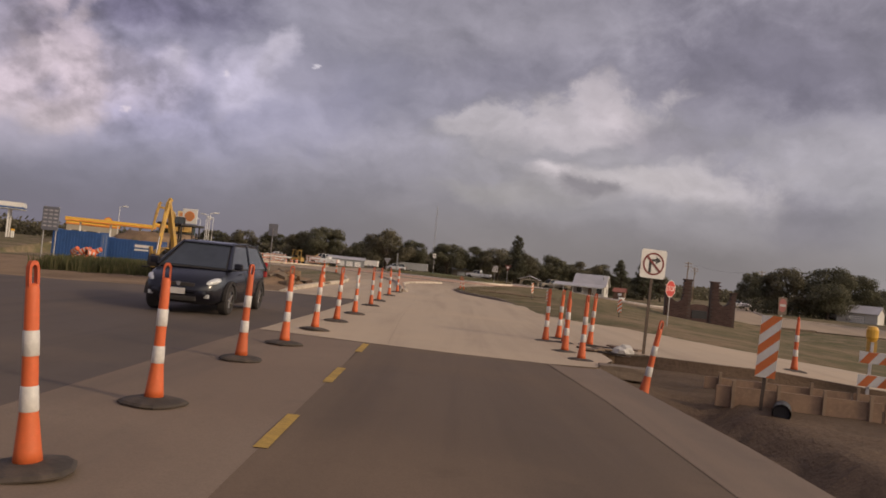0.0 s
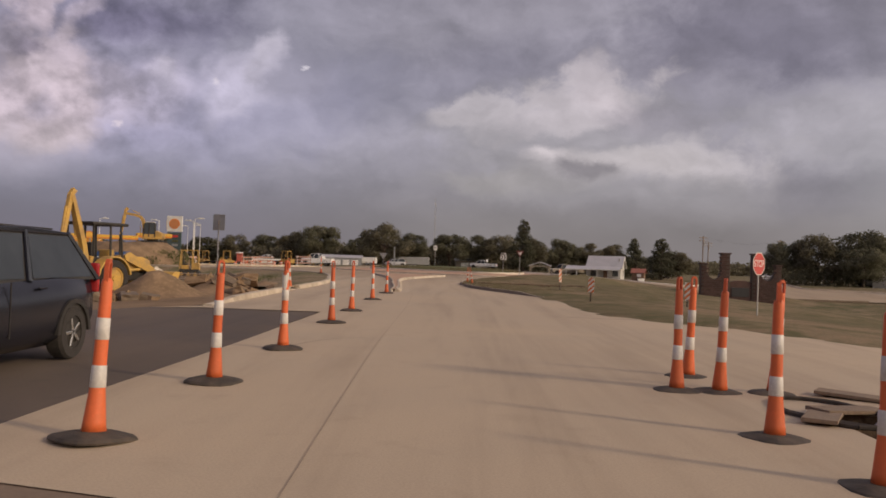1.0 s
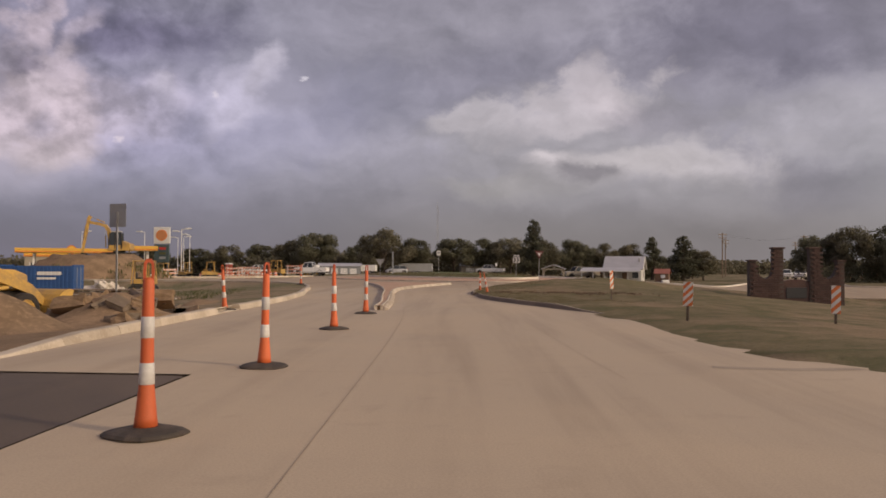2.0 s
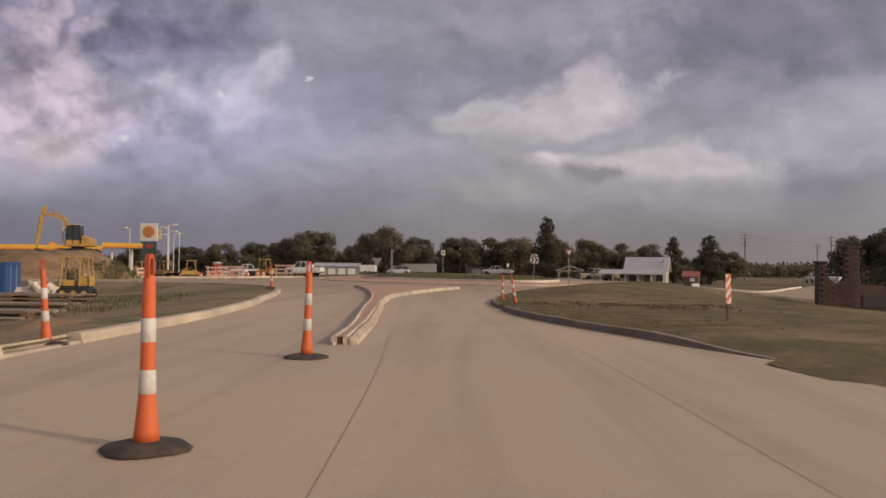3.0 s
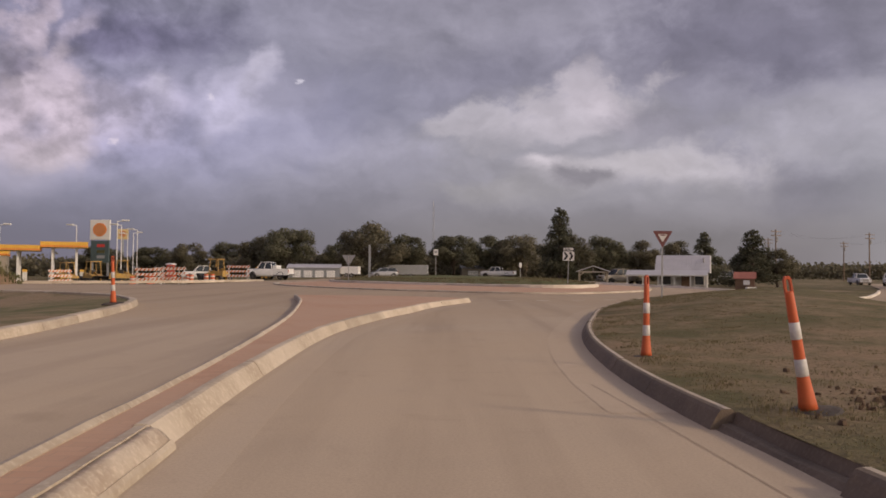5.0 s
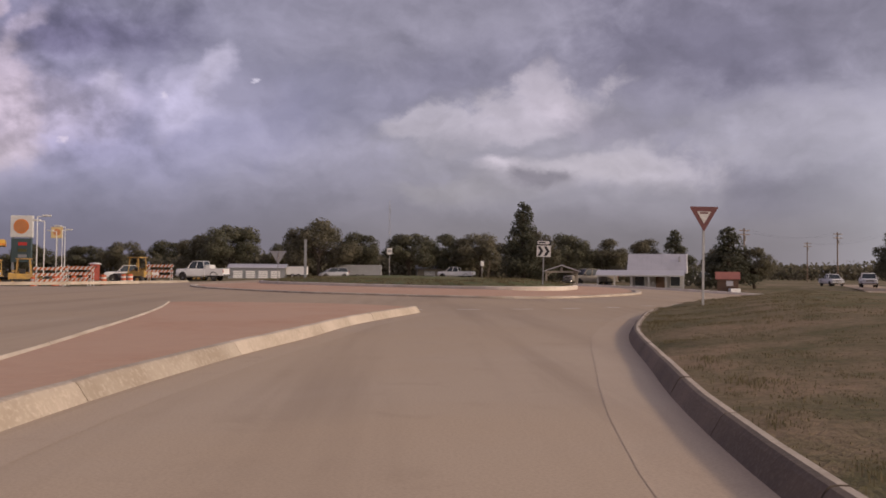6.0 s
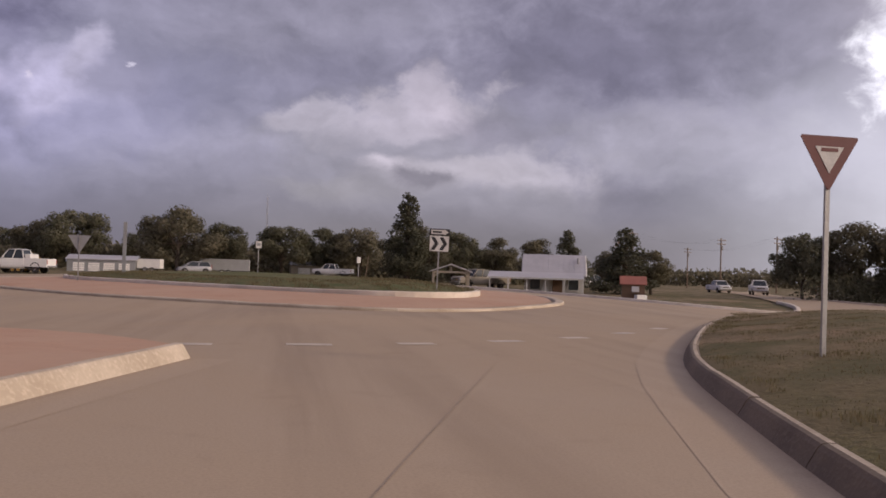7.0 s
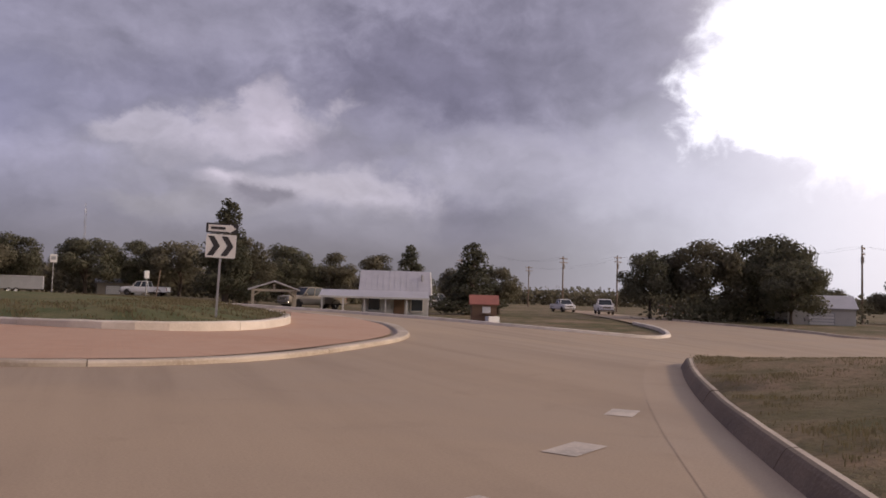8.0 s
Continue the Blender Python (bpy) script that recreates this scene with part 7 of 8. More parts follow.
trailer(on_land(-4.9, 178, 6), "grey enclosed box trailer parked in the far lot", 6.8)
trailer(on_land(-13.6, 168, -5), "white box trailer by the workshop", 2.8, 1.2, M_WHITE)


# filling station
def canopy(m, L, D, z0, deep, label, fascia=M_FASCIA, posts=3, band=M_FASCIA2):
    root = empty("station_canopy", label, "canopy", "canopies", m=m)
    part("deck", block(L - 0.3, D - 0.3, deep * 0.8, (0, 0, z0 + deep / 2), 0.02), M_WHITE, root)
    for s in (1, -1):
        f = part("fascia", block(L, 0.14, deep, (0, s * (D / 2 - 0.07), z0 + deep / 2), 0.03), fascia, root)
        part("fascia_band", block(L + 0.02, 0.16, deep * 0.28, (0, s * (D / 2 - 0.07), z0 + deep * 0.22), 0.02), band, f)
        f = part("fascia", block(0.14, D - 0.3, deep, (s * (L / 2 - 0.07), 0, z0 + deep / 2), 0.03), fascia, root)
        part("fascia_band", block(0.16, D - 0.28, deep * 0.28, (s * (L / 2 - 0.07), 0, z0 + deep * 0.22), 0.02), band, f)
    for k in range(posts):
        for s in (1, -1):
            part("column", block(0.3, 0.3, z0, (-L / 2 + L * (k + 0.5) / posts, s * D * 0.28, z0 / 2), 0.03), M_WHITE, root)
    for k in range(posts):
        pump = part("pump", block(0.6, 0.9, 1.7, (-L / 2 + L * (k + 0.5) / posts + 0.8, 0, 0.85), 0.05), M_SIGNWHITE, root, "fuel pump")
        part("pump_top", block(0.62, 0.92, 0.4, (-L / 2 + L * (k + 0.5) / posts + 0.8, 0, 1.5), 0.04), M_FASCIA, pump)
    return root


GZ = ground_z(-60, 165)
canopy(pose(-66.5, 156, GZ, 0, 0, 24), 17, 8, 4.4, 0.8, "yellow filling station canopy on white columns")
canopy(pose(-56.8, 163, GZ, 0, 0, 24), 6.5, 7, 5.0, 0.85, "short raised yellow canopy over the pumps", posts=2)
canopy(pose(-86, 143, GZ, 0, 0, 24), 15, 9, 5.4, 1.3, "white filling station canopy with a blue band", M_SIGNWHITE, 3, M_BLUE)
shop = empty("station_shop", "tan and yellow filling station shop with wide windows", "shop", m=pose(-80, 178, GZ, 0, 0, 26))
part("wall", block(11, 9, 4.4, (0, 0, 2.1), 0.03), M_TAN, shop)
part("fascia", block(11.3, 9.3, 1.3, (0, 0, 4.6), 0.05), M_FASCIA, shop)
part("fascia_band", block(11.4, 9.4, 0.3, (0, 0, 4.15), 0.03), M_FASCIA2, shop)
for k in range(3):
    part("shop_window", block(2.2, 0.08, 2.3, (-3.2 + 3 * k, -4.52, 1.6), 0.01), M_GLASS, shop)
    part("mullion", block(0.1, 0.12, 2.4, (-4.6 + 3 * k, -4.53, 1.6), 0.01), M_WHITE, shop)
disc = part("roundel", rod((3, -4.72, 5.4), (3, -4.62, 5.4), 0.95, seg=24), M_FASCIA2, shop, "round orange emblem, plain")
part("roundel_face", rod((3, -4.76, 5.4), (3, -4.70, 5.4), 0.7, seg=24), M_FASCIA, disc)

pyl = empty("price_sign", "tall filling station sign, emblem above a dark price board", "sign", m=pose(-57.0, 176, ground_z(-57, 176), 0, 0, 2))
PB = -ground_z(-57, 176)
for s in (1, -1):
    part("leg", block(0.3, 0.3, 8.2, (s * 1.3, 0, 4.0), 0.03), M_GREY, pyl)
part("price_board", block(3.0, 0.5, 3.7, (0, 0, PB + 3.9), 0.05), M_TEAL, pyl)
for dz, mt in ((0.9, M_SIGNRED), (-0.1, M_WEED), (-1.0, M_GREY)):
    part("price_digits", block(1.3, 0.04, 0.5, (0.2, -0.27, PB + 4.0 + dz), 0.01), mt, pyl, "unreadable price block")
top = part("emblem_box", block(3.3, 0.6, 3.4, (0, 0, PB + 7.6), 0.08), M_SIGNWHITE, pyl)
b = slab([(1.15 * math.cos(a) * (1 - 0.10 * (math.sin(a) < -0.5)), PB + 7.6 + 1.15 * math.sin(a)) for a in (2 * math.pi * k / 24 for k in range(24))], 0.06, m=Matrix.Translation((0, -0.33, 0)))
part("emblem", b, M_FASCIA2, top, "plain brown-orange rounded emblem")
b = slab([(0.95 * math.cos(a), PB + 7.6 + 0.95 * math.sin(a)) for a in (2 * math.pi * k / 24 for k in range(24))], 0.06, m=Matrix.Translation((0, -0.37, 0)))
part("emblem_face", b, M_EMBLEM, top)
ps2 = empty("pole_sign", "square pale yellow sign on a tall grey pole beyond the station", "sign", m=pose(-85.4, 256, ground_z(-85.4, 256), 0, 0, 14))
part("pole", rod((0, 0, -0.3), (0, 0, 10.5), 0.22, seg=8), M_GREY, ps2)
part("panel", block(2.8, 0.4, 2.8, (0, 0, 11.2), 0.05), M_SIGNORANGE2, ps2)
part("emblem", rod((0, -0.26, 11.3), (0, -0.2, 11.3), 0.85, seg=20), M_EMBLEM, ps2)
part("lower_panel", block(3.0, 0.3, 1.4, (0, 0, 4.2), 0.03), M_FASCIA, ps2)


def lamp_post(m=Matrix()):
    root = empty("lamp_post", "pale lamp post with a flat floodlight head", "lamp post", "lamp posts", m=m)
    part("pole", rod((0, 0, -0.3), (0, 0, 6.4), 0.065, 0.045, seg=8), M_WHITE, root)
    arm = part("arm", rod((0, 0, 6.35), (0.9, 0, 6.45), 0.05, seg=6), M_WHITE, root)
    part("lamp_head", block(0.8, 0.45, 0.16, (0.85, 0, 6.48), 0.04), M_SIGNWHITE, arm)
    return root


lp = lamp_post(on_land(-70.8, 170, 10) @ Matrix.Scale(1.38, 4))
for x, y, a in ((-58.3, 170, 170), (-51.0, 170, 180), (-54.2, 185, 178), (-59.2, 196, 10), (-61.9, 200, 176), (-47.6, 160, 20)):
    copy_thing(lp, on_land(x, y, a))


# ---- brick gateway ----
def gateway():
    z = -1.62
    root = empty("brick_gateway", "dark brick gateway, two scooped wings round a low wall", "gateway", m=pose(28.1, 72.4, z, 0, 0, -4))
    bw, bh, bd = 0.44, 0.17, 0.16
    bm = block(bw - 0.02, bd, bh - 0.02, (0, 0, 0), 0.012)
    for f in bm.faces:
        f.material_index = 0
    first_brick = None
    for side in (-1, 1):
        inner = [(x, h) for x, h in ((0.0, 3.35), (0.5, 3.35), (0.5, 2.75), (0.8, 2.25), (1.2, 2.05), (1.55, 2.2), (1.75, 2.75), (1.75, 4.3), (2.5, 4.3))]
        pts = [(side * (3.45 - x), h) for x, h in inner]
        wing = part("wing", slab([(side * 3.45, -0.4)] + pts + [(side * 0.95, -0.4)], 0.56), M_MORTAR, root)
        for c0, c1, top in ((3.47, 2.95, 3.35), (1.72, 0.93, 4.3)):
            part("cap", block(abs(c0 - c1) + 0.14, 0.84, 0.12, (side * (c0 + c1) / 2, 0, top + 0.06), 0.03), M_BRICK, wing)
        row = 0
        while row * bh < 4.2:
            zc = row * bh + bh / 2
            off = (bw / 2) * (row % 2)
            k = 0
            while True:
                xl = 0.02 + k * bw - off
                k += 1
                if xl > 2.5:
                    break
                xc = xl + bw / 2
                if xc < 0.15 or xc > 2.38:
                    continue
                lim = next(h0 + (h1 - h0) * (xc - x0) / max(x1 - x0, 1e-6) for (x0, h0), (x1, h1) in zip(inner, inner[1:]) if x0 <= xc <= x1 and x1 > x0)
                if zc + bh / 2 > lim:
                    continue
                m = Matrix.Translation((side * (3.45 - xc), -0.24 - 0.06, zc))
                if first_brick is None:
                    first_brick = part("brick", bm, M_BRICK, wing)
                    first_brick.matrix_basis = m
                else:
                    share("brick", first_brick.data, wing, m)
            row += 1
    low = part("low_wall", slab([(-0.95, -0.4), (0.95, -0.4), (0.95, 1.85), (0.4, 2.0), (-0.4, 2.0), (-0.95, 1.85)], 0.4), M_BRICK, root)
    part("plaque", block(1.5, 0.06, 0.8, (0, -0.23, 1.0), 0.02), M_SIGNBLACK, low)


# ---- trees ----
def tree_mesh(seed, h, w, kind, leaf, leaves=2600, size=0.22):
    """Trunk with limbs, and a crown of single leaves gathered in uneven clumps. Returns two meshes."""
    rnd = random.Random(seed)
    b = bmesh.new()
    trunk_top = h * (0.9 if kind == "cone" else 0.55)
    steps = 6
    px, py = 0.0, 0.0
    r0 = 0.028 * h
    spine = []
    for k in range(steps + 1):
        spine.append(Vector((px, py, trunk_top * k / steps)))
        px += rnd.uniform(-0.015, 0.015) * h
        py += rnd.uniform(-0.015, 0.015) * h
    for k in range(steps):
        rod(spine[k], spine[k + 1], r0 * (1 - 0.8 * k / steps) + 0.015, r0 * (1 - 0.8 * (k + 1) / steps) + 0.015, 7, b, cap=False)
    clumps = []
    if kind == "cone":
        for k in range(46):
            t = (k + rnd.uniform(0, 1)) / 46 * 0.97
            rad = w / 2 * (1 - t) ** 0.8 * rnd.uniform(0.25, 0.85)
            a = rnd.uniform(0, 2 * math.pi)
            c = Vector((math.cos(a) * rad, math.sin(a) * rad, h * (0.10 + 0.90 * t)))
            clumps.append((c, w * 0.20 * (1.1 - t * 0.72), 0.75))
            if k % 2:
                rod((spine[min(steps, int(c.z / trunk_top * steps))] if c.z < trunk_top else spine[-1]), c, 0.03, 0.012, 5, b, cap=False)
    else:
        for k in range(30):
            u, a = rnd.uniform(-0.75, 1.0), rnd.uniform(0, 2 * math.pi)
            s = math.sqrt(max(0.0, 1 - u * u)) * rnd.uniform(0.45, 1.0)
            c = Vector((math.cos(a) * s * w / 2 * 0.86, math.sin(a) * s * w / 2 * 0.86, h * (0.56 + 0.36 * u * (1.0 if kind == "round" else 0.95))))
            clumps.append((c, rnd.uniform(0.10, 0.19) * (w + h) / 2, 0.8))
            if k % 2 == 0:
                start = spine[rnd.randrange(2, steps)]
                mid = (start + c) / 2 + Vector((rnd.uniform(-0.3, 0.3), rnd.uniform(-0.3, 0.3), 0.3))
                rod(start, mid, r0 * 0.35, r0 * 0.2, 5, b, cap=False)
                rod(mid, c, r0 * 0.2, 0.015, 5, b, cap=False)
    wood = bpy.data.meshes.new("trunk")
    b.to_mesh(wood)
    b.free()
    wood.materials.append(M_BARK)
    n = leaves
    which = np.array([rnd.choices(range(len(clumps)), [c[1] ** 2 for c in clumps])[0] for _ in range(n)])
    rs = np.random.RandomState(seed)
    cen = np.array([tuple(c[0]) for c in clumps])[which]
    rad = np.array([c[1] for c in clumps])[which]
    d = rs.normal(size=(n, 3))
    d /= np.linalg.norm(d, axis=1)[:, None]
    pos = cen + d * (rad * rs.uniform(0.35, 1.08, n) ** 0.6)[:, None] * np.array([1, 1, 0.8])
    t1 = np.cross(d, rs.normal(size=(n, 3)))
    t1 /= np.linalg.norm(t1, axis=1)[:, None]
    t2 = np.cross(d, t1) + d * rs.uniform(-0.7, 0.7, n)[:, None]
    L = (size * rs.uniform(0.6, 1.4, n))[:, None]
    P = np.stack([pos - t1 * L * 0.5, pos + t2 * L * 0.5, pos + t1 * L * 0.55, pos - t2 * L * 0.45], 1).reshape(-1, 3)
    crown = bpy.data.meshes.new("crown")
    crown.from_pydata([tuple(p) for p in P], [], [(4 * i, 4 * i + 1, 4 * i + 2, 4 * i + 3) for i in range(n)])
    crown.materials.append(leaf)
    return wood, crown


def plant(meshes, x, y, z, s, sw, turn, label, name="tree"):
    root = empty(name, label, "tree", "trees", m=pose(x, y, z, 0, 0, turn) @ Matrix.Diagonal((sw, sw, s, 1)))
    share("trunk", meshes[0], root, Matrix())
    share("crown", meshes[1], root, Matrix())
    return root


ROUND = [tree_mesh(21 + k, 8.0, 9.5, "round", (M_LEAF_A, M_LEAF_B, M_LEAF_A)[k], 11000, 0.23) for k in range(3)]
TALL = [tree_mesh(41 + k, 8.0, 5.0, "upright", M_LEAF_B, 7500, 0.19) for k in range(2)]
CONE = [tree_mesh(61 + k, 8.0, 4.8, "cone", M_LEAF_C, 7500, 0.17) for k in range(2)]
T_ROUND, T_TALL, T_CONE = "broad leafy tree with a rounded dull green crown", "upright leafy tree with an uneven crown", "dark conical evergreen tree with ragged edges"
FOREST = [(0, 0, -27, 184, 9.0, 11), (0, 1, -32.5, 188, 7.4, 9), (0, 1, -11.2, 175, 9.2, 12.5), (0, 2, -5.0, 180, 7.5, 9), (0, 0, 3.2, 186, 8.0, 12), (0, 2, 9.5, 188, 7.8, 9), (0, 1, 15.5, 186, 7.9, 12), (0, 2, 24.5, 158, 7.0, 8.5), (0, 0, 20.5, 170, 6.8, 8), (2, 0, 15.1, 135.6, 9.0, 6.4), (1, 0, 17.2, 138, 6.2, 4.4),
          (1, 0, 30.0, 158, 6.8, 5.5), (1, 1, 33.6, 152, 6.9, 5), (2, 1, 37.3, 151, 7.7, 6.6), (2, 0, 38.6, 137.2, 7.2, 7.6), (1, 1, 42.2, 138.5, 5.2, 4.2), (0, 1, -52, 208, 7.2, 10), (0, 2, -44.5, 210, 7.4, 10), (0, 0, -62, 214, 7.0, 11), (0, 1, -37, 206, 7.0, 9), (0, 0, -76, 220, 7.5, 12),
          (0, 0, 57.6, 134.5, 7.4, 8.0), (0, 1, 62.3, 131.5, 8.3, 10.0), (0, 2, 69.0, 130.5, 9.1, 11.5), (0, 0, 76.0, 134.5, 8.8, 10), (0, 1, 83.5, 139, 6.4, 9), (0, 2, 66, 124, 6.2, 8), (0, 1, 90, 130, 5.8, 8), (0, 1, 47, 160, 5.5, 6), (0, 0, -18, 192, 6.6, 9), (0, 2, 33, 188, 6.4, 9), (0, 1, 41, 196, 6.2, 9), (0, 0, 100, 128, 6.0, 9),
          (0, 2, 75, 96, 8.5, 9), (0, 1, 84, 101, 9.5, 10), (0, 0, 66, 92, 7.5, 9)]
fr = random.Random(77)
for kind, k, x, y, h, w in FOREST:
    pool, label, w0 = ((ROUND, T_ROUND, 9.5), (TALL, T_TALL, 5.0), (CONE, T_CONE, 4.8))[kind]
    plant(pool[k % len(pool)], x, y, ground_z(x, y) - 0.15, h / 8.0, w / w0, fr.uniform(0, 360), label)

# hedge line and far woods, too many to count
wv, wf = [], []
wr = np.random.RandomState(8)


def thicket(x0, y0, x1, y1, count, h, deep, leaf):
    for _ in range(count):
        t = wr.uniform()
        bump = 0.55 + 0.45 * noise.noise(Vector((t * 40, x0, y0)))
        x, y = x0 + (x1 - x0) * t + wr.normal() * deep, y0 + (y1 - y0) * t + wr.normal() * deep
        z = ground_z(x, y) + abs(wr.uniform()) ** 0.8 * h * max(0.25, bump + 0.25)
        a, e = wr.uniform(0, 2 * math.pi), wr.uniform(-1, 1)
        d1 = Vector((math.cos(a), math.sin(a), e * 0.6)) * leaf
        d2 = Vector((-math.sin(a) * 0.4, math.cos(a) * 0.4, 0.9)) * leaf
        i = len(wv)
        c = Vector((x, y, z))
        for q in (c - d1, c - d2 * 0.6, c + d1, c + d2):
            wv.append(tuple(q))
        wf.append((i, i + 1, i + 2, i + 3))


thicket(-40, 196, 48, 200, 9000, 4.6, 2.5, 0.38)
thicket(-140, 240, -40, 214, 6000, 5.0, 3.0, 0.5)
thicket(60, 330, 330, 300, 15000, 6.2, 6.0, 0.62)
thicket(40, 260, 120, 330, 8000, 4.6, 5.0, 0.5)
thicket(300, 320, 420, 120, 10000, 7.0, 6.0, 0.7)
thicket(-400, 260, -140, 240, 6000, 7.0, 6.0, 0.9)
thicket(-60, 330, 60, 330, 5000, 8.0, 6.0, 0.9)
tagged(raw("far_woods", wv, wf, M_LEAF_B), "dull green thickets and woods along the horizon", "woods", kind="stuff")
wv, wf = [], []
thicket(56, 129.5, 84, 133, 6500, 3.0, 1.4, 0.17)
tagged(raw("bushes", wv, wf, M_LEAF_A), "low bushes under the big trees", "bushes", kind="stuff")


# ---- poles, wires, mast ----
def utility_pole(m=Matrix()):
    root = empty("utility_pole", "weathered wooden utility pole with cross arms", "utility pole", "utility poles", m=m)
    part("pole", rod((0, 0, -0.5), (0, 0, 9.5), 0.15, 0.10, seg=8), M_WOOD, root)
    for z in (9.1, 8.4):
        arm = part("cross_arm", block(2.2, 0.10, 0.12, (0, -0.12, z), 0.01), M_WOOD, root)
        for x in (-1.0, -0.4, 0.4, 1.0):
            part("insulator", rod((x, -0.12, z + 0.05), (x, -0.12, z + 0.20), 0.04, seg=6), M_SHEET, arm)
    part("transformer", rod((0.25, 0, 7.3), (0.25, 0, 8.1), 0.2, seg=10), M_GREY, root)
    return root


POLES = [(91.0, 137.0, 30), (84.3, 178.5, 25), (80.8, 190, 20), (60, 182, 20), (72, 215, 15), (97, 232, 15), (112, 118, 40)]
p0 = None
for x, y, a in POLES:
    m = on_land(x, y, a)
    if p0 is None:
        p0 = utility_pole(m)
    else:
        copy_thing(p0, m)
wires = empty("overhead_wires", "thin dark overhead wires between the poles", "wires")
for (x0, y0, _), (x1, y1, _) in ((POLES[0], POLES[1]), (POLES[1], POLES[5]), (POLES[0], POLES[6]), (POLES[3], POLES[2])):
    for off in (-0.9, 0.9):
        b = bmesh.new()
        pts = []
        for k in range(9):
            t = k / 8
            x, y = x0 + (x1 - x0) * t, y0 + (y1 - y0) * t
            z = (ground_z(x0, y0) * (1 - t) + ground_z(x1, y1) * t) + 9.3 - 1.2 * 4 * t * (1 - t)
            pts.append((x + off, y, z))
        for a, c in zip(pts, pts[1:]):
            rod(a, c, 0.006, seg=4, bm=b, cap=False)
        part("wire", b, M_IRON, wires)
mast = empty("radio_mast", "slender lattice radio mast far behind the trees", "mast", m=pose(-4.2, 436, ground_z(-4.2, 436)))
for k in range(3):
    a = 2 * math.pi * k / 3
    part("leg", rod((0.5 * math.cos(a), 0.5 * math.sin(a), 0), (0.3 * math.cos(a), 0.3 * math.sin(a), 34), 0.07, seg=5), M_STEEL, mast)
for k in range(16):
    a = 2 * math.pi * k / 3
    part("brace", rod((0.5 * math.cos(a), 0.5 * math.sin(a), k * 2.1), (0.5 * math.cos(a + 2.1), 0.5 * math.sin(a + 2.1), (k + 1) * 2.1), 0.05, seg=4), M_STEEL, mast)
part("antenna", rod((0, 0, 33.5), (0, 0, 36.5), 0.06, seg=5), M_STEEL, mast)


# ---- kerb works in the corner of the side street ----
tagged(sheet("works_soil", [(5.0, -14), (12, -15.5), (19, -13.4), (24, -15), (27.2, -9), (25.2, -3), (27, 2), (25.5, 5.8), (12, 8.1), (8, 8.75), (6.6, 9.2), (5.65, 9.25), (5.7, 7.0), (5.2, 5.5), (5.3, 0)], lambda x, y: -0.10 - 0.13 * smooth01(x, 5.0, 5.5) + 0.05 * noise.noise(Vector((x * 1.5, y * 1.5, 0))) - 0.30 * smooth01(x, 5.4, 5.8) * (1 - smooth01(x, 6.3, 6.8)) * (1 - smooth01(y, 4.2, 5.2)) - 0.02 * max(0, x - 8), M_MUD, 0.35), "bare brown soil with a dug trench beside the lane", "dirt", kind="structure")
form = empty("form_boards", "tan timber form boards with stakes along the trench", "formwork", m=pose(6.55, 4.6, -0.30, 0, 0, -9))
for k in range(4):
    part("board", block(2.4, 0.045, 0.32, (1.2 + 2.45 * k, 0.02 * (k % 2), 0.18), 0.006), M_FORM, form)
for k in range(15):
    part("stake", block(0.05, 0.04, 0.48, (0.25 + 0.66 * k, -0.055, 0.20), 0.004), M_WOOD, form)
form2 = empty("form_boards", "second row of timber form boards behind the first", "formwork", m=pose(6.9, 6.2, -0.30, 0, 0, -9))
for k in range(4):
    part("board", block(2.4, 0.045, 0.26, (1.2 + 2.45 * k, 0.02 * (k % 2), 0.16), 0.006), M_FORM, form2)
for k in range(13):
    part("stake", block(0.05, 0.04, 0.42, (0.25 + 0.75 * k, -0.055, 0.18), 0.004), M_WOOD, form2)
kb = empty("kerb_block", "broken end of an old concrete kerb block", "concrete block", m=pose(5.35, 6.05, -0.10, 0, 0, -8))
b = block(0.85, 0.42, 0.22, (0.1, 0, 0.03), 0.02)
bmesh.ops.subdivide_edges(b, edges=b.edges[:], cuts=2, use_grid_fill=True)
for v in b.verts:
    v.co += 0.03 * noise.noise_vector(v.co * 7)
part("block", b, M_KERB2, kb)
sk = empty("sack", "crumpled pale paper sack on the soil", "sack", m=pose(6.05, 8.75, -0.02, 0, 0, 25))
b = bmesh.new()
bmesh.ops.create_icosphere(b, subdivisions=3, radius=0.22)
for v in b.verts:
    v.co = Vector((v.co.x * 1.15, v.co.y * 0.75, max(v.co.z, -0.1) * 0.7 + 0.07)) * (1 + 0.25 * noise.noise(v.co * 9))
part("paper", b, M_SACK, sk)
pipe = empty("drain_pipe", "short black drain pipe end in the trench", "pipe", m=pose(7.2, 3.7, -0.22, 0, 0, -24))
b = bmesh.new()
for r in (0.13, 0.112):
    rod((0, -0.2, 0.06), (0, 0.7, 0.02), r, seg=20, bm=b, cap=False)
part("pipe", b, M_PVC, pipe)
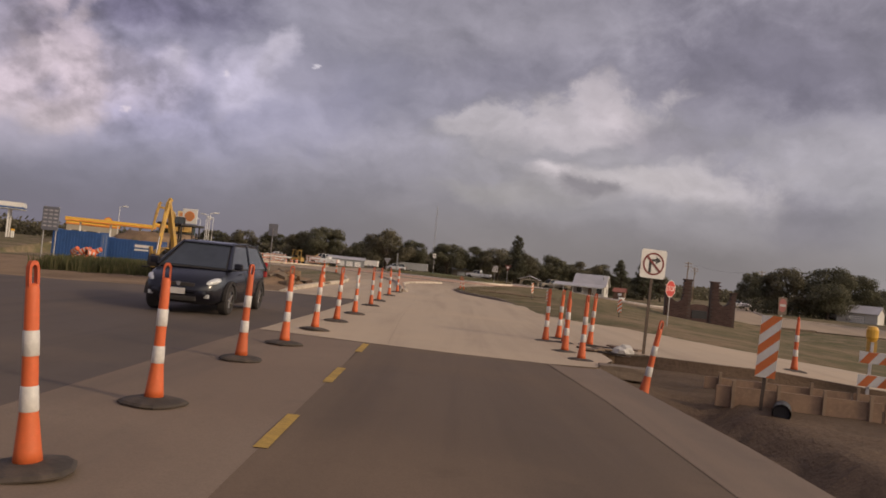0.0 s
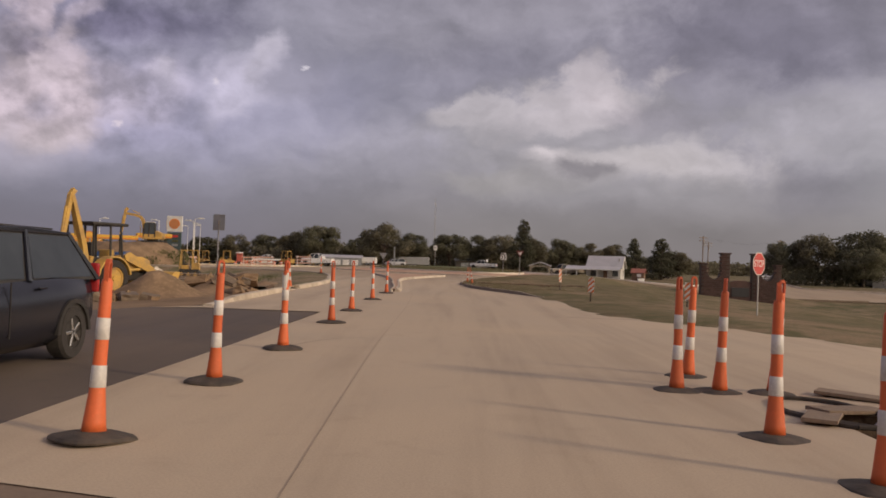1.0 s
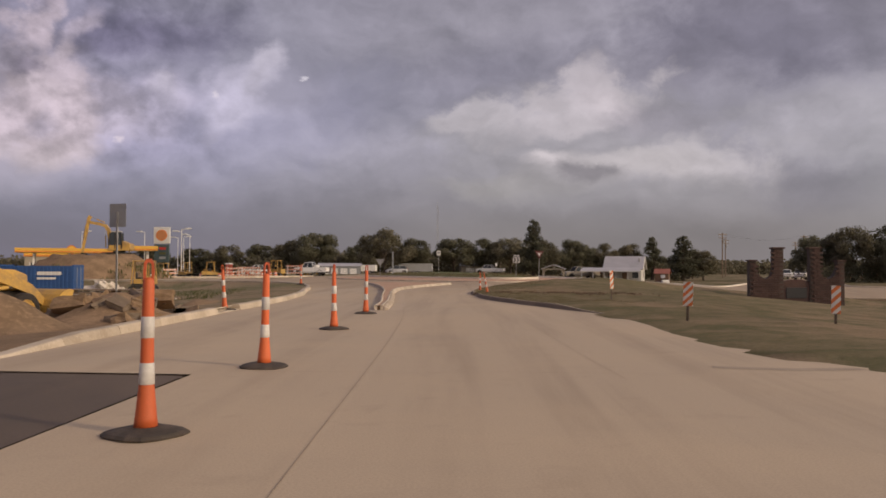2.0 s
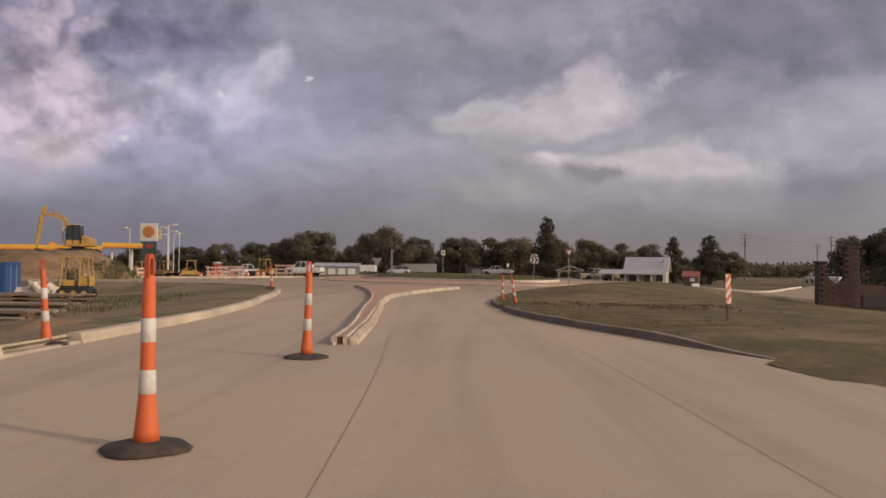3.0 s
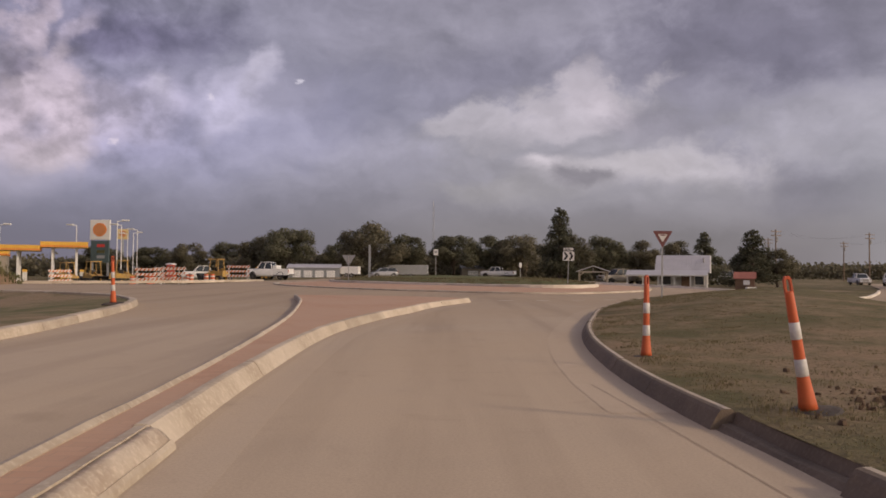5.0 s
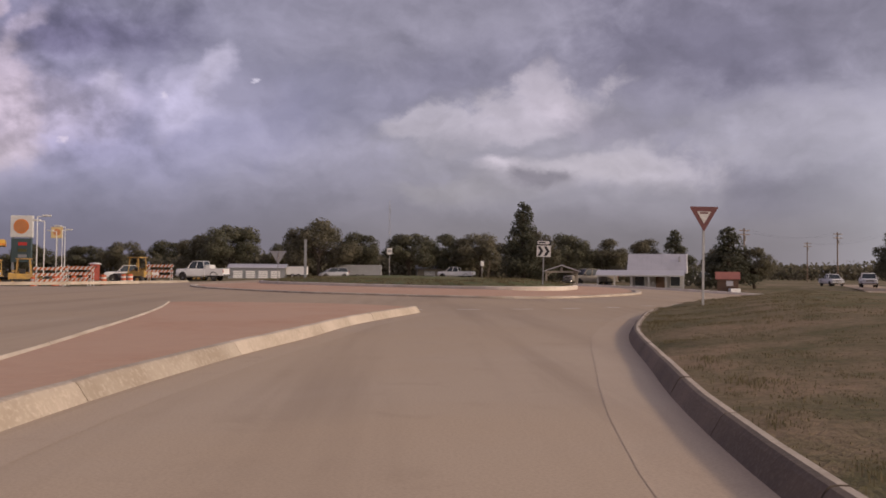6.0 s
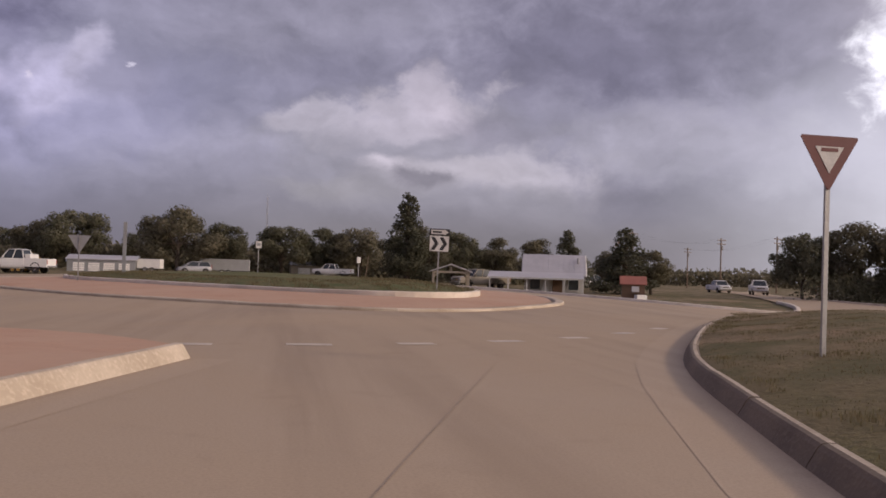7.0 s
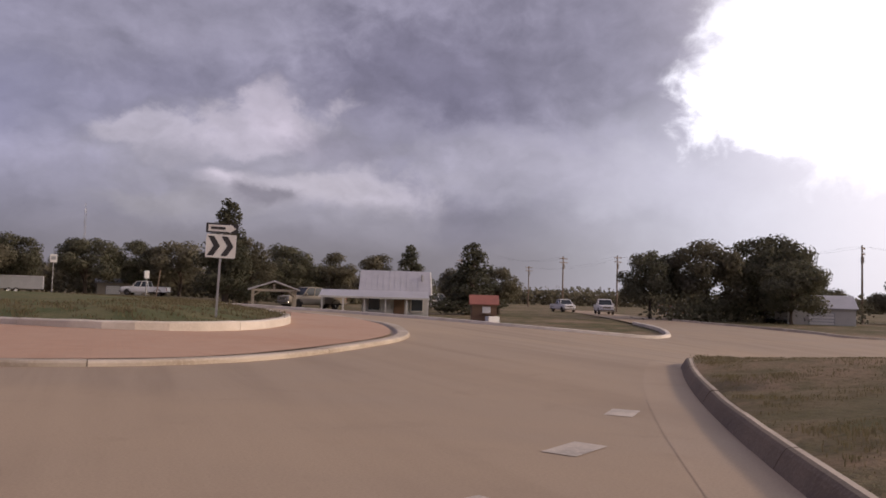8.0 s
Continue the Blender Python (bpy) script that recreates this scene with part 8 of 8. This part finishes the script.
# Black disc set in the bore stands in for the shade inside the pipe.
part("mouth", rod((0, -0.12, 0.06), (0, -0.10, 0.06), 0.112, seg=20), M_SIGNBLACK, pipe)
hose = empty("hose", "dark hose lying among the traffic markers", "hose")
b = bmesh.new()
line = curve_through([(5.2, 9.4), (5.6, 8.6), (6.1, 8.9), (6.0, 9.8), (5.5, 10.0), (5.3, 9.2), (5.9, 8.5), (6.5, 8.8)], 0.12)
for a, c in zip(line, line[1:]):
    rod((a.x, a.y, 0.02), (c.x, c.y, 0.02), 0.022, seg=6, bm=b)
part("tube", b, M_RUBBER, hose)
for i, (x, y, a) in enumerate(((5.9, 9.35, 20), (6.4, 10.2, -35), (5.5, 9.0, 60))):
    ob = empty("plank", "dusty short plank lying beside the markers", "plank", "planks", m=pose(x, y, 0.012, 0, 2, a))
    part("board", block(0.75, 0.28, 0.035, (0, 0, 0.02), 0.006), M_WOOD, ob)


def light_barricade(m, label):
    root = empty("barricade", label, "barricade", "light barricades", m=m)
    for x in (-0.27, 0.27):
        part("leg", block(0.05, 0.05, 1.15, (x, 0, 0.55), 0.006, turn=pose(0, 0, 0, 6)), M_SHEET, root)
        lamp = part("warning_light", lathe([(0.05, 1.12), (0.07, 1.14), (0.10, 1.2), (0.10, 1.33), (0.07, 1.39), (0.02, 1.4)], 14, at=(x, 0, 0)), M_AMBER, root, "amber warning lamp")
        part("battery_box", block(0.16, 0.10, 0.20, (x, 0, 1.05), 0.01), M_MACHINE, lamp)
    for z in (0.85, 0.45):
        rail = part("rail", block(0.9, 0.025, 0.20, (0, -0.05, z), 0.004), M_SIGNWHITE, root)
        for k in range(3):
            x0 = -0.45 + k * 0.3
            part("stripe", face([(x0, z - 0.098), (x0 + 0.15, z - 0.098), (x0 + 0.30, z + 0.098), (x0 + 0.15, z + 0.098)], 0.003, -0.065), M_SIGNORANGE, rail)


light_barricade(pose(9.95, 6.0, -0.25, 0, 0, -20), "small striped barricade with two amber lamps on the soil")
light_barricade(pose(12.6, 7.2, -0.32, 0, 0, -35), "leaning striped barricade with amber lamps")
copy_thing(first, pose(10.1, 9.9, -0.1, 0, 1, 40))
gateway()
